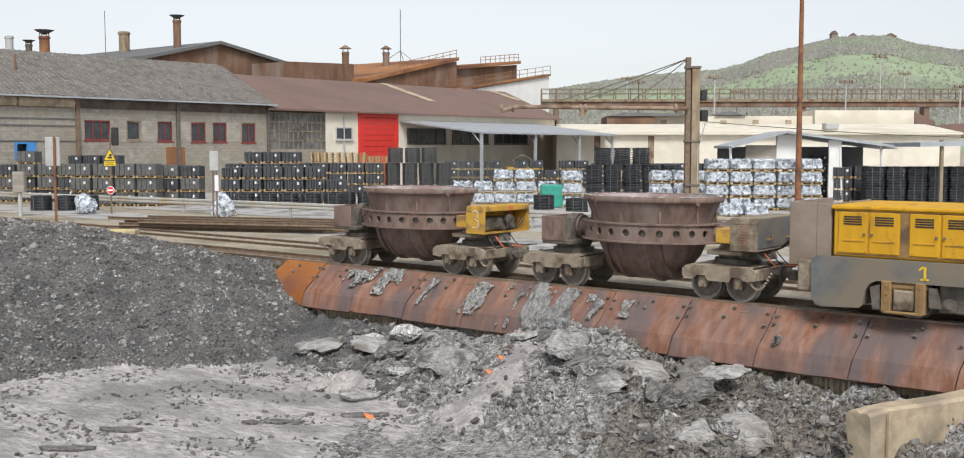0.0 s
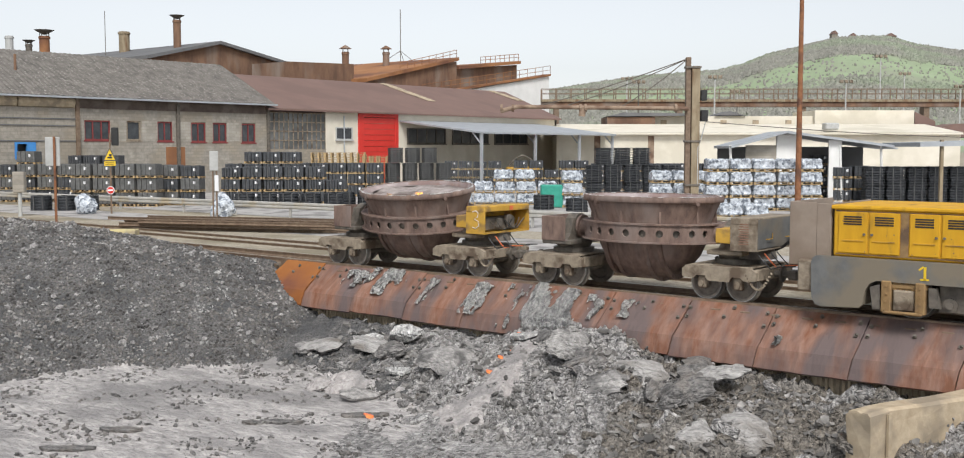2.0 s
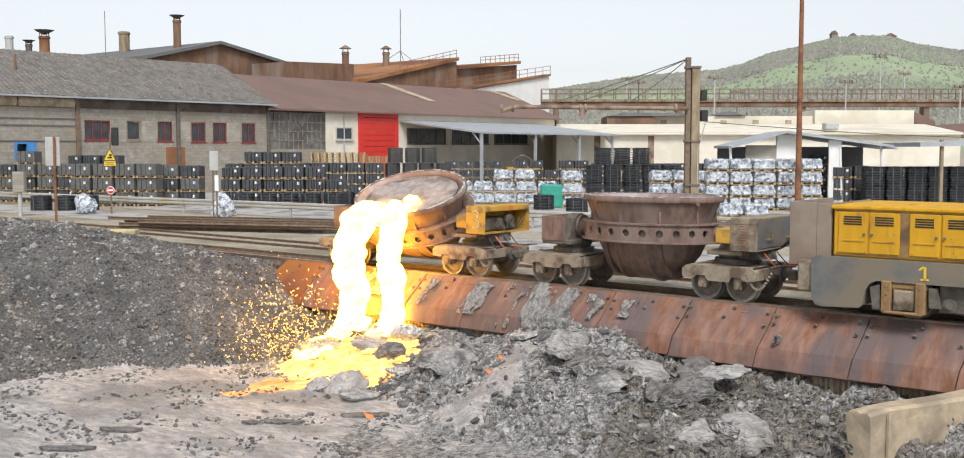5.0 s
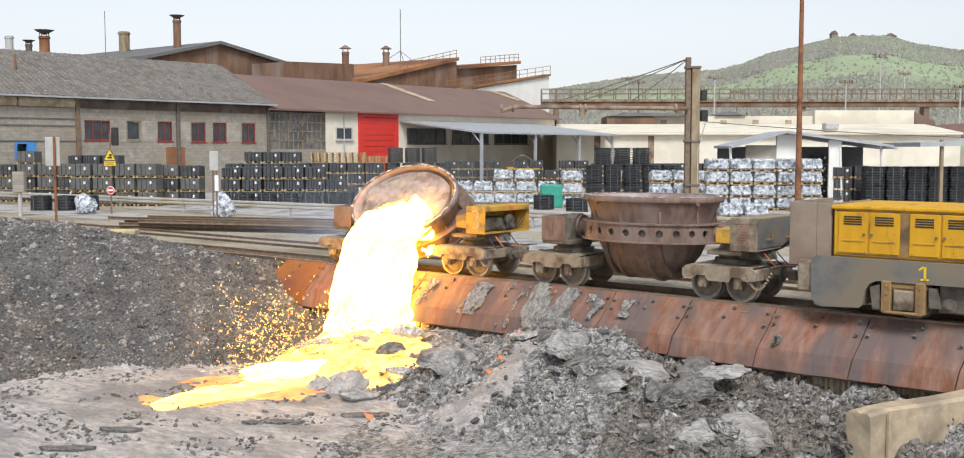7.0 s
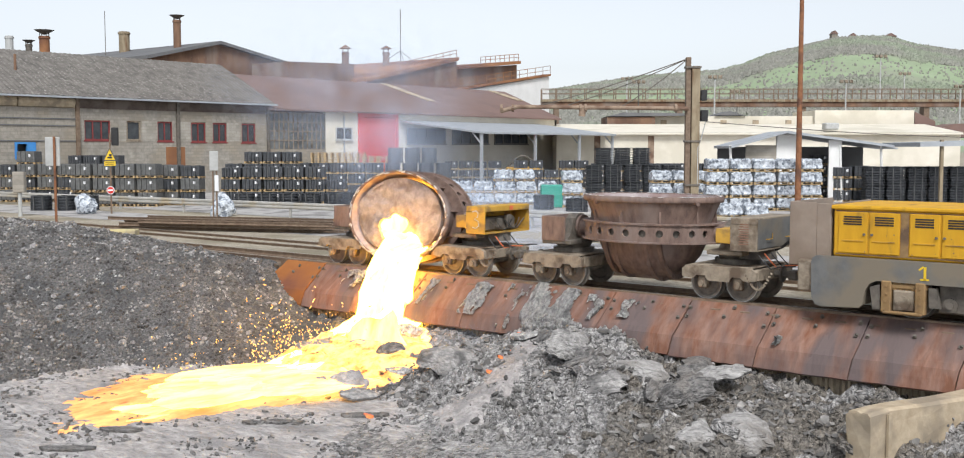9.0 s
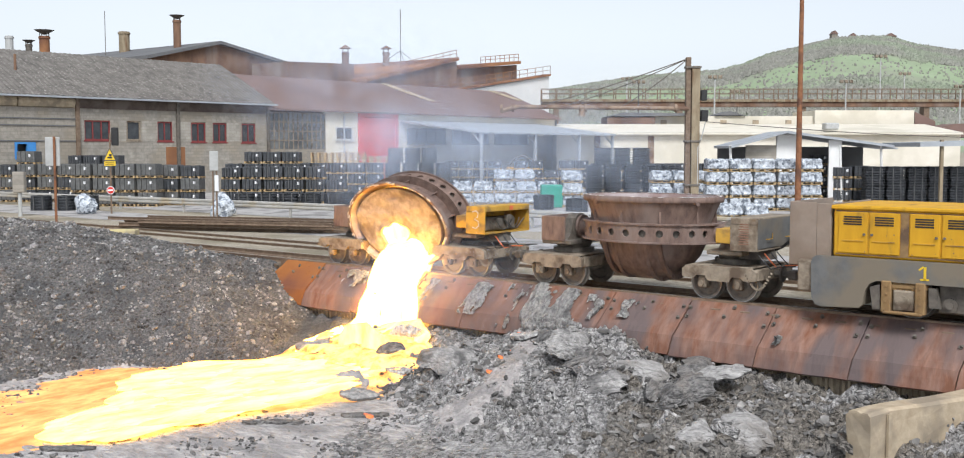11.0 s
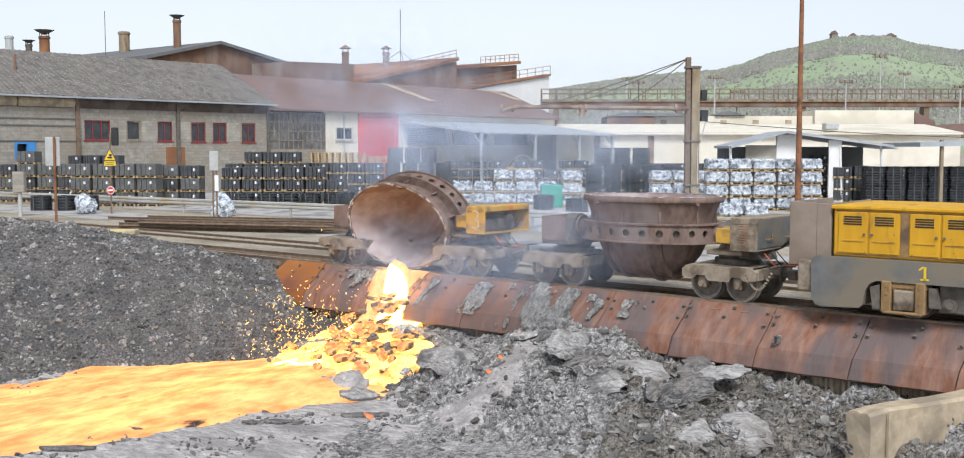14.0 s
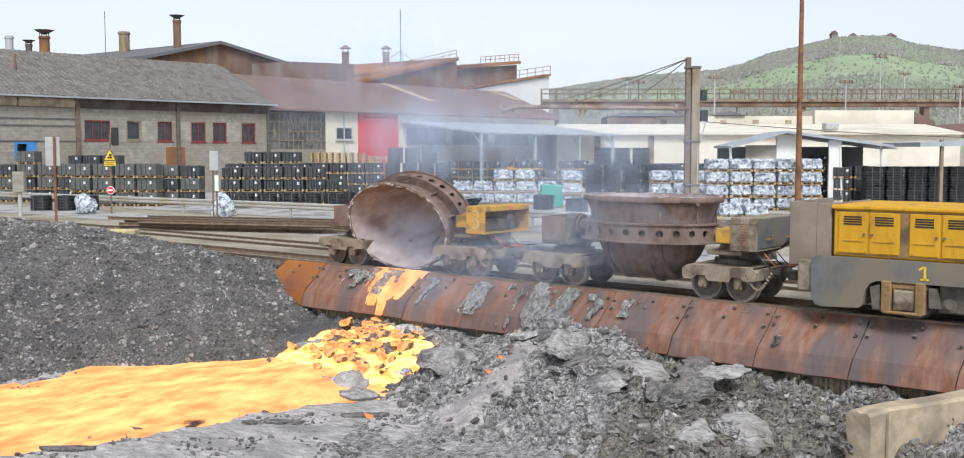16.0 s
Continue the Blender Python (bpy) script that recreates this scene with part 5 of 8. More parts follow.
        for q in (-1, 0, 1):
            bm = B()
            box(bm, u(px, d) + q * 0.6 - 0.22, u(px, d) + q * 0.6 + 0.22, d - 0.25, d + 0.1, zt - 0.3, zt + 0.1, 0.05)
            part("lamp_head", bm, M_steel, m)


def build_hills():
    """Two ridges, the wooded one with a meadow on its flank."""
    def ridge(name, prof, d0, depth, seed, label):
        bm = B()
        rows = []
        n, k = 180, 26
        for j in range(k + 1):
            v = j / k
            row = []
            for i in range(n + 1):
                px = 700 + 1100 * i / n
                top = (231 - lerp_table(px, prof)) / 1761
                d = d0 + depth * v
                h = top * (d0 + depth) * smooth01(v * 1.02) ** 0.8
                h += 3 * v * fbm(i * 0.2, j * 0.35, 1, 4, seed)
                row.append(bm.verts.new(((px - 784) / 1761 * d, d, max(-5, h))))
            rows.append(row)
        for a, b in zip(rows, rows[1:]):
            for i in range(n):
                bm.faces.new((a[i], a[i + 1], b[i + 1], b[i]))
        ob = part(name, bm, M_grass_hazed, smooth=True, at=pose(19.1, -21.06, 0, 0, 0, 38.9))
        tagged(ob, label, "hill", kind="structure")
    prof = [(700, 152), (890, 142), (977, 129), (1042, 120), (1106, 116), (1163, 112), (1203, 103), (1243, 88), (1300, 75), (1356, 62), (1400, 60), (1441, 61), (1479, 72), (1567, 84), (1700, 110)]
    ridge("hill_1", prof, 700, 900, 3.0, "green hill with meadow below a wooded top")
    # woods as many small crowns: upper crest and lower belt
    r = np.random.RandomState(11)
    phi = (1 + 5 ** 0.5) / 2
    ico = np.array([(-1, phi, 0), (1, phi, 0), (-1, -phi, 0), (1, -phi, 0), (0, -1, phi), (0, 1, phi), (0, -1, -phi), (0, 1, -phi), (phi, 0, -1), (phi, 0, 1), (-phi, 0, -1), (-phi, 0, 1)]) / 1.9
    tri = [(0, 11, 5), (0, 5, 1), (0, 1, 7), (0, 7, 10), (0, 10, 11), (1, 5, 9), (5, 11, 4), (11, 10, 2), (10, 7, 6), (7, 1, 8), (3, 9, 4), (3, 4, 2), (3, 2, 6), (3, 6, 8), (3, 8, 9), (4, 9, 5), (2, 4, 11), (6, 2, 10), (8, 6, 7), (9, 8, 1)]
    tri = np.array(tri)
    V, Fc = [], []
    for count, a, b, v0, v1, s0, s1 in ((15000, 1185, 1600, 0.57, 1.0, 0.8, 2.2), (7000, 880, 1200, 0.53, 1.0, 0.8, 2.1), (11000, 880, 1600, 0.16, 0.42, 0.7, 1.9), (700, 1000, 1600, 0.4, 0.6, 0.6, 1.6)):
        for q in range(count):
            px, vy = r.uniform(a, b), r.uniform(v0, v1)
            if v1 < 0.4 and r.rand() < (vy - 0.3) * 8 + 0.5 * noise.noise(Vector((px * 0.02, vy * 9, 1))):
                continue
            size = r.uniform(s0, s1)
            d = 700 + 900 * vy
            top = (231 - lerp_table(px, prof)) / 1761 * 1600 * smooth01(vy * 1.02) ** 0.8
            jig = ico * (1 + 0.5 * (r.rand(12, 1) - 0.5)) * (size * r.uniform(0.8, 1.3), size, size * r.uniform(1.0, 2.2))
            Fc.append(tri + 12 * len(V))
            V.append(jig + ((px - 784) / 1761 * d, d, top + size * 0.3))
    me = bpy.data.meshes.new("woods")
    me.from_pydata(np.concatenate(V).tolist(), [], np.concatenate(Fc).tolist())
    me.materials.append(M_wood_hazed)
    ob = new("woods", me)
    ob.matrix_basis = pose(19.1, -21.06, 0, 0, 0, 38.9)
    tagged(ob, "bare early-spring woods on the hill", "woods", kind="stuff")
    v = thing("hilltop_houses", pose(19.1, -21.06, 0, 0, 0, 38.9), "pale house with red roof on the hillside", "house")
    for px, yv, w in ((1440, 62, 8), (1350, 58, 4), (1555, 88, 8), (1380, 62, 5)):
        d = 1590
        x, z = (px - 784) / 1761 * d, (240 - yv) / 1761 * d
        bm = B()
        box(bm, x - w, x + w, d - 6, d + 6, z - 14, z + 3)
        h = part("wall", bm, M_block, v)
        bm = B()
        prism(bm, [(x - w - 1, z + 3), (x, z + 8), (x + w + 1, z + 3)], d - 7, d + 7, "y")
        part("roof", bm, M_roofB, h)


# ---- driving it ----
build_ground()
build_road()
build_track(0, "works railway track with worn rails beside the pit")
build_track(3.4, "second works railway track in the gravel", -0.06)
build_plates()
car_a, pot_a = slag_car(0.0, "slag pot car with yellow drive box, pot tipping", True, True)
car_b, pot_b = slag_car(6.96, "slag pot car with upright rusty pot", False, False)
loco = build_loco()
build_workshop()
build_brown_hall()
build_far_sheds()
build_right_sheds()
build_hills()


# ---- stock in the yard, posts and signs ----
YARD = Matrix.Translation((19.1, -21.06, 0)) @ pose(0, 0, 0, 0, 0, 38.9)


def spot(px, d, z=GROUND, turn=0.0):
    """A place in the yard: across by bearing, d metres out."""
    return YARD @ pose((px - 784) / 1761 * d, d, z, 0, 0, turn)


def make_pallet(parent, w=1.15, dpt=1.0):
    bm = B()
    for k in range(3):
        box(bm, -w / 2, w / 2, -dpt / 2 + k * (dpt - 0.1) / 2, -dpt / 2 + k * (dpt - 0.1) / 2 + 0.1, 0.0, 0.022)
        for q in range(3):
            x = -w / 2 + q * (w - 0.1) / 2
            box(bm, x, x + 0.1, -dpt / 2 + k * (dpt - 0.1) / 2, -dpt / 2 + k * (dpt - 0.1) / 2 + 0.1, 0.022, 0.1)
    for k in range(5):
        x = -w / 2 + k * (w - 0.14) / 4
        box(bm, x, x + 0.14, -dpt / 2, dpt / 2, 0.1, 0.125)
    return part("pallet", bm, M_wood, parent, "bare wooden pallet")


def proto_block(h, cols, material, label):
    t = thing("casting_pallet", pose(0, 0, -50), label, "pallet of castings", "pallets of castings")
    make_pallet(t)
    rnd = random.Random(cols)
    w = 1.12 / cols
    for k in range(cols):
        bm = B()
        x = -0.56 + w * k
        box(bm, x + 0.008, x + w - 0.008, -0.5, 0.5, 0.126, 0.126 + h - rnd.uniform(0, 0.025), 0.025)
        for q in range(4):
            z = 0.126 + h * (q + 0.5) / 4
            box(bm, x + 0.02, x + w - 0.02, -0.512, -0.502, z - 0.03, z + 0.03)
            box(bm, x + 0.02, x + w - 0.02, 0.502, 0.512, z - 0.03, z + 0.03)
        part("casting_block", bm, material, t)
    bm = B()
    box(bm, 0.2, 0.33, -0.522, -0.513, 0.126 + h * 0.5, 0.126 + h * 0.5 + 0.16)
    part("paper_label", bm, M_label, t, "white paper label")
    bm = B()
    for x in (-0.3, 0.3):
        box(bm, x - 0.012, x + 0.012, -0.53, 0.53, 0.05, 0.135 + h)
    part("strap", bm, M_cast2, t)
    return t


def proto_rings(n, material, square):
    t = thing("ring_stack", pose(0, 0, -50), "tall stack of black cast-iron manhole frames", "stack of frames", "stacks of manhole frames")
    bm = B()
    hh = 0.155
    if square:
        for a, b, z0, z1 in ((0.56, 0.5, 0, 0.03), (0.47, 0.47, 0.03, 0.115), (0.54, 0.54, 0.115, 0.145)):
            box(bm, -a, a, -a, a, z0, z1, 0.03)
    else:
        lathe(bm, [(0.4, 0.0), (0.56, 0.0), (0.56, 0.03), (0.47, 0.04), (0.46, 0.11), (0.54, 0.12), (0.54, 0.145), (0.4, 0.145)], 20)
        for k in range(6):
            a = math.pi / 3 * k
            box(bm, 0.44, 0.55, -0.02, 0.02, 0.03, 0.12, 0, Matrix.Rotation(a, 4, "Z"))
    first = part("manhole_frame", bm, material, t)
    rnd = random.Random(n)
    for k in range(1, n):
        ob = new("manhole_frame", first.data)
        ob.parent = t
        ob.matrix_basis = pose(rnd.uniform(-0.012, 0.012), rnd.uniform(-0.012, 0.012), hh * k, 0, 0, rnd.uniform(-4, 4))
    bm = B()
    for x in (-0.2, 0.25):
        box(bm, x - 0.015, x + 0.015, -0.575, 0.575, -0.0, hh * n + 0.005)
    part("strap", bm, M_cast2, t)
    return t


def proto_film(h, seed):
    t = thing("wrapped_pallet", pose(0, 0, -50), "pallet of grey castings in shiny clear stretch film", "wrapped pallet", "wrapped pallets")
    make_pallet(t)
    bm = B()
    g = box(bm, -0.58, 0.58, -0.52, 0.52, 0.126, 0.126 + h, 0.06)
    bmesh.ops.subdivide_edges(bm, edges=bm.edges[:], cuts=9, use_grid_fill=True)
    for v in bm.verts:
        p = v.co + Vector((seed, 0, 0))
        v.co += Vector((noise.noise(p * 4), noise.noise(p * 4 + Vector((9, 0, 0))), 0.6 * noise.noise(p * 3 + Vector((0, 7, 0))))) * 0.06
        s = abs(math.sin(v.co.x * 8.1 + seed)) ** 0.6
        if v.co.z > 0.12 + h * 0.8:
            v.co.z -= 0.09 * (1 - s)
        v.co.y *= 1 - 0.09 * (1 - s)
        v.co.x *= 1 - 0.1 * (v.co.z - 0.12) / h
    part("film", bm, M_film_glints, t, "crumpled plastic film with glints and see-through blotches in its colour")
    return t


def build_stock():
    blocks = [proto_block(0.62, 5, M_cast, "pallet of black cast-iron covers with white labels"), proto_block(0.55, 7, M_cast, "pallet of black cast-iron covers, strapped"), proto_block(0.66, 4, M_cast2, "pallet of dark grey castings")]
    rings = [proto_rings(7, M_cast2, False), proto_rings(7, M_cast, True), proto_rings(5, M_cast, False)]
    films = [proto_film(0.55, 1.0), proto_film(0.55, 5.0), proto_film(0.55, 9.0)]
    rnd = random.Random(21)

    def row(protos, px0, px1, d, tiers, h, z0=GROUND, turn=0.0, gap=0.06, skip=0.0, w=1.17):
        step = (w + gap) * 1761 / d
        px = px0 + step / 2
        while px < px1 + step * 0.3:
            n = tiers - (1 if rnd.random() < skip else 0)
            for k in range(n):
                copy_thing(rnd.choice(protos), spot(px + rnd.uniform(-0.6, 0.6), d + rnd.uniform(-0.06, 0.06), z0 + h * k + 0.008, turn + rnd.uniform(-2, 2)))
            px += step
    b0, b1, b2 = blocks
    # dark rows behind the road
    row([b0, b2], 0, 112, 66, 4, 0.76, turn=-6, skip=0.3)
    row([b2], 120, 262, 61, 3, 0.80, turn=-6)
    row([b2, b0], 262, 338, 62.5, 3, 0.76, turn=-6)
    row([b1], 110, 190, 72, 4, 0.70, turn=-6)
    row([rings[2]], 48, 135, 57, 1, 0.8)
    row([b0, b1], 362, 545, 64, 3, 0.72, skip=0.3)
    row([b0], 368, 475, 70, 4, 0.76, skip=0.2)
    row([b0], 478, 612, 74, 3, 0.76)
    row([rings[2]], 380, 545, 60, 1, 0.8)
    row([rings[2]], 545, 595, 62, 1, 0.8)
    row([rings[0]], 598, 725, 79, 1, 1.25, z0=GROUND)
    row([rings[0]], 598, 725, 79, 1, 1.25, z0=GROUND + 1.1)
    row([rings[0]], 630, 715, 79, 1, 1.25, z0=GROUND + 2.2)
    row([b1, b0], 722, 800, 92, 3, 0.72)
    row([b0], 810, 960, 88, 3, 0.76, skip=0.3)
    row([films[0], films[1]], 735, 880, 63, 2, 0.68)
    row([films[0], films[1]], 802, 872, 63, 1, 0.68, z0=GROUND + 1.36)
    row([rings[2]], 866, 900, 58, 1, 0.8)
    row([films[2]], 912, 945, 60, 3, 0.68)
    row([rings[2]], 918, 945, 54, 1, 0.8)
    row([rings[1]], 950, 1080, 70, 1, 1.25)
    row([rings[1]], 950, 1080, 70, 1, 1.25, z0=GROUND + 1.1)
    row([rings[1]], 965, 1045, 70, 1, 1.25, z0=GROUND + 2.2)
    row(films, 1055, 1140, 60, 4, 0.68, skip=0.5)
    row(films, 1145, 1322, 57, 4, 0.68)
    row(films, 1055, 1130, 54, 2, 0.68)
    row(films, 1165, 1250, 51, 1, 0.66)
    row([films[1]], 1300, 1490, 52, 1, 0.66, z0=GROUND)
    row([films[1]], 1390, 1490, 48, 1, 0.66, z0=GROUND)
    row([b1], 960, 1250, 84, 3, 0.7)
    row([b1, b0], 1315, 1345, 70, 4, 0.72)
    row([b0, b1], 1350, 1400, 66, 3, 0.72)
    row([rings[1]], 1402, 1600, 64, 1, 1.25)
    row([rings[1]], 1402, 1600, 64, 1, 1.25, z0=GROUND + 1.1)
    # empty pallets stacked
    wp = thing("empty_pallet", pose(0, 0, -50), "bare pale wooden pallet on a stack", "pallet", "empty pallets")
    make_pallet(wp)
    for px in (520, 541, 562, 583, 603, 618):
        for k in range(23 if px < 600 else 21):
            copy_thing(wp, spot(px + rnd.uniform(-0.5, 0.5), 82, GROUND + 0.01 + 0.127 * k, rnd.uniform(-3, 3)))
    g = thing("green_tarp_pallet", spot(897, 60), "green sheeted pallet load", "pallet load")
    bm = B()
    box(bm, -0.6, 0.6, -0.5, 0.5, 0.0, 1.25, 0.06)
    part("sheet", bm, M_green, g)
    for p in blocks + rings + films + [wp]:
        for o in list(p.children_recursive) + [p]:
            bpy.data.objects.remove(o)
    for px, d, s in ((140, 54, 0.9), (362, 52, 1.0)):
        t = thing("white_bag", spot(px, d), "white plastic-covered bulk bag on the ground", "bulk bag")
        bm = B()
        rock(bm, pose(0, 0, 0.42 * s) @ Matrix.Diagonal((0.55 * s, 0.5 * s, 0.75 * s, 1)), px * 0.1, 0.9, 0.25, 3)
        for v in bm.verts:
            v.co.z = max(0.0, v.co.z)
        part("sack", bm, M_film_glints, t)
    # low machinery under the canopy
    t = thing("yellow_machine", spot(852, 96), "yellow and black yard machine under the canopy", "machine")
    bm = B()
    box(bm, -1.6, 1.4, -0.8, 0.8, 0.6, 1.6, 0.1)
    part("body", bm, M_yel2, t)
    for x in (-1.1, 0.9):
        bm = B()
        cyl(bm, 0.6, 0.4, pose(x, -0.7, 0.6, 90, 0, 0), 18)
        part("tyre", bm, M_black, t)
    bm = B()
    tube(bm, [(-1.4 + 2.6 * k / 10, -0.5, 1.6 + 1.0 * math.sin(math.pi * k / 10)) for k in range(11)], 0.08, 6)
    part("hoop", bm, M_dark, t)


def build_guardrail():
    """Steel crash barrier between track and road."""
    pts = [(-62, 9.4), (-37.2, 11.24), (-27.5, 12.3), (-16.4, 13.3), (-7.4, 15.0), (-5, 15.2), (20, 19.0)]
    t = thing("guardrail", pose(0, 0, 0), "dented galvanised crash barrier with rusty patches", "guardrail", kind="structure")
    w = [(0.0, 0.0), (0.05, 0.04), (0.05, 0.11), (0.0, 0.155), (0.05, 0.2), (0.05, 0.27), (0.0, 0.31), (-0.02, 0.31), (0.02, 0.2), (-0.03, 0.155), (0.02, 0.11), (-0.02, 0.0)]
    for a, b in zip(pts, pts[1:]):
        a, b = Vector(a), Vector(b)
        L = (b - a).length
        ang = math.degrees(math.atan2(b.y - a.y, b.x - a.x))
        m = pose(a.x, a.y, 0, 0, 0, ang)
        n = max(1, round(L / 4.0))
        for k in range(n):
            bm = B()
            prism(bm, [(-p[0], 0.26 + p[1]) for p in w], L * k / n, L * (k + 1) / n + 0.05)
            part("beam", bm, M_galv, t, at=m)
            bm = B()
            box(bm, L * k / n, L * k / n + 0.08, 0.03, 0.13, GROUND, 0.5)
            part("post", bm, M_galv, t, at=m)


def build_posts():
    # tall reinforced column with jib pipe and stays
    t = thing("jib_column", pose(-6.2, 26.5, 0, 0, 0, 38.9), "weathered concrete-filled column carrying a rusty jib pipe", "column")
    k = 1761 / 53.3
    zz = lambda y: 3.15 + (240 - y) / k
    xx = lambda px: (px - 1125) / k
    bm = B()
    box(bm, -0.02, 0.38, -0.2, 0.2, GROUND, zz(110), 0.02)
    col = part("shaft", bm, M_post, t, "tan concrete shaft")
    bm = B()
    box(bm, -0.3, -0.06, -0.16, 0.16, GROUND, zz(96), 0.02)
    part("steel_post", bm, M_rail, t, "rusty steel post")
    bm = B()
    for y in (112, 230, 300, 340):
        box(bm, -0.34, 0.42, -0.24, 0.24, zz(y) - 0.05, zz(y) + 0.05, 0.01)
    part("collar", bm, M_dark, t)
    bm = B()
    rod(bm, (-0.2, -0.3, zz(178)), (xx(845), -0.3, zz(175)), 0.1, 12)
    rod(bm, (xx(845), -0.3, zz(175)), (xx(818), -0.3, zz(182)), 0.11, 12)
    jib = part("jib_pipe", bm, M_pipe, t, "rusty horizontal delivery pipe")
    bm = B()
    for px in (820, 838, 946, 954, 1098):
        rod(bm, (xx(px) - 0.06, -0.3, zz(177)), (xx(px) + 0.06, -0.3, zz(177)), 0.19, 12)
    rod(bm, (xx(950), -0.3, zz(178)), (xx(948), -0.3, zz(190)), 0.16, 10)
    part("flange", bm, M_pipe, jib)
    for px in (870, 915, 1010):
        bm = B()
        a, b = Vector((-0.2, 0, zz(98))), Vector((xx(px), -0.3, zz(176)))
        tube(bm, [a.lerp(b, u) - Vector((0, 0, 0.12 * math.sin(math.pi * u))) for u in [i / 6 for i in range(7)]], 0.025, 5)
        part("stay", bm, M_dark, t)
    bm = B()
    box(bm, 0.42, 0.72, -0.25, 0.1, zz(165), zz(148), 0.03)
    box(bm, 0.45, 0.78, -0.2, 0.2, zz(198), zz(180), 0.03)
    part("floodlight", bm, M_black, t)
    bm = B()
    tube(bm, [(0.7, 0, zz(198)), (0.5, 0, zz(225)), (0.3, -0.22, zz(240)), (0.3, -0.22, zz(300))], 0.025, 5)
    part("conduit", bm, M_pale, t)
    # cable from the column
    t = thing("overhead_cable", pose(0, 0, 0), "thin sagging overhead cable", "cable")
    a, b = Vector((-5.6, 26.9, 4.4)), Vector((14, 46, 3.9))
    bm = B()
    tube(bm, [a.lerp(b, i / 14) - Vector((0, 0, 0.5 * math.sin(math.pi * i / 14))) for i in range(15)], 0.02, 5)
    part("strand", bm, M_dark, t)
    t = thing("tall_pole", pose(-3.13, 32.26, GROUND), "tall slim red-brown rusty steel pole", "pole")
    bm = B()
    cyl(bm, 0.16, 12.5, None, 12, 0.1)
    part("shaft", bm, M_rpole, t)
    bm = B()
    cyl(bm, 0.24, 0.25, None, 12)
    part("foot", bm, M_conc, t)
    # sign posts near the crossing
    t = thing("warning_sign", pose(-29.3, 9.4, GROUND, 0, 0, 38.9), "yellow triangular warning sign above round stop disc on post", "sign")
    bm = B()
    cyl(bm, 0.045, 4.0, None, 8)
    part("post", bm, M_rail, t)
    bm = B()
    prism(bm, [(-0.34, 2.65), (0.34, 2.65), (0, 3.32)], -0.07, -0.05, "y")
    tri = part("triangle", bm, M_dark, t, "black-edged yellow triangle")
    bm = B()
    prism(bm, [(-0.26, 2.69), (0.26, 2.69), (0, 3.2)], -0.08, -0.071, "y")
    part("triangle_face", bm, M_signy, tri)
    bm = B()
    box(bm, -0.12, 0.12, -0.086, -0.081, 2.76, 2.84)
    box(bm, -0.03, 0.1, -0.086, -0.081, 2.86, 2.98)
    part("pictogram", bm, M_black, tri)
    bm = B()
    box(bm, -0.28, 0.28, -0.07, -0.05, 2.4, 2.62)
    part("plate", bm, M_signy, t, "yellow text plate")
    bm = B()
    box(bm, -0.22, 0.22, -0.076, -0.071, 2.53, 2.56)
    box(bm, -0.22, 0.18, -0.076, -0.071, 2.46, 2.49)
    part("text_bars", bm, M_black, t)
    bm = B()
    cyl(bm, 0.2, 0.02, pose(0, -0.05, 1.18, 90, 0, 0), 20)
    disc = part("stop_disc", bm, M_label, t, "white-rimmed red stop disc")
    bm = B()
    cyl(bm, 0.17, 0.005, pose(0, -0.071, 1.18, 90, 0, 0), 20)
    part("disc_face", bm, M_red, disc)
    bm = B()
    box(bm, -0.13, 0.13, -0.084, -0.078, 1.14, 1.22)
    part("disc_bar", bm, M_label, disc)
    bm = B()
    box(bm, 0.06, 0.42, 0.0, 0.12, 3.4, 4.3, 0.04)
    part("signal_board", bm, M_black, t, "black signal board")
    # rusty post with the back of a board, on a cast foot
    t = thing("signal_post", pose(-18.6, 0.35, 0.05, 0, 0, 38.9), "thin rusty post carrying a grey board, in a cast foot", "signal post")
    k = 1761 / dist_along(-18.6, 0.35)
    zt = lambda y: 3.15 + (240 - y) / k - 0.05
    bm = B()
    cyl(bm, 0.05, zt(222), None, 8)
    part("post", bm, M_rpole, t)
    bm = B()
    cyl(bm, 0.36, 0.25, pose(0, 0, -0.1), 16, 0.3)
    cyl(bm, 0.12, 0.2, pose(0, 0, 0.14), 12, 0.08)
    part("foot", bm, M_rail, t)
    bm = B()
    box(bm, -0.38, 0.16, 0.08, 0.16, zt(270), zt(223), 0.02)
    part("board", bm, M_pale, t, "grey board")
    t = thing("meter_box", pose(-30.8, 5.44, GROUND, 0, 0, 38.9), "grey electrical box on a pale post", "electrical box")
    bm = B()
    cyl(bm, 0.09, 1.2, None, 10)
    part("post", bm, M_pale, t)
    bm = B()
    box(bm, -0.28, 0.28, -0.18, 0.18, 1.15, 2.15, 0.04)
    part("cabinet", bm, M_block, t)
    t = thing("track_signal", pose(-19.7, 8.41, GROUND, 0, 0, 38.9), "rusty double post with white signal boards", "signal post")
    for x in (-0.06, 0.1):
        bm = B()
        box(bm, x - 0.03, x + 0.03, -0.03, 0.03, 0, 3.0)
        part("post", bm, M_rail, t)
    bm = B()
    box(bm, -0.18, 0.2, -0.1, -0.04, 2.3, 3.15, 0.02)
    part("board", bm, M_pale, t)
    bm = B()
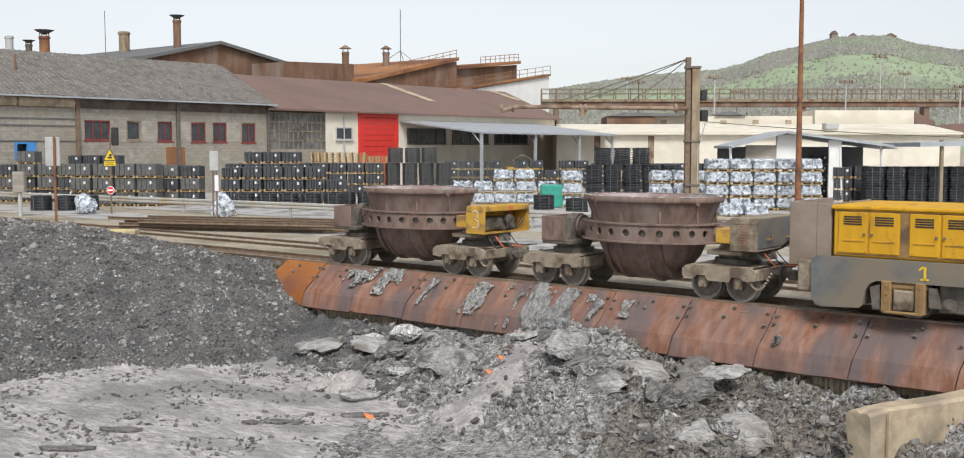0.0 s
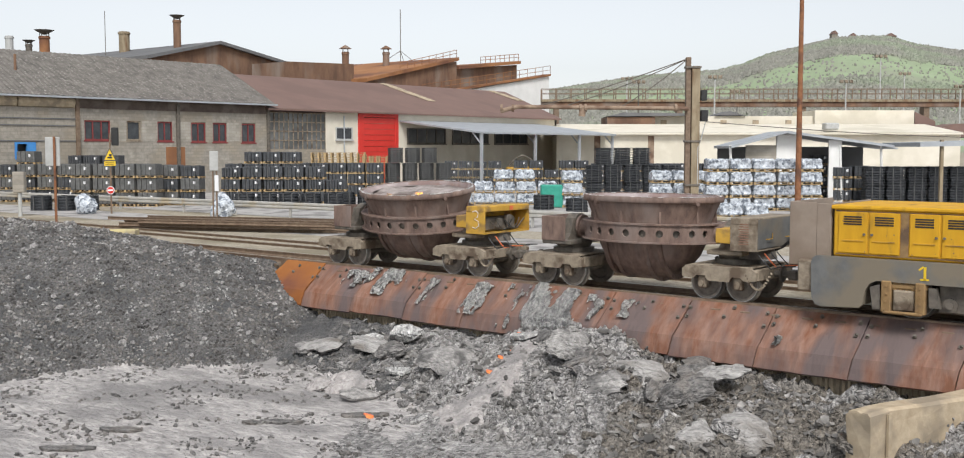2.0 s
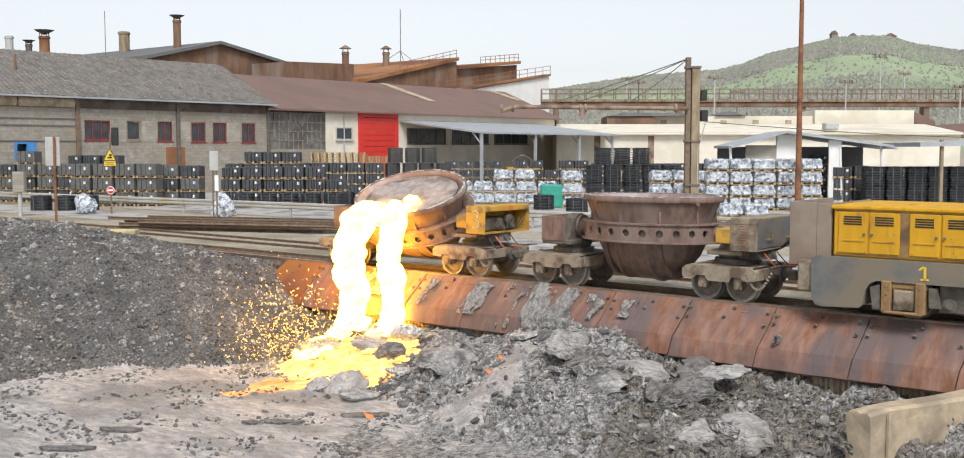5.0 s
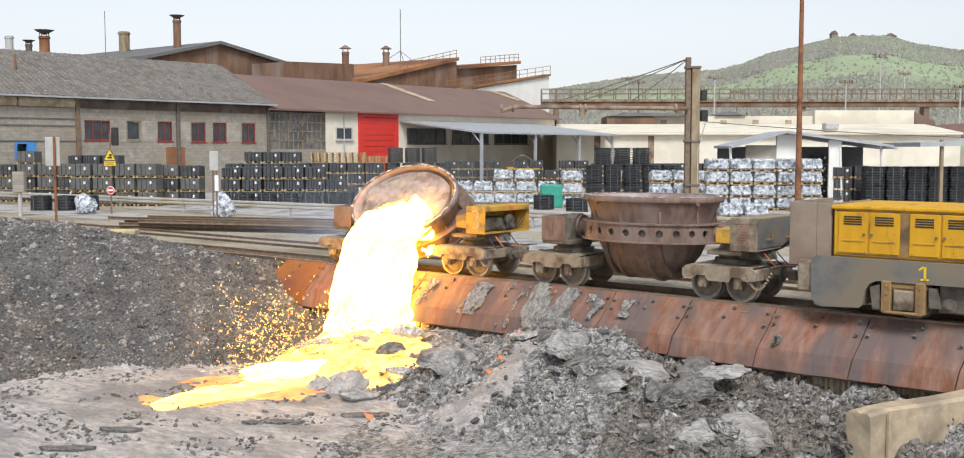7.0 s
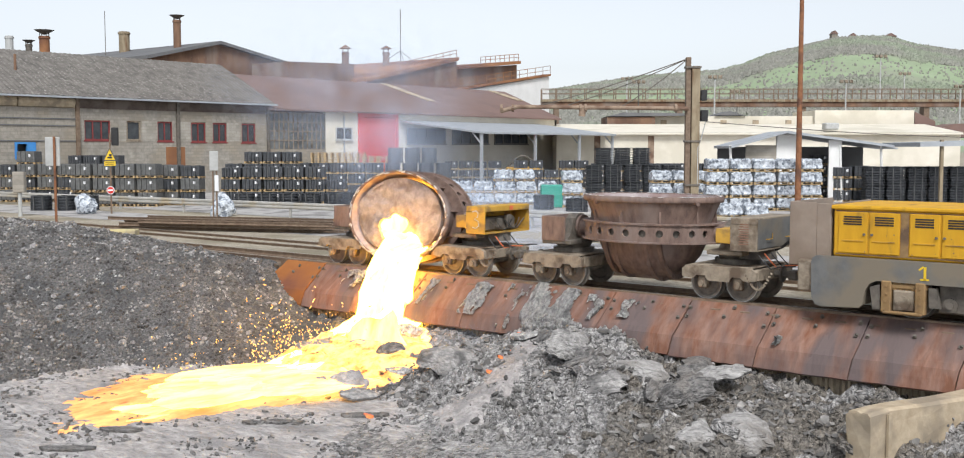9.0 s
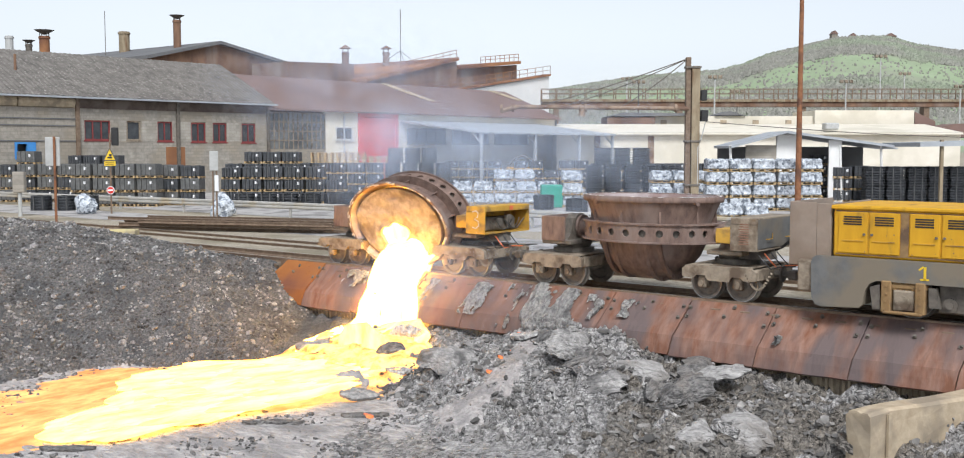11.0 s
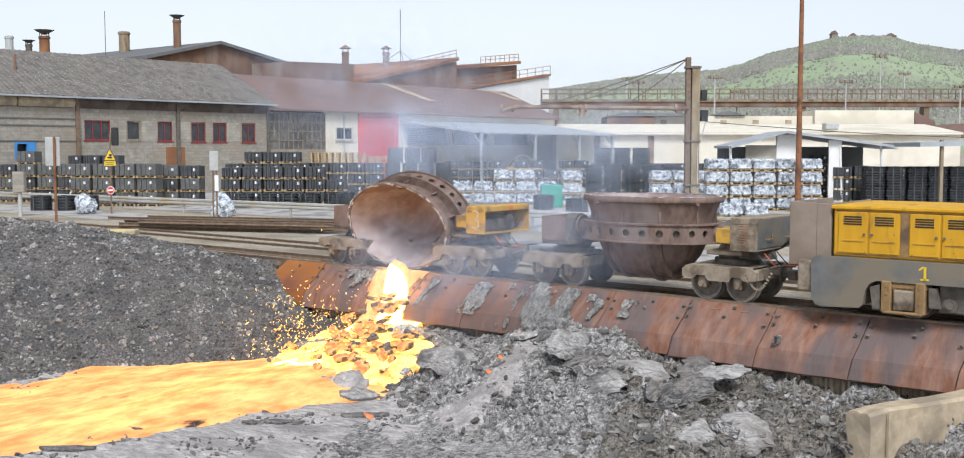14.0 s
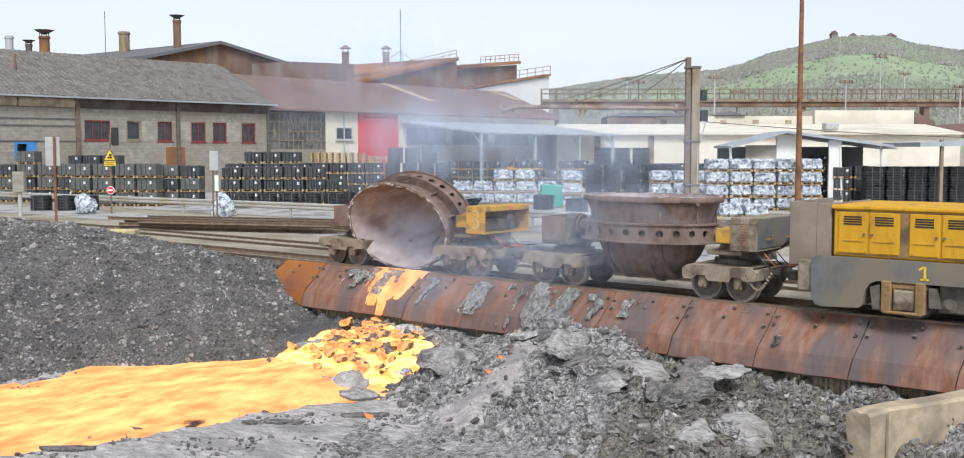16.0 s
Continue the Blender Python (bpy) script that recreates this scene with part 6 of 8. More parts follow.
    box(bm, 0.03, 0.2, -0.1, -0.04, 1.4, 2.1, 0.02)
    part("small_board", bm, M_label, t)
    # scrap rails on the ground
    for k in range(21):
        t = thing("scrap_rail", pose(-16.0 + 0.5 * (k % 5) - 0.3 * (k // 7), 5.6 + 0.3 * (k % 7) + 0.1 * (k // 7), GROUND + 0.14 + 0.145 * (k // 7), 0, 0, 24 + 1.6 * (k % 3) - 2 * (k // 7)), "old rusty rail lying on the gravel", "rail", "scrap rails")
        bm = B()
        rail_bar(bm, -5.2 + 0.3 * (k % 3), 4.6 - 0.4 * (k % 4), 0)
        part("bar", bm, M_rail, t)
    t = thing("yellow_block", pose(-16.4, 1.5, GROUND, 0, 0, 35), "pale yellow painted concrete kerb block", "concrete block")
    bm = B()
    box(bm, -0.75, 0.75, -0.25, 0.25, 0, 0.3, 0.04)
    part("block", bm, M_paleyel, t)


def dist_along(x, y):
    return -(x - 19.1) * math.sin(radians(38.9)) + (y + 21.06) * math.cos(radians(38.9))


# ---- rubble in the pit ----
def flake(bm, sx, sy, sz, seed, worn=True):
    """A broken plate of slag: an uneven polygon with a worn edge."""
    r = random.Random(seed)
    n = r.randint(5, 8)
    pts = []
    for i in range(n):
        a = 2 * math.pi * (i + r.uniform(-0.3, 0.3)) / n
        q = r.uniform(0.75, 1.1)
        pts.append((math.cos(a) * q, math.sin(a) * q))
    g = prism(bm, pts, -1.0, 1.0, "z")
    e = list({e for v in g for e in v.link_edges})
    res = bmesh.ops.bevel(bm, geom=e, offset=0.16, segments=1, affect="EDGES", profile=0.6, clamp_overlap=True) if worn else {"verts": g}
    vs = [v for v in bm.verts if v in set(res["verts"]) or v.is_valid and v in set(g)]
    for v in set(vs):
        v.co.x += 0.1 * noise.noise(v.co * 2 + Vector((seed, 0, 0)))
        v.co.z += 0.5 * noise.noise(Vector((v.co.x * 1.3, v.co.y * 1.3, seed))) + 0.5 * (v.co.x * v.co.x)
    bmesh.ops.transform(bm, matrix=Matrix.Diagonal((sx, sy, sz, 1)), verts=list(set(vs)))


def build_rubble():
    t = thing("concrete_wall", pose(13.15, -4.25, 0, 0, 0, -22), "broken yellowish concrete retaining wall end", "wall")
    bm = B()
    prism(bm, [(-0.22, -2.6), (0.26, -2.6), (0.26, -1.02), (0.2, -0.97), (-0.16, -0.99), (-0.22, -1.06)], 0.0, 4.5, "y")
    bmesh.ops.subdivide_edges(bm, edges=bm.edges[:], cuts=9, use_grid_fill=True)
    for v in bm.verts:
        n = noise.noise(v.co * 2.3)
        v.co += Vector((0.02 * noise.noise(v.co * 5), 0.03 * n, 0.05 * n if v.co.z > -1.2 else 0))
        if v.co.y < 0.35 and v.co.z > -1.1:
            v.co.z -= 0.1 * abs(noise.noise(v.co * 6))
    part("wall_body", bm, M_conc, t)
    bm = B()
    box(bm, 0.28, 0.33, 0.34, 0.42, -2.4, -1.02)
    part("rib", bm, M_conc, t)

    def slab(x, y, z, sx, sy, sz, rx, ry, rz, label, material=M_slab, seed=0):
        ob = thing("slag_slab", pose(x, y, z, rx, ry, rz), label, "slag slab", "slag slabs")
        bm = B()
        if sz < 0.2:
            flake(bm, sx, sy, sz * 0.55, int(seed))
        else:
            rock(bm, Matrix.Diagonal((sx, sy, sz, 1)), seed, 1.0, 0.3, 3)
            for v in bm.verts:
                v.co.z += 0.12 * sx * (1 - (v.co.x / sx) ** 2 * 0.8) * (1 if sz < 0.3 else 0)
        part("crust", bm, material, ob)
    def shell(x, y, lift, sx, sy, rise, rx, ry, rz, label, material, seed):
        """A domed plate of crust with a broken outline."""
        bank, heap = shapes(x, y)
        ob = thing("slag_slab", pose(x, y, max(bank, heap, FLOOR) + lift + 0.12, rx, ry, rz), label, "slag slab", "slag slabs")
        bm = B()
        n, m = 40, 9
        rows = []
        for j in range(1, m + 1):
            row = []
            for i in range(n):
                a = 2 * math.pi * i / n
                c, d = math.cos(a), math.sin(a)
                e = 1 + 0.3 * noise.fractal(Vector((c * 1.2, d * 1.2, seed)), 1, 2, 4) + 0.12 * noise.cell(Vector((c * 2.2, d * 2.2, seed)))
                q = j / m
                row.append(bm.verts.new((sx * c * q * e, sy * d * q * e, rise * (1 - q * q) + 0.035 * noise.fractal(Vector((c * q * 5 * sx, d * q * 2 * sy, seed)), 1, 2, 4))))
            rows.append(row)
        mid = bm.verts.new((0, 0, rise))
        for i in range(n):
            bm.faces.new((mid, rows[0][i], rows[0][(i + 1) % n]))
        for a, b in zip(rows, rows[1:]):
            for i in range(n):
                bm.faces.new((a[i], b[i], b[(i + 1) % n], a[(i + 1) % n]))
        bmesh.ops.recalc_face_normals(bm, faces=bm.faces[:])
        bmesh.ops.solidify(bm, geom=bm.faces[:], thickness=0.07)
        part("crust", bm, material, ob)
    shell(3.95, -3.5, 0.08, 0.68, 0.5, 0.26, 24, 6, 20, "smooth dark-grey domed slag slab", M_slab, 3)
    shell(2.35, -5.0, 0.04, 0.5, 0.4, 0.1, 34, -6, 30, "pale cracked plate of slag crust", M_ash, 5)
    shell(1.75, -5.25, 0.02, 0.32, 0.26, 0.06, 30, -8, 10, "pale cracked plate of slag crust", M_ash, 8)
    shell(3.1, -5.35, 0.03, 0.4, 0.24, 0.05, 16, 4, 50, "flat grey plate of slag crust", M_slab, 12)
    shell(11.4, -4.6, -0.14, 0.5, 0.42, 0.22, 36, 4, 30, "pale pitted dome of slag crust", M_paleslab, 15)
    shell(10.75, -5.15, -0.16, 0.42, 0.34, 0.18, 36, -6, 20, "pale pitted dome of slag crust", M_paleslab, 19)
    shell(8.5, -3.0, 0.06, 0.55, 0.26, 0.12, 38, 8, 15, "pale streaked slab of slag crust", M_paleslab, 22)
    shell(8.3, -4.0, 0.03, 0.45, 0.3, 0.1, 30, -10, 35, "grey streaked slab of slag crust", M_slab, 25)
    shell(9.9, -2.7, 0.16, 0.6, 0.26, 0.1, 26, -16, 8, "tilted pale slab with a rusty underside", M_paleslab, 28)
    shell(9.5, -2.5, 0.12, 0.5, 0.4, 0.14, 30, 10, 40, "dark wrinkled slab of slag crust", M_darkrock, 31)
    shell(10.0, -4.0, 0.16, 0.55, 0.34, 0.2, 40, -22, 30, "dark layered slab of slag crust", M_darkrock, 34)
    shell(6.9, -3.1, 0.1, 0.42, 0.34, 0.1, 55, 18, 30, "dark upturned slab of slag crust", M_slab, 37)
    shell(7.6, -3.6, 0.08, 0.36, 0.3, 0.1, 48, -16, 60, "dark upturned slab of slag crust", M_darkrock, 40)
    shell(1.2, -3.0, 0.05, 0.6, 0.3, 0.12, 24, 6, 10, "wrinkled grey slab of slag crust", M_paleslab, 43)
    shell(-0.2, -3.3, 0.05, 0.5, 0.3, 0.1, 22, -6, 30, "wrinkled grey slab of slag crust", M_paleslab, 46)
    S = "pale curved slab of cold slag crust"
    D = "dark angular lump of cold slag"
    slab(2.9, -3.9, -1.75, 0.3, 0.2, 0.07, 10, 0, 30, S, M_splash, 4)
    slab(5.0, -2.15, -0.98, 0.45, 0.2, 0.09, 10, -10, -10, S, M_splash, 7)
    slab(6.7, -2.6, -0.85, 0.4, 0.3, 0.12, 40, -10, 10, D, M_slab, 14)
    slab(1.0, -2.9, -1.45, 0.4, 0.3, 0.12, 20, 0, 0, S, M_splash, 15)
    slab(-0.6, -3.4, -1.7, 0.35, 0.28, 0.12, 15, 0, 20, S, M_slab, 16)
    slab(2.0, -3.2, -1.55, 0.36, 0.26, 0.2, 10, 0, 50, D, M_darkrock, 17)
    slab(1.6, -2.2, -1.3, 0.4, 0.25, 0.2, 10, 0, 20, S, M_splash, 18)
    rnd = random.Random(5)
    for k in range(170):
        x, y = rnd.uniform(-0.5, 15), rnd.uniform(-8.5, -1.9)
        bank, heap = shapes(x, y)
        if heap < max(bank, FLOOR):
            continue
        s = 0.1 + 0.3 * rnd.random() ** 1.8
        slab(x, y, pit_height(x, y) + 0.02, s, s * rnd.uniform(0.5, 0.9), s * rnd.uniform(0.2, 0.55), rnd.uniform(-10, 45), rnd.uniform(-25, 25), rnd.uniform(0, 180), D if k % 3 else S, (M_darkrock, M_brown, M_rub, M_brown)[k % 4] if x > 8 else (M_darkrock, M_rub, M_slab, M_rub)[k % 4], 20 + k)
    # loose stones: gravel on the bank, chips on floor and heap
    def scatter(name, count, gen, material, label, seed, angular=False):
        protos = []
        for q in range(8):
            b = B()
            if angular:
                flake(b, 1.0, 0.75, 0.55, q * 7 + seed, False)
                bmesh.ops.triangulate(b, faces=b.faces[:])
                g = []
            else:
                g = bmesh.ops.create_icosphere(b, subdivisions=1, radius=1.0)["verts"]
            for v in g:
                v.co *= 1 + 0.5 * noise.noise(v.co * 1.3 + Vector((q * 3.0 + seed, 0, 0)))
                v.co += (noise.cell_vector(v.co * 1.2 + Vector((q, q, 0))) - Vector((0.5, 0.5, 0.5))) * 0.35
            b.verts.index_update()
            protos.append((np.array([v.co[:] for v in b.verts]), np.array([[v.index for v in f.verts] for f in b.faces])))
            b.free()
        r = np.random.RandomState(seed)
        V, Fc, off = [], [], 0
        for k in range(count):
            p = gen(r)
            if p is None:
                continue
            x, y, s, flat = p
            pv, pf = protos[k % 8]
            a = r.uniform(0, 6.283)
            c, sn = math.cos(a), math.sin(a)
            q = pv * (s, s * r.uniform(0.6, 1.0), s * flat)
            if angular:
                b_, e_ = r.uniform(-0.8, 0.8), r.uniform(-0.4, 1.2)
                q = np.stack([q[:, 0] * math.cos(b_) + q[:, 2] * math.sin(b_), q[:, 1], q[:, 2] * math.cos(b_) - q[:, 0] * math.sin(b_)], 1)
                q = np.stack([q[:, 0], q[:, 1] * math.cos(e_) - q[:, 2] * math.sin(e_), q[:, 1] * math.sin(e_) + q[:, 2] * math.cos(e_)], 1)
            q = np.stack([q[:, 0] * c - q[:, 1] * sn, q[:, 0] * sn + q[:, 1] * c, q[:, 2]], 1) + (x, y, pit_height(x, y) + s * flat * 0.3)
            V.append(q)
            Fc.append(pf + off)
            off += len(pv)
        me = bpy.data.meshes.new(name)
        me.from_pydata(np.concatenate(V).tolist(), [], np.concatenate(Fc).tolist())
        me.materials.append(material)
        tagged(new(name, me), label, "stones", kind="stuff")

    def on_bank(r):
        x, y = r.uniform(-15, 0), r.uniform(-13, -0.9)
        bank, heap = shapes(x, y)
        if bank < max(heap, FLOOR + 0.02):
            return None
        return x, y, 0.014 + 0.04 * r.rand() ** 3, 0.7

    def on_bank_big(r):
        p = on_bank(r)
        return p and (p[0], p[1], 0.035 + 0.08 * r.rand() ** 3, 0.7)

    def on_heap(r):
        x, y = r.uniform(-1, 17), r.uniform(-10, -1.7)
        bank, heap = shapes(x, y)
        if heap < max(bank, FLOOR - 0.05):
            return None
        if ash(x, y) > 0.2 and r.rand() < 0.9:
            return None
        return x, y, 0.012 + 0.11 * r.rand() ** 6, 0.4

    def on_floor(r):
        x, y = r.uniform(-4, 10), r.uniform(-14, -4)
        bank, heap = shapes(x, y)
        if max(bank, heap) > FLOOR:
            return None
        if noise.noise(Vector((x * 0.9, y * 0.9, 4))) < -0.08 + 0.3 * r.rand():
            return None
        return x, y, 0.01 + 0.07 * r.rand() ** 4, 0.45
    scatter("gravel", 56000, on_bank, M_gravel, "loose dark slag gravel on the bank", 1)
    scatter("stones", 2600, on_bank_big, M_rub, "scattered pale stones on the bank", 2)
    scatter("rubble_chips", 22000, on_heap, M_chip, "broken slag chips and lumps on the heap", 3, True)
    scatter("floor_chips", 13000, on_floor, M_darkrock, "dark chips scattered on the pit floor", 4, True)
    # long cracked crust ridges on the floor
    for x, y, a, L in ((1.5, -9.9, 35, 0.5), (1.9, -11.2, 40, 0.6), (3.0, -8.0, 45, 0.25), (3.4, -7.6, 40, 0.5), (4.2, -6.3, 40, 0.5)):
        slab(x, y, FLOOR + 0.03, L, 0.12, 0.06, 8, 0, a, D, M_darkrock, 200 + x)
    # embers glowing in cracks of the older rubble, and a rusty scrap on the bank
    hot = glow("ember", (1.0, 0.16, 0.03), (1.0, 0.3, 0.06), 0.7, 1.1, 4.0)
    for x, y, s in EMBERS:
        t = thing("ember", pose(x, y, pit_height(x, y) + 0.035, 10, 5, 40 * s), "glowing orange crack in the older slag", "ember", "embers")
        bm = B()
        flake(bm, s, s * 0.4, 0.03, int(s * 100))
        part("hot_crust", bm, hot, t)
    x, y = -7.2, -1.9
    t = thing("rusty_scrap", pose(x, y, pit_height(x, y) + 0.05, 0, 12, 50), "bent rusty scrap plate lying on the bank", "scrap")
    bm = B()
    flake(bm, 0.32, 0.1, 0.04, 5)
    part("scrap_plate", bm, M_rust, t)
    # cold splashes frozen on the plates
    for px, w, h0, h1, sd in ((-1.1, 0.62, 0.1, 0.5, 1), (-0.15, 0.75, 0.0, 0.62, 2), (1.4, 0.22, 0.12, 0.75, 3), (3.0, 0.42, 0.1, 0.85, 4), (4.75, 1.0, 0.0, 1.2, 5), (5.45, 0.75, 0.05, 1.2, 8), (6.35, 0.14, 0.2, 0.6, 6), (7.1, 0.24, 0.15, 0.5, 7), (10.6, 0.12, 0.5, 0.7, 9)):
        t = thing("slag_splash", pose(0, 0, 0), "ragged grey splash of cold slag stuck on the plate", "slag splash", "slag splashes")
        bm = B()
        n, m = 54, 54
        prof = [(0, -0.79, 0.0), (0.6, -1.44, -0.6), (0.75, -1.52, -0.7), (1.2, -1.64, -1.12)]
        grid = {}
        for i in range(n + 1):
            for j in range(m + 1):
                u, v = i / n * 2 - 1, j / m
                s = h0 + (h1 - h0) * v
                yy = lerp_table(s, [(p[0], p[1]) for p in prof])
                zc = lerp_table(s, [(p[0], p[2]) for p in prof])
                f = 0.8 * fbm(u * 1.8 * w ** 0.3 + sd * 7, v * 1.0, 1.3, 5, sd) + 0.75 * (1 - abs(u)) - 0.1 - 0.45 * v * (0.3 + abs(u))
                if v < 0.05:
                    f -= 0.3
                thick = 0.05 * max(0, min(1, f * 3)) + 0.03 * fbm(u * 5, v * 8, 1, 3, sd)
                if f > 0.03:
                    grid[i, j] = bm.verts.new((px + u * w - 0.1 * v, yy - 0.02 - max(0.0, thick), zc + 0.02 + max(0.0, thick) * 0.6))
        for i in range(n):
            for j in range(m):
                q = [grid.get(k) for k in ((i, j), (i, j + 1), (i + 1, j + 1), (i + 1, j))]
                if all(q):
                    bm.faces.new(q)
        bmesh.ops.solidify(bm, geom=bm.faces[:], thickness=0.02)
        part("crust", bm, M_splash, t)


EMBERS = ((4.77, -1.95, 0.09), (4.97, -2.6, 0.12), (5.38, -3.8, 0.1), (5.12, -3.1, 0.08), (4.35, -6.3, 0.14))
M_gravel = mat("gravel_stone", (0.07, 0.065, 0.06), (0.205, 0.19, 0.174), 1.3, 0.85, c=(0.33, 0.325, 0.31), big=2.0, bump=0.0, detail=2, cut=(0.58, 0.66), island=0.55)
M_chip = mat("slag_chip", (0.085, 0.08, 0.074), (0.22, 0.208, 0.193), 1.2, 0.8, c=(0.34, 0.325, 0.305), big=1.6, bump=0.3, detail=6, cut=(0.54, 0.66), island=0.5)
build_stock()
build_guardrail()
build_posts()
build_rubble()


# ---- molten slag ----
G_stream = glow("molten_stream", (1.0, 0.4, 0.032), (1.0, 0.5, 0.05), 17.0, 25.0, 1.6, 0.38, 0.6, stretch=(1, 0.35, 1))
G_pool = glow("molten_pool", (1.0, 0.31, 0.075), (1.0, 0.5, 0.16), 1.1, 1.55, 2.4, 0.36, 0.64, crust=(1.9, 0.69, 0.76), stretch=(1.0, 0.5, 1))
G_flow = glow("running_melt", (1.0, 0.4, 0.045), (1.0, 0.48, 0.085), 4.4, 7.5, 1.8, 0.36, 0.6, stretch=(1.0, 0.4, 1))
G_heap = glow("hot_heap", (1.0, 0.36, 0.06), (1.0, 0.62, 0.16), 1.5, 2.6, 3.4, 0.38, 0.6, crust=(3.2, 0.6, 0.7))
G_chunk = glow("hot_chunk", (0.9, 0.25, 0.04), (1.0, 0.5, 0.12), 0.8, 1.8, 3.0, 0.42, 0.6, crust=(2.6, 0.52, 0.62))
G_spark = glow("spark", (1.0, 0.42, 0.06), (1.0, 0.6, 0.15), 1.6, 2.4, 3.0)
M_crust = mat("slag_crust", (0.24, 0.205, 0.188), (0.4, 0.352, 0.33), 5, 0.85, c=(0.17, 0.135, 0.12), big=0.3, bump=1.0, detail=12)


def gob_mesh(w, length, thick, seed, ragged=0.16, material=None):
    """A torn sheet of melt: a flat lens with uneven edges, its length along y."""
    bm = B()
    g = bmesh.ops.create_icosphere(bm, subdivisions=3, radius=1.0)["verts"]
    for v in g:
        p = v.co.copy()
        e = 1 + ragged * noise.fractal(Vector((p.x * 1.6 + seed, p.y * 1.2, seed)), 1, 2, 3)
        sx = math.copysign(abs(p.x) ** 0.7, p.x)
        v.co = Vector((sx * w / 2 * e, p.y * length / 2 * (1 + 0.3 * noise.noise(Vector((p.x * 3 + seed, 0, 0)))), p.z * thick / 2 + 0.05 * noise.noise(p * 2 + Vector((seed, 0, 0)))))
    me = bpy.data.meshes.new("melt")
    bm.to_mesh(me)
    bm.free()
    me.materials.append(material or G_stream)
    me.shade_smooth()
    return me


def smoke(name, rx, rz, dens):
    """A veil that thins out from its middle, in uneven wisps."""
    m = bpy.data.materials.new(name)
    m.use_nodes = True
    n, l = m.node_tree.nodes, m.node_tree.links
    p = n["Principled BSDF"]
    tc = n.new("ShaderNodeTexCoord")
    mp = n.new("ShaderNodeMapping")
    mp.inputs["Scale"].default_value = (1 / rx, 0.0, 1 / rz)
    l.new(tc.outputs["Object"], mp.inputs[0])
    ln = n.new("ShaderNodeVectorMath")
    ln.operation = "LENGTH"
    l.new(mp.outputs[0], ln.inputs[0])
    fall = n.new("ShaderNodeMapRange")
    fall.interpolation_type = "SMOOTHSTEP"
    fall.inputs["From Min"].default_value, fall.inputs["From Max"].default_value = 0.95, 0.05
    l.new(ln.outputs["Value"], fall.inputs["Value"])
    t = n.new("ShaderNodeTexNoise")
    t.inputs["Scale"].default_value, t.inputs["Detail"].default_value = 0.7, 5.0
    l.new(tc.outputs["Object"], t.inputs["Vector"])
    r = n.new("ShaderNodeMapRange")
    r.inputs["From Min"].default_value, r.inputs["From Max"].default_value, r.inputs["To Max"].default_value = 0.3, 0.7, dens * 1.4
    l.new(t.outputs["Fac"], r.inputs["Value"])
    x = n.new("ShaderNodeMath")
    x.operation = "MULTIPLY"
    l.new(fall.outputs[0], x.inputs[0])
    l.new(r.outputs[0], x.inputs[1])
    l.new(x.outputs[0], p.inputs["Alpha"])
    p.inputs["Base Color"].default_value = (0.55, 0.64, 0.82, 1)
    p.inputs["Roughness"].default_value = 1.0
    return m


LEVEL = [(0, -0.45), (3.2, -0.45), (4.2, 0.0), (5.2, 0.04), (6.3, 0.075), (7, 0.1), (8.2, 0.15), (9, 0.18), (10.2, 0.225), (11.3, 0.27), (13, 0.295), (16, 0.3)]


def axis_x(y):
    return lerp_table(y, [(-13, 0.0), (-11, 0.5), (-8, 0.5), (-6, 0.9), (-4, 1.2)])


def edges(y):
    """How far the melt spreads to either side in the end."""
    return (lerp_table(y, [(-16, -4.0), (-12.5, -3.6), (-9.9, -3.3), (-7.1, -4.0), (-5.5, -3.1), (-3.3, -1.9)]),
            lerp_table(y, [(-15, 0.5), (-12, 1.2), (-10.7, 1.8), (-9.2, 2.1), (-7.5, 2.35), (-6, 2.7), (-5.2, 3.2), (-4.4, 3.1), (-3.5, 2.4)]))


def arrival(x, y):
    """When the melt reaches a place of the floor."""
    t = lerp_table(y, [(-15, 12.0), (-12.5, 11.0), (-10.8, 9.8), (-9.2, 8.5), (-7.9, 6.8), (-6, 5.3), (-4.5, 4.4), (-3.5, 3.7)])
    lo, hi = edges(y)
    c = axis_x(y)
    u = (x - c) / (hi - c) if x > c else (c - x) / (c - lo)
    u = max(0.0, u + 0.16 * fbm(x, y, 1.1, 4, 4.0))
    return t + max(0.4, 11.8 - t) * u ** (1.9 if x > c else 1.45)


def pool_top(x, y):
    t = arrival(x, y)
    return -lerp_table(t, LEVEL) - 0.12 * max(0.0, t - 11.8) + 0.015


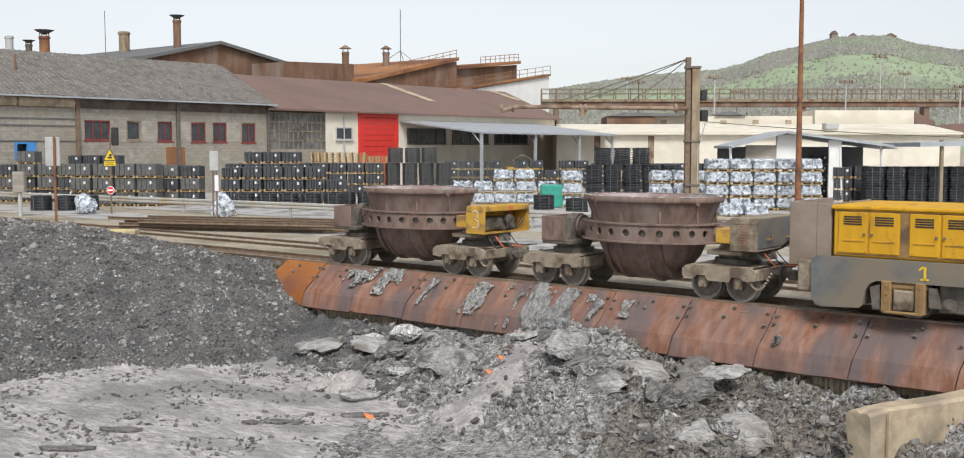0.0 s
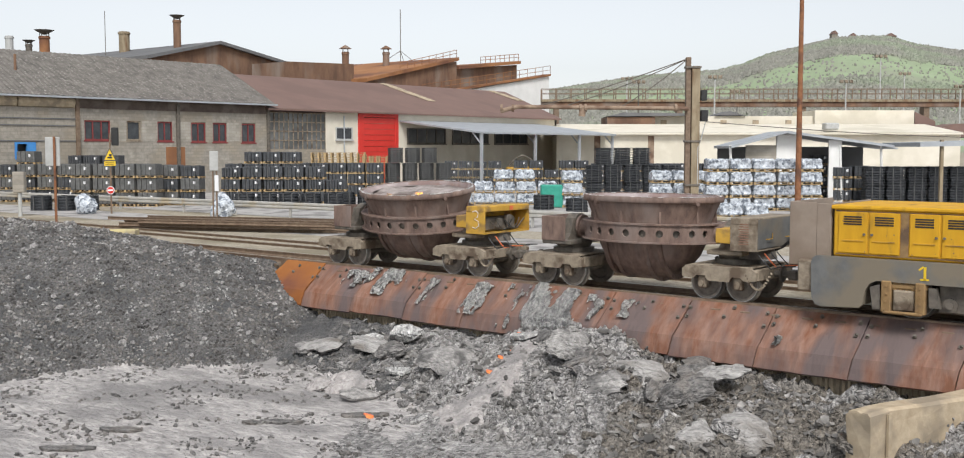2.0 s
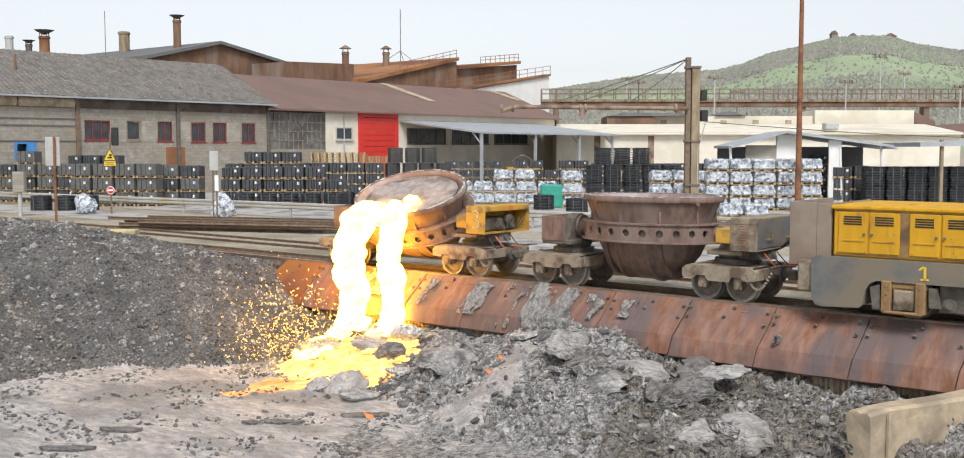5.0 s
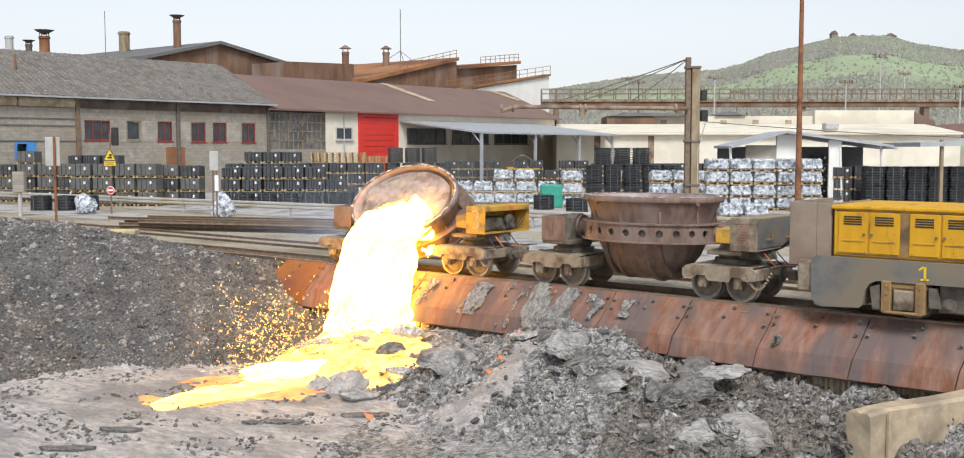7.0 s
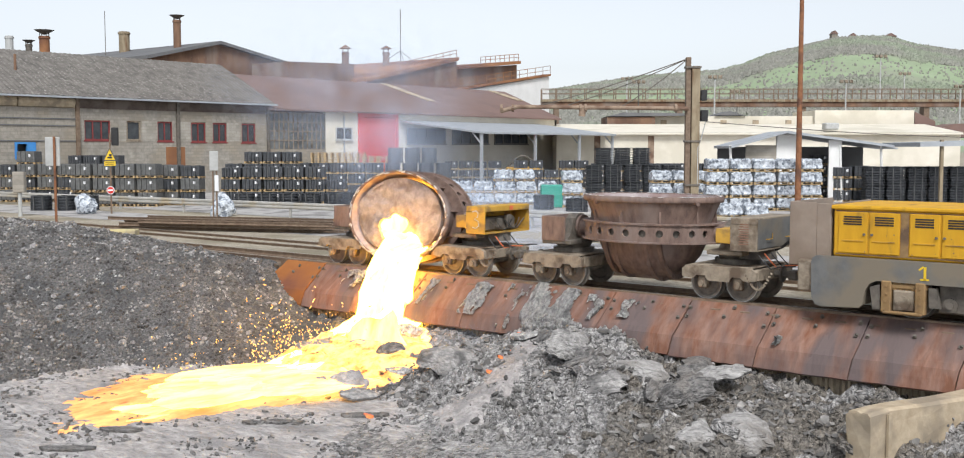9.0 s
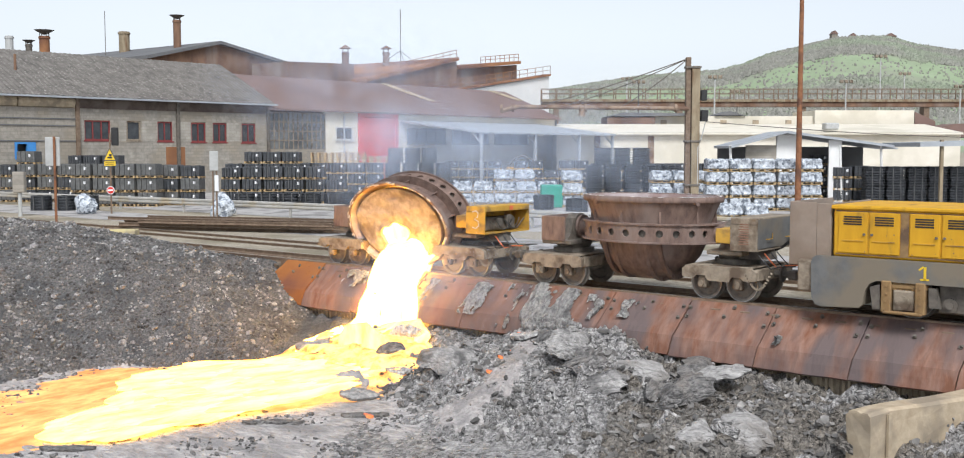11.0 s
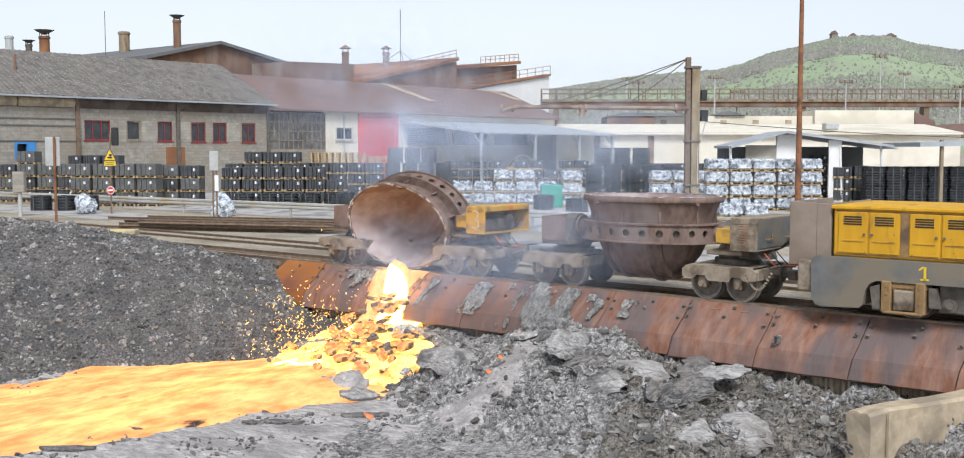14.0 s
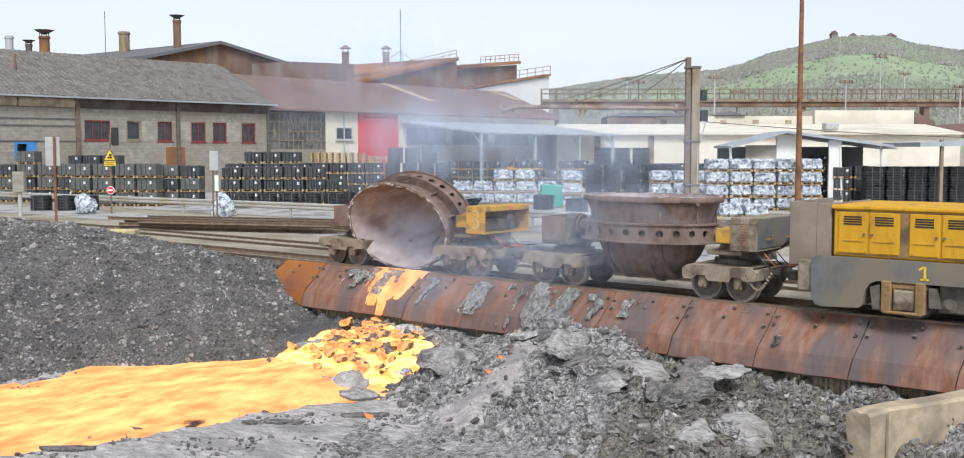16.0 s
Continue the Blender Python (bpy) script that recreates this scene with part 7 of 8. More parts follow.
def build_melt():
    made = {}
    # gobs: release time, place along the lip, width
    rnd = random.Random(8)
    plan = []
    t = 2.46
    while t < 12.75:
        if t < 3.45:
            plan.append((t, -0.6 + 0.1 * rnd.random(), min(1.05, 0.2 + 1.1 * (t - 2.5))))
            t += 0.06
        elif t < 4.4:
            plan.append((t, -0.5 + rnd.uniform(-0.08, 0.08), 0.95))
            if t > 3.5:
                plan.append((t + 0.04, 0.72 + rnd.uniform(-0.05, 0.05), 0.72))
            t += 0.07
        elif t < 5.6:
            plan.append((t, -0.6 + rnd.uniform(-0.1, 0.1), 1.1))
            plan.append((t + 0.05, 0.45 + rnd.uniform(-0.1, 0.1), 0.9))
            t += 0.09
        elif t < 8.2:
            plan.append((t, -0.42 + rnd.uniform(-0.06, 0.06), 1.05))
            plan.append((t + 0.04, 0.25 + rnd.uniform(-0.06, 0.06), 1.0))
            plan.append((t + 0.08, 0.92 + rnd.uniform(-0.06, 0.06), 0.8))
            t += 0.125
        else:
            plan.append((t, -0.2 + rnd.uniform(-0.06, 0.06), 0.85))
            plan.append((t + 0.05, 0.5 + rnd.uniform(-0.06, 0.06), 0.8))
            plan.append((t + 0.08, 0.15 + rnd.uniform(-0.1, 0.1), 0.7, (-0.9 if t < 10 else -0.4) + rnd.uniform(-0.3, 0.3)))
            plan.append((t + 0.02, 0.5 + rnd.uniform(-0.1, 0.1), 0.5, (0.6 if t < 10 else 0.2) + rnd.uniform(-0.2, 0.2)))
            t += 0.125
    meshes = {}
    out = []
    # the last of the melt, cooler, behind the plug
    for k in range(10):
        plan.append((12.82 + 0.07 * k, rnd.uniform(-0.35, 0.55), 0.75))
    for k, (t, x, w, *drift) in enumerate(plan):
        key = (round(w * 5) / 5, k % 4, t < 5.6, t > 12.8)
        if key not in meshes:
            meshes[key] = gob_mesh(max(0.26, w), 0.95 if t < 5.6 or t > 12.8 else 1.6, 0.2 if w > 0.5 else 0.14, key[0] * 7 + key[1] * 3.3, 0.3, G_pool if t > 12.8 else G_stream)
        ob = new("molten_gob", meshes[key])
        tagged(ob, "white-hot gob of molten slag pouring from the pot", "molten slag", "gobs of the pour")
        out.append((ob, t, x, drift[0] if drift else 0.0))
    made["gobs"] = out
    # tongues of running melt that slide over the pool
    flows, shared = [], {}
    t = 4.7
    k = 0
    while t < 12.3:
        late = smooth01((t - 5.5) / 4.0)
        key = (k % 5, round(late * 3))
        if key not in shared:
            shared[key] = gob_mesh(1.1 + 1.1 * key[1] / 3, 2.0 + 1.6 * key[1] / 3, 0.09, 3.7 * key[0] + key[1], 0.45, G_flow)
        ob = tagged(new("melt_tongue", shared[key]), "bright yellow tongue of molten slag running over the pool", "molten slag", "tongues of melt")
        flows.append((ob, t, rnd.uniform(-1.0, 1.0), rnd.uniform(0.35, 1.0)))
        t += 0.2 - 0.08 * late
        k += 1
    made["flows"] = flows
    # the pool: a low wedge that rises and spreads over the floor
    bm = B()
    nx, ny = 90, 120
    rows = []
    for j in range(ny + 1):
        y = -16 + 12.8 * j / ny
        row = []
        for i in range(nx + 1):
            x = -6.0 + 10.4 * i / nx
            row.append(bm.verts.new((x, y, max(-0.6, pool_top(x, y) + 0.01 * fbm(x, y, 1.4, 4, 2.0)))))
        rows.append(row)
    for a, b in zip(rows, rows[1:]):
        for i in range(nx):
            bm.faces.new((a[i], a[i + 1], b[i + 1], b[i]))
    bmesh.ops.solidify(bm, geom=bm.faces[:], thickness=0.1)
    made["pool"] = tagged(part("slag_pool", bm, G_pool, smooth=True), "glowing orange pool of molten slag on the pit floor", "molten slag")
    # the hot heap under the pour
    bm = B()
    rows = []
    n = 64
    for j in range(n + 1):
        row = []
        for i in range(n + 1):
            u, v = i / n * 2 - 1, j / n * 2 - 1
            x, y = 0.95 + 2.5 * u, -3.6 + 2.0 * v
            r = math.sqrt(u * u + v * v)
            bank, heap = shapes(x, y)
            h = max(bank, heap, FLOOR) + 0.3 * (1 - r * r) + 0.1 * fbm(x, y, 2.2, 4, 6) + 0.06 * (noise.cell_vector(Vector((x * 4, y * 4, 2))).x - 0.5)
            if r > 0.8:
                h -= (r - 0.8) * 1.6
            row.append(bm.verts.new((x, y, h)))
        rows.append(row)
    for a, b in zip(rows, rows[1:]):
        for i in range(n):
            bm.faces.new((a[i], a[i + 1], b[i + 1], b[i]))
    bmesh.ops.solidify(bm, geom=bm.faces[:], thickness=0.08)
    made["heap"] = tagged(part("hot_slag_mound", bm, G_heap), "glowing cracked heap of fresh slag below the pot", "molten slag")
    # hot sheets left on the plates
    sheets = []
    for x0, w, s1, sd in ((-0.15, 0.62, 0.95, 2), (0.6, 0.55, 0.7, 5), (0.15, 0.4, 1.18, 9)):
        bm = B()
        grid = {}
        n, m = 56, 70
        for i in range(n + 1):
            for j in range(m + 1):
                u, v = i / n * 2 - 1, j / m
                s = s1 * v
                f = 0.75 - abs(u) * (0.6 + 0.5 * v) + 0.4 * fbm(u * 1.6, v * 0.6, 1.6, 4, sd) - 0.6 * v * abs(fbm(u * 3, 0.3, 1.3, 2, sd)) - 0.3 * v * v
                if f > 0.0:
                    yy = lerp_table(s, [(0, -0.79), (0.6, -1.44), (0.75, -1.52), (1.2, -1.64)])
                    zz = lerp_table(s, [(0, 0.0), (0.6, -0.6), (0.75, -0.7), (1.2, -1.12)])
                    grid[i, j] = bm.verts.new((x0 + u * w - 0.12 * v, yy - 0.03 - 0.02 * min(1, f * 2), zz + 0.03 + 0.02 * min(1, f * 2)))
        for i in range(n):
            for j in range(m):
                q = [grid.get(k) for k in ((i, j), (i, j + 1), (i + 1, j + 1), (i + 1, j))]
                if all(q):
                    bm.faces.new(q)
        bmesh.ops.solidify(bm, geom=bm.faces[:], thickness=0.015)
        sheets.append(tagged(part("hot_slag_sheet", bm, G_pool), "orange-hot sheet of slag running down the plate", "molten slag", "hot sheets on the plates"))
    made["sheets"] = sheets
    # the crust plug that fills the pot, with the melt behind its hole
    plug = thing("slag_crust_plug", tipped(0), "rough grey-brown slag crust filling the pot, holed", "slag crust")
    bm = B()
    n, m = 72, 18
    rows = []
    for j in range(m + 1):
        q = j / m
        row = []
        for i in range(n):
            a = 2 * math.pi * i / n
            hole = 0.52 + 0.1 * noise.noise(Vector((math.cos(a) * 1.6, math.sin(a) * 1.6, 3))) + 0.03 * math.sin(5 * a) + 0.07 * math.sin(2 * a + 0.6)
            r0 = hole * 0.62
            r = r0 + (1 - r0) * q
            cx, cy = -0.14 * (1 - q), -0.28 * (1 - q)
            x, y = (cx + r * math.cos(a)) * 1.45, (cy + r * math.sin(a)) * 0.98
            row.append(bm.verts.new((x, y, 0.68 + 0.06 * fbm(x, y, 1.6, 5, 3) - 0.03 * (1 - q))))
        rows.append(row)
    for a, b in zip(rows, rows[1:]):
        for i in range(n):
            bm.faces.new((a[i], b[i], b[(i + 1) % n], a[(i + 1) % n]))
    bmesh.ops.recalc_face_normals(bm, faces=bm.faces[:])
    bmesh.ops.solidify(bm, geom=bm.faces[:], thickness=0.07)
    part("crust", bm, M_crust, plug)
    bm = B()
    lathe(bm, [(0.93, 0.68), (0.985, 0.68), (0.96, 0.56), (0.97, 0.46), (0.9, 0.4), (0.88, 0.35), (0.74, 0.31), (0.7, 0.27), (0.45, 0.25), (0.4, 0.22), (0, 0.2)], 60)
    for v in bm.verts:
        v.co.z += 0.03 * fbm(v.co.x, v.co.y, 2.5, 4, 7)
    bm.transform(Matrix.Diagonal((1.45, 0.98, 1, 1)))
    part("skull", bm, M_crust, plug, "dark ribbed skull of chilled slag", smooth=False)
    bm = B()
    lathe(bm, [(0.0, 0.52), (0.86, 0.52), (0.86, 0.46), (0.0, 0.46)], 48)
    bm.transform(Matrix.Diagonal((1.45, 0.98, 1, 1)))
    part("melt", bm, G_stream, plug, "bright melt behind the hole")
    made["plug"] = plug
    # lid that covers the hole until it washes out
    bm = B()
    flake(bm, 0.6, 0.4, 0.045, 3)
    made["lid"] = tagged(part("crust_slab", bm, M_crust), "loose grey slab of crust riding out of the pot", "slag crust")
    # hot broken pieces that drop out with the plug
    pieces = []
    rnd = random.Random(17)
    for k in range(92):
        bm = B()
        s = rnd.uniform(0.08, 0.27)
        flake(bm, s, s * rnd.uniform(0.5, 0.9), s * rnd.uniform(0.15, 0.3), k + 40)
        x, y = 1.15 + rnd.gauss(0, 0.75), -3.3 + rnd.gauss(0, 0.65)
        x, y = max(-0.6, min(2.8, x)), max(-5.0, min(-2.1, y))
        ob = part("slag_flake", bm, M_darkrock if k % 4 == 0 else G_chunk)
        tagged(ob, "dark flake of chilled slag on the hot heap" if k % 4 == 0 else "red-hot broken flake of slag on the heap", "slag flake", "flakes on the hot heap")
        pieces.append((ob, x, y, rnd.uniform(12.95, 13.75), (rnd.uniform(-30, 40), rnd.uniform(-25, 25), rnd.uniform(0, 180)), rnd.uniform(-0.8, 0.8)))
    made["pieces"] = pieces
    # sparks thrown from the foot of the pour
    sprays = []
    for k in range(42):
        bm = B()
        for q in range(210):
            c = Vector((rnd.gauss(0, 0.65), rnd.gauss(0, 0.65), rnd.gauss(0, 0.42)))
            s = rnd.uniform(0.006, 0.017)
            d = Vector((rnd.gauss(0, 1), rnd.gauss(0, 1), rnd.gauss(0, 1))).normalized()
            g = bmesh.ops.create_icosphere(bm, subdivisions=1, radius=1.0)["verts"]
            bmesh.ops.transform(bm, matrix=Matrix.Translation(c) @ d.to_track_quat("Z", "Y").to_matrix().to_4x4() @ Matrix.Diagonal((s, s, s * rnd.uniform(1, 4), 1)), verts=g)
        ob = tagged(part("spark_spray", bm, G_spark), "spray of flying orange sparks", "sparks", kind="stuff")
        if k < 36:
            calm = 1.0 - 0.45 * smooth01((k - 20) / 10)
            sprays.append((ob, 4.3 + 0.145 * k, rnd.uniform(-4.2, -0.8), rnd.uniform(-2.6, -0.5), rnd.uniform(2.6, 4.8) * calm))
        else:
            # a last burst as the plug breaks up
            sprays.append((ob, 13.5 + 0.11 * (k - 36), rnd.uniform(-2.6, 0.6), rnd.uniform(-1.2, 0.0), rnd.uniform(2.4, 3.6)))
    made["sprays"] = sprays
    # smoke: thin drifting puffs, thickest in their middle
    puffs = []
    for k, (rx, ry, rz, dens) in enumerate(((2.8, 1.2, 2.6, 0.2), (4.4, 1.5, 3.2, 0.22), (5.0, 1.5, 3.8, 0.17), (6.5, 1.5, 3.4, 0.18), (3.2, 1.0, 1.8, 0.12), (1.6, 0.5, 1.2, 0.09), (3.6, 0.5, 1.8, 0.12))):
        bm = B()
        g = bmesh.ops.create_icosphere(bm, subdivisions=3, radius=1.0)["verts"]
        for v in g:
            v.co *= 1 + 0.12 * noise.noise(v.co * 1.5 + Vector((k * 5, 0, 0)))
            v.co = Vector((v.co.x * rx, v.co.y * ry, v.co.z * rz))
        ob = tagged(part("smoke_puff", bm, smoke("smoke_veil", rx, rz, dens), smooth=True), "thin bluish smoke drifting off the pour", "smoke", "puffs of smoke")
        puffs.append(ob)
    made["puffs"] = puffs
    return made


def tilt_at(t):
    return lerp_table(t, TILT)


def in_pot(t, x, y, z, turn=None):
    """The pose of something at a place in the pot's own space."""
    return tipped(tilt_at(t)) @ pose(x, y, z)


def along(p, v):
    """A pose at p whose y axis follows v, its flat side out."""
    v = Vector(v).normalized()
    side = Vector((1, 0, 0))
    up = side.cross(v).normalized()
    side = v.cross(up)
    m = Matrix((side, v, up)).transposed().to_4x4()
    return Matrix.Translation(p) @ m


FRONT = [(3.4, 0.2), (4.2, 1.0), (5.2, 2.2), (6.3, 3.4), (7, 4.1), (8.2, 6.2), (9, 7.4), (10.2, 9.6), (11.3, 11.8), (16, 12.5)]


def flow_rows(t0, side, far):
    """From the foot of the pour out along the pool, then under its surface."""
    def at(y, t, sink=0.0):
        lo, hi = edges(y)
        c = axis_x(y)
        wide = smooth01((t - 6.0) / 5.0) * 0.45
        x = c + side * wide * (hi - c if side > 0 else c - lo)
        bank, heap = shapes(x, y)
        z = max(FLOOR + lerp_table(t, LEVEL) + pool_top(x, y) + 0.015, max(bank, heap, FLOOR) + 0.03 if y > -5.2 else -9.0)
        return Vector((x, y, z - sink))
    y = -3.3
    end = lerp_table(t0 + 1.5, [(4.5, -5.0), (6.5, -7.3), (8, -8.5), (9, -9.9), (10.2, -11.6), (11.5, -13.5)])
    end = max(-3.9 + (end + 3.9) * far, -3.9 - 2.3 * max(0.5, 12.9 - t0))
    start = at(y, t0)
    rows = [(0, pose(start.x, start.y, -4.0)), (t0 - 0.5, pose(start.x, start.y, -4.0))]
    t = t0
    while y > end:
        p, q = at(y, t), at(y - 0.6, t + 0.27)
        rows.append((t, along(p, q - p)))
        y -= 0.6
        t += 0.27
    p = at(y, t)
    last = along(p, (0, -1, -0.02))
    rows += [(t, last), (t + 0.7, Matrix.Translation((0, -0.5, -0.5)) @ last)]
    rows = [w for w in rows if w[0] <= 15.9]
    rows.append((16, rows[-1][1]))
    return rows


def gob_rows(t0, x, k, drift=0.0):
    rows = [(0, in_pot(0, 0, 0, 0.05))]
    for t, a in TILT:
        if 0 < t < t0 - 0.75:
            rows.append((t, in_pot(t, 0, 0, 0.05)))
    rows.append((t0 - 0.7, in_pot(t0 - 0.7, 0, 0, 0.08)))
    a = tilt_at(t0)
    ry = 0.98 if a < 60 else 0.9
    up = 0.62 if a < 30 else 0.6
    rows.append((t0 - 0.3, in_pot(t0 - 0.3, x * 0.5, -0.45, 0.4)))
    lip = tipped(a) @ Vector((x, -1.12, 0.8))
    lip.z += 0.0 if a < 32 else 0.06
    vy = lerp_table(t0, [(2.7, -0.4), (3.4, -0.7), (4.2, -0.8), (6.3, -1.3), (8, -1.3), (9, -1.2), (12, -1.1)]) + 0.85 * x * min(1.0, max(0.0, t0 - 4))
    vz = lerp_table(a, [(10, -0.3), (40, -0.6), (90, -1.4), (105, -1.6)])
    # over the lip, then free fall
    back = tipped(a) @ Vector((x, -0.8, 0.62))
    rows.append((t0 - 0.12, along(back, lip - back)))
    t, p, v = 0.0, lip, Vector((-0.05 * x + drift, vy, vz))
    rows.append((t0, along(p, Vector((v.x, v.y, v.z * (0.2 if a < 32 else 1.0))))))
    land = None
    while t < 1.6:
        t += 0.1
        q = Vector((lip.x + v.x * t, lip.y + vy * t, lip.z + vz * t - 4.9 * t * t))
        vel = Vector((v.x, vy, vz - 9.8 * t))
        if q.y > -1.62:
            plate = lerp_table(-q.y, [(0.7, 0.06), (0.79, 0.04), (1.44, -0.56), (1.62, -1.0)])
            if q.z < plate + 0.05:
                q.z = plate + 0.05
        bank, heap = shapes(q.x, q.y)
        floor = max(bank, heap, FLOOR) + 0.12
        if q.z < floor:
            q.z = floor
            land = q
            rows.append((t0 + t, along(q, Vector((0, -1, -0.5)))))
            break
        rows.append((t0 + t, along(q, vel)))
    tl = t0 + t
    r = random.Random(k)
    reach = lerp_table(tl + 0.6, FRONT) * r.uniform(0.15, 0.75)
    sp = 2.2 if tl > 5 else 1.2
    reach = min(reach, max(0.3, (13.3 - tl) * sp))
    y_end = min(land.y - 0.3, -3.9 - reach)
    steps = max(1, int((land.y - y_end) / 1.2))
    for q in range(1, steps + 1):
        y = land.y + (y_end - land.y) * q / steps
        u = q / steps
        xq = land.x + (lerp_table(y, [(-11, 0.8), (-8, 0.4), (-5, 0.3), (-3, land.x)]) + r.uniform(-0.5, 0.5) - land.x) * u
        bank, heap = shapes(xq, y)
        z = max(bank, heap, FLOOR) + 0.04 - 0.07 * u
        slope = -0.35 if y > -5 else -0.02
        rows.append((tl + (land.y - y) / sp, along(Vector((xq, y, z)), Vector((-0.1, -1, slope)))))
    te = rows[-1][0]
    last = rows[-1][1]
    sink = min(15.9, te + 0.8)
    if sink > te + 0.05:
        rows.append((sink, Matrix.Translation((0, -0.3, -0.55)) @ last))
    rows = [w for w in rows if w[0] <= 15.95]
    rows.append((16, rows[-1][1]))
    return rows


def motions():
    walk(pot_a, [(t, tipped(a)) for t, a in TILT])
    for k, (ob, t0, x, drift) in enumerate(MELT["gobs"]):
        walk(ob, gob_rows(t0, x, k, drift))
    walk(MELT["pool"], [(t, pose(0, 0, FLOOR + h)) for t, h in LEVEL])
    for ob, t0, side, far in MELT["flows"]:
        walk(ob, flow_rows(t0, side, far))
    walk(MELT["heap"], [(t, pose(0, 0, h)) for t, h in [(0, -1.0), (3.1, -1.0), (4.2, -0.35), (5.2, -0.12), (6.3, -0.03), (9, 0.0), (12.5, 0.0), (13.6, 0.04), (16, 0.03)]])
    for k, ob in enumerate(MELT["sheets"]):
        walk(ob, [(0, pose(0, 0.6, -0.5)), (8.5 + k, pose(0, 0.6, -0.5)), (10.5 + k, pose(0, 0, 0)), (16, pose(0, 0, 0))])
    # the plug stays in the pot, then slides out and drops on the heap
    rows = [(t, tipped(a)) for t, a in TILT if t < 12]
    end = tipped(105.4)
    def drop(t, x, y, z, tilt, turn):
        return t, pose(x, y, z, tilt, 0, turn) @ pose(0, 0, -0.55)
    rows += [(12.5, end), drop(12.8, 0.02, -1.3, 0.86, 101, 2), drop(13.0, 0.12, -1.7, 0.46, 98, 4), drop(13.2, 0.2, -2.1, -0.17, 97, 6), drop(13.4, 0.4, -2.6, -0.9, 140, 10), drop(13.6, 1.0, -3.05, -1.5, 166, 10), drop(13.9, 1.0, -3.2, -2.2, 172, 10), drop(16, 1.0, -3.2, -2.3, 172, 10)]
    walk(MELT["plug"], rows)
    # the slab over the hole washes out with the pour
    rows = [(t, in_pot(t, -0.2, -0.28, 0.665)) for t, a in TILT if t < 5.1] + [(5.4, in_pot(5.4, -0.25, -0.32, 0.68)), (5.9, in_pot(5.9, -0.4, -0.9, 0.74))]
    rows += [(6.15, along(Vector((-0.4, -1.75, 1.15)), (0, -1, -1))), (6.3, along(Vector((-0.45, -2.15, 0.75)), (0, -1, -2))), (6.6, along(Vector((-0.45, -2.8, -0.5)), (0, -1, -4))), (6.85, along(Vector((-0.4, -3.3, -1.6)), (0, -1, -2))), (7.4, pose(-0.3, -3.6, -2.4, 0, 0, 20)), (16, pose(-0.3, -3.6, -2.4, 0, 0, 20))]
    walk(MELT["lid"], rows)
    for ob, x, y, t0, turn, sx in MELT["pieces"]:
        rows = [(t, in_pot(t, sx * 0.8, 0, -0.1)) for t, a in TILT if t < 12]
        bank, heap = shapes(x, y)
        z = max(bank, heap, FLOOR) + 0.3 * max(0.0, 1 - ((x - 0.95) / 2.5) ** 2 - ((y + 3.6) / 2.0) ** 2) + 0.16
        lip = Vector((sx, -0.85, 0.12))
        mid = Vector(((sx + x) / 2, -1.75, -0.5))
        rows += [(t0 - 0.5, in_pot(12, sx * 0.8, 0, -0.1)), (t0 - 0.1, in_pot(12, sx, -0.7, 0.5)), (t0, pose(*lip, 60, 0, 0)), (t0 + 0.25, pose(*mid, *(0.5 * v for v in turn))), (t0 + 0.55, pose(x, y, z, *turn)), (16, pose(x, y, z, *turn))]
        walk(ob, rows)
    for ob, t0, vx, vy, vz in MELT["sprays"]:
        src = Vector((0.6, -3.6, -1.9))
        rest = src - Vector((0, -0.4, 1.7))
        rows = [(0, pose(*rest)), (t0 - 0.15, pose(*rest))]
        for q in range(9):
            t = 0.13 * q
            rows.append((t0 + t, pose(src.x + vx * t, src.y + vy * t, src.z + vz * t - 4.9 * t * t, 20 * q, 0, 15 * q)))
        e = rows[-1][1].translation
        low = pose(e.x, e.y, -4.2)
        rows += [(t0 + 1.5, low), (16, low)]
        walk(ob, rows)
    # smoke drifts up and away to the side
    paths = (((-2.0, 2.0, -7), 7.2, (-1.6, 2.0, 1.0), 9.5, (-3.4, 2.0, 3.0)), ((-1.5, 3.0, -7), 8.6, (-1.0, 3.0, 1.5), 11.3, (-2.0, 3.0, 2.7)), ((1.0, 6.0, -8), 9.0, (0.5, 5.0, 2.0), 12.0, (1.2, 5.0, 2.6)), ((-7.0, 6.0, -8), 6.8, (-7.0, 6.0, 2.5), 9.5, (-8.8, 6.0, 5.6)), ((2.1, -2.2, -7), 8.8, (2.1, -2.2, -0.8), 12.0, (2.2, -2.2, -0.1)), ((0.3, -2.0, -7), 11.5, (0.3, -2.0, 0.2), 13.4, (0.3, -2.0, 0.75)), ((5.5, -2.2, -7), 11.0, (5.0, -2.3, 0.4), 13.5, (5.4, -2.2, 1.2)))
    for ob, (a, t1, b, t2, c) in zip(MELT["puffs"], paths):
        turn = 38.9
        c2 = (c[0] + 0.8, c[1] + 0.6, c[2] + 0.3)
        walk(ob, [(0, pose(*a, 0, 0, turn)), (t1 - 0.8, pose(*a, 0, 0, turn)), (t1 + 0.6, pose(*b, 0, 0, turn)), (t2, pose(*c, 0, 0, turn)), (16, pose(*c2, 0, 0, turn))])


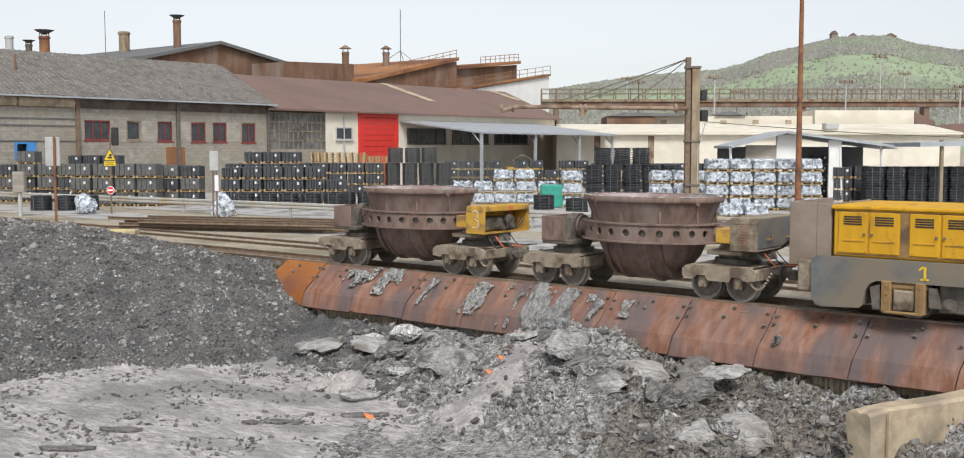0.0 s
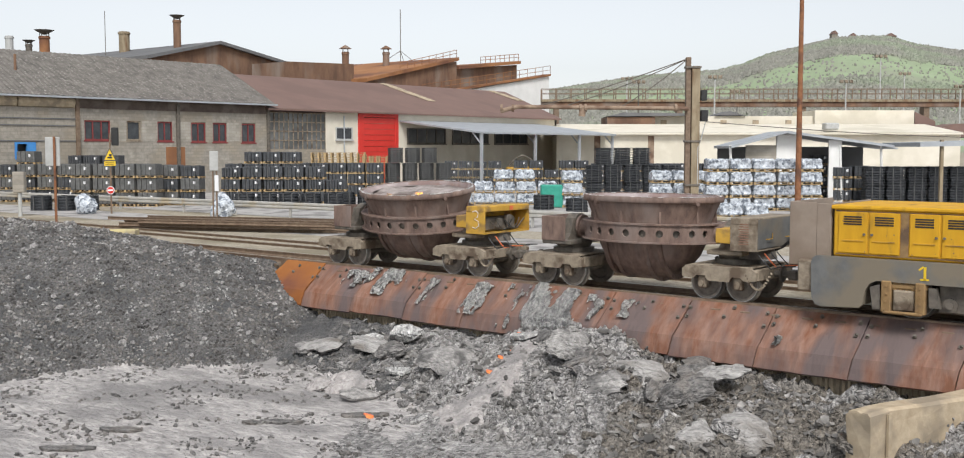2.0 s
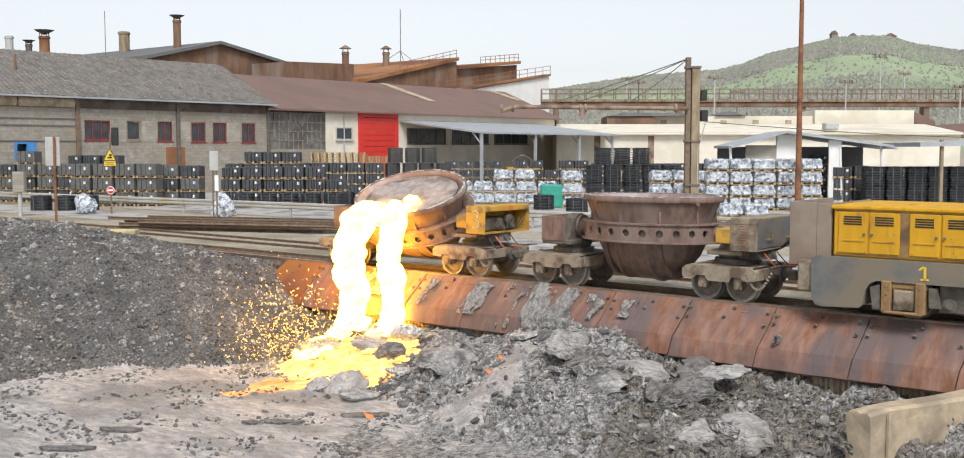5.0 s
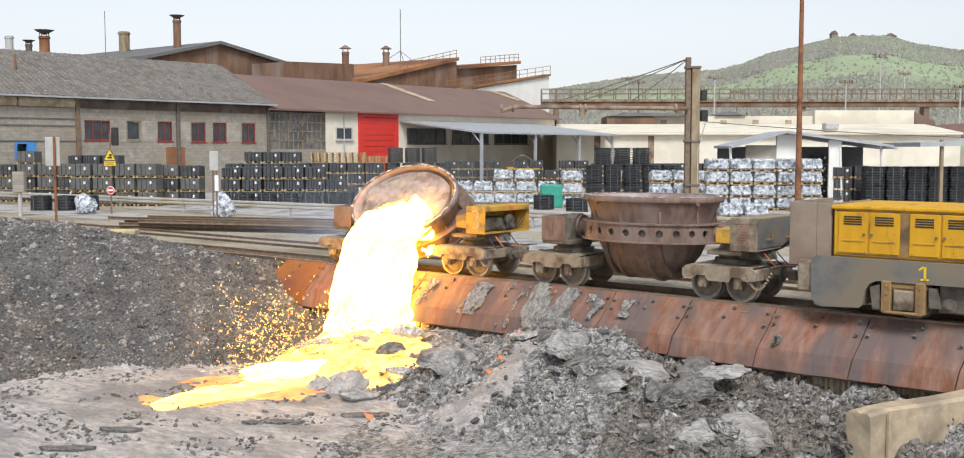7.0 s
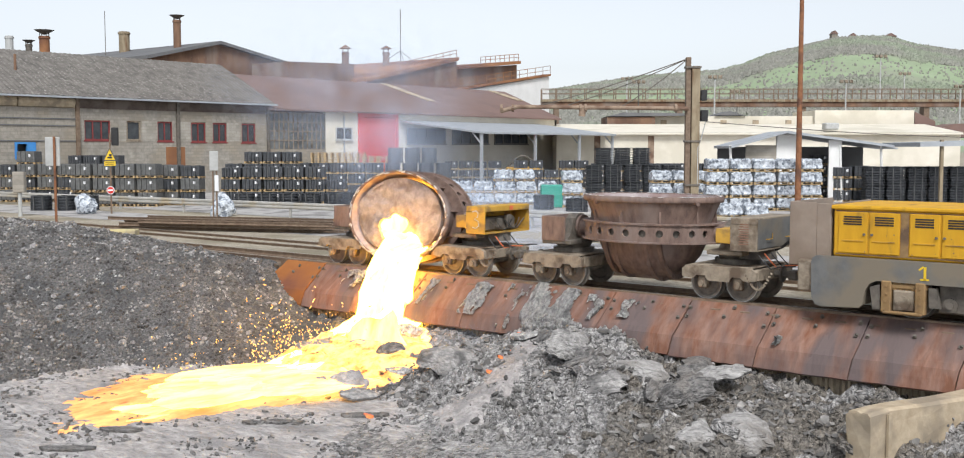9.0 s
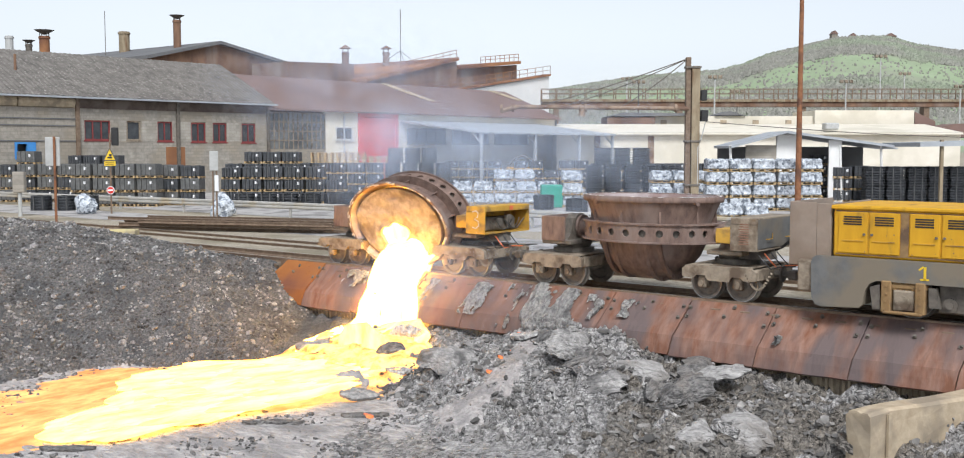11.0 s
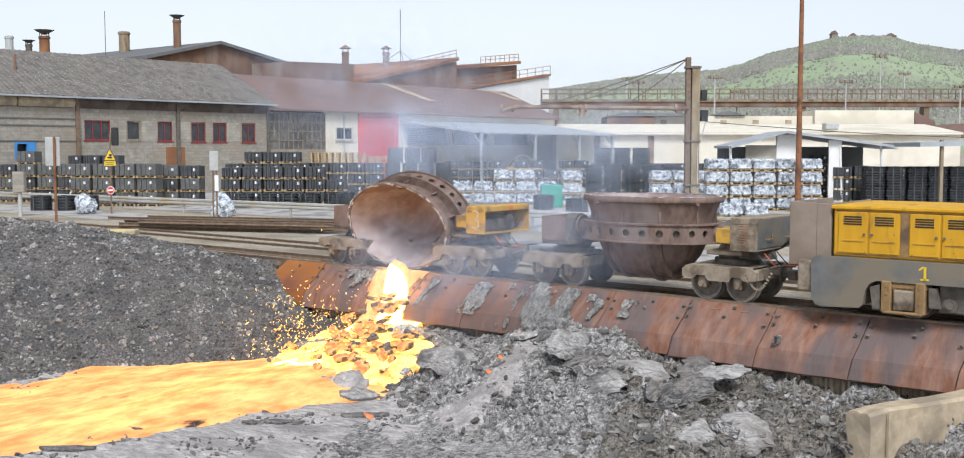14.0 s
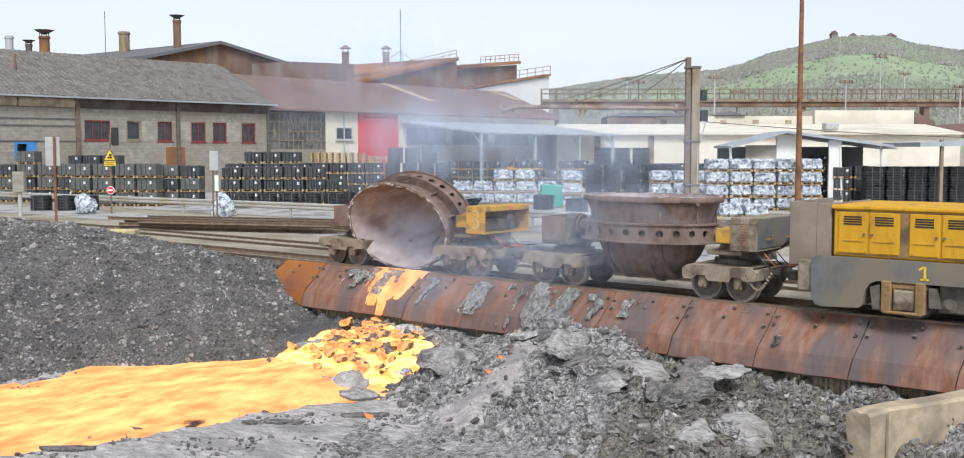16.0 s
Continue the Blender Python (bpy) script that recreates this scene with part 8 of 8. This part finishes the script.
TILT = [(0, 0.2), (0.5, 2.2), (1, 4.8), (1.75, 7.4), (2.5, 10.4), (3.5, 16.8), (4.2, 21.7), (5.2, 30), (6.3, 40.5), (7, 49), (7.75, 62), (8.5, 76.5), (9.2, 87), (10.2, 99), (11.2, 105), (11.6, 105.4), (16, 105.4)]


def tipped(a):
    return pose(0, -0.08 * radians(a), PIVOT, a, 0, 0)


MELT = build_melt()
motions()
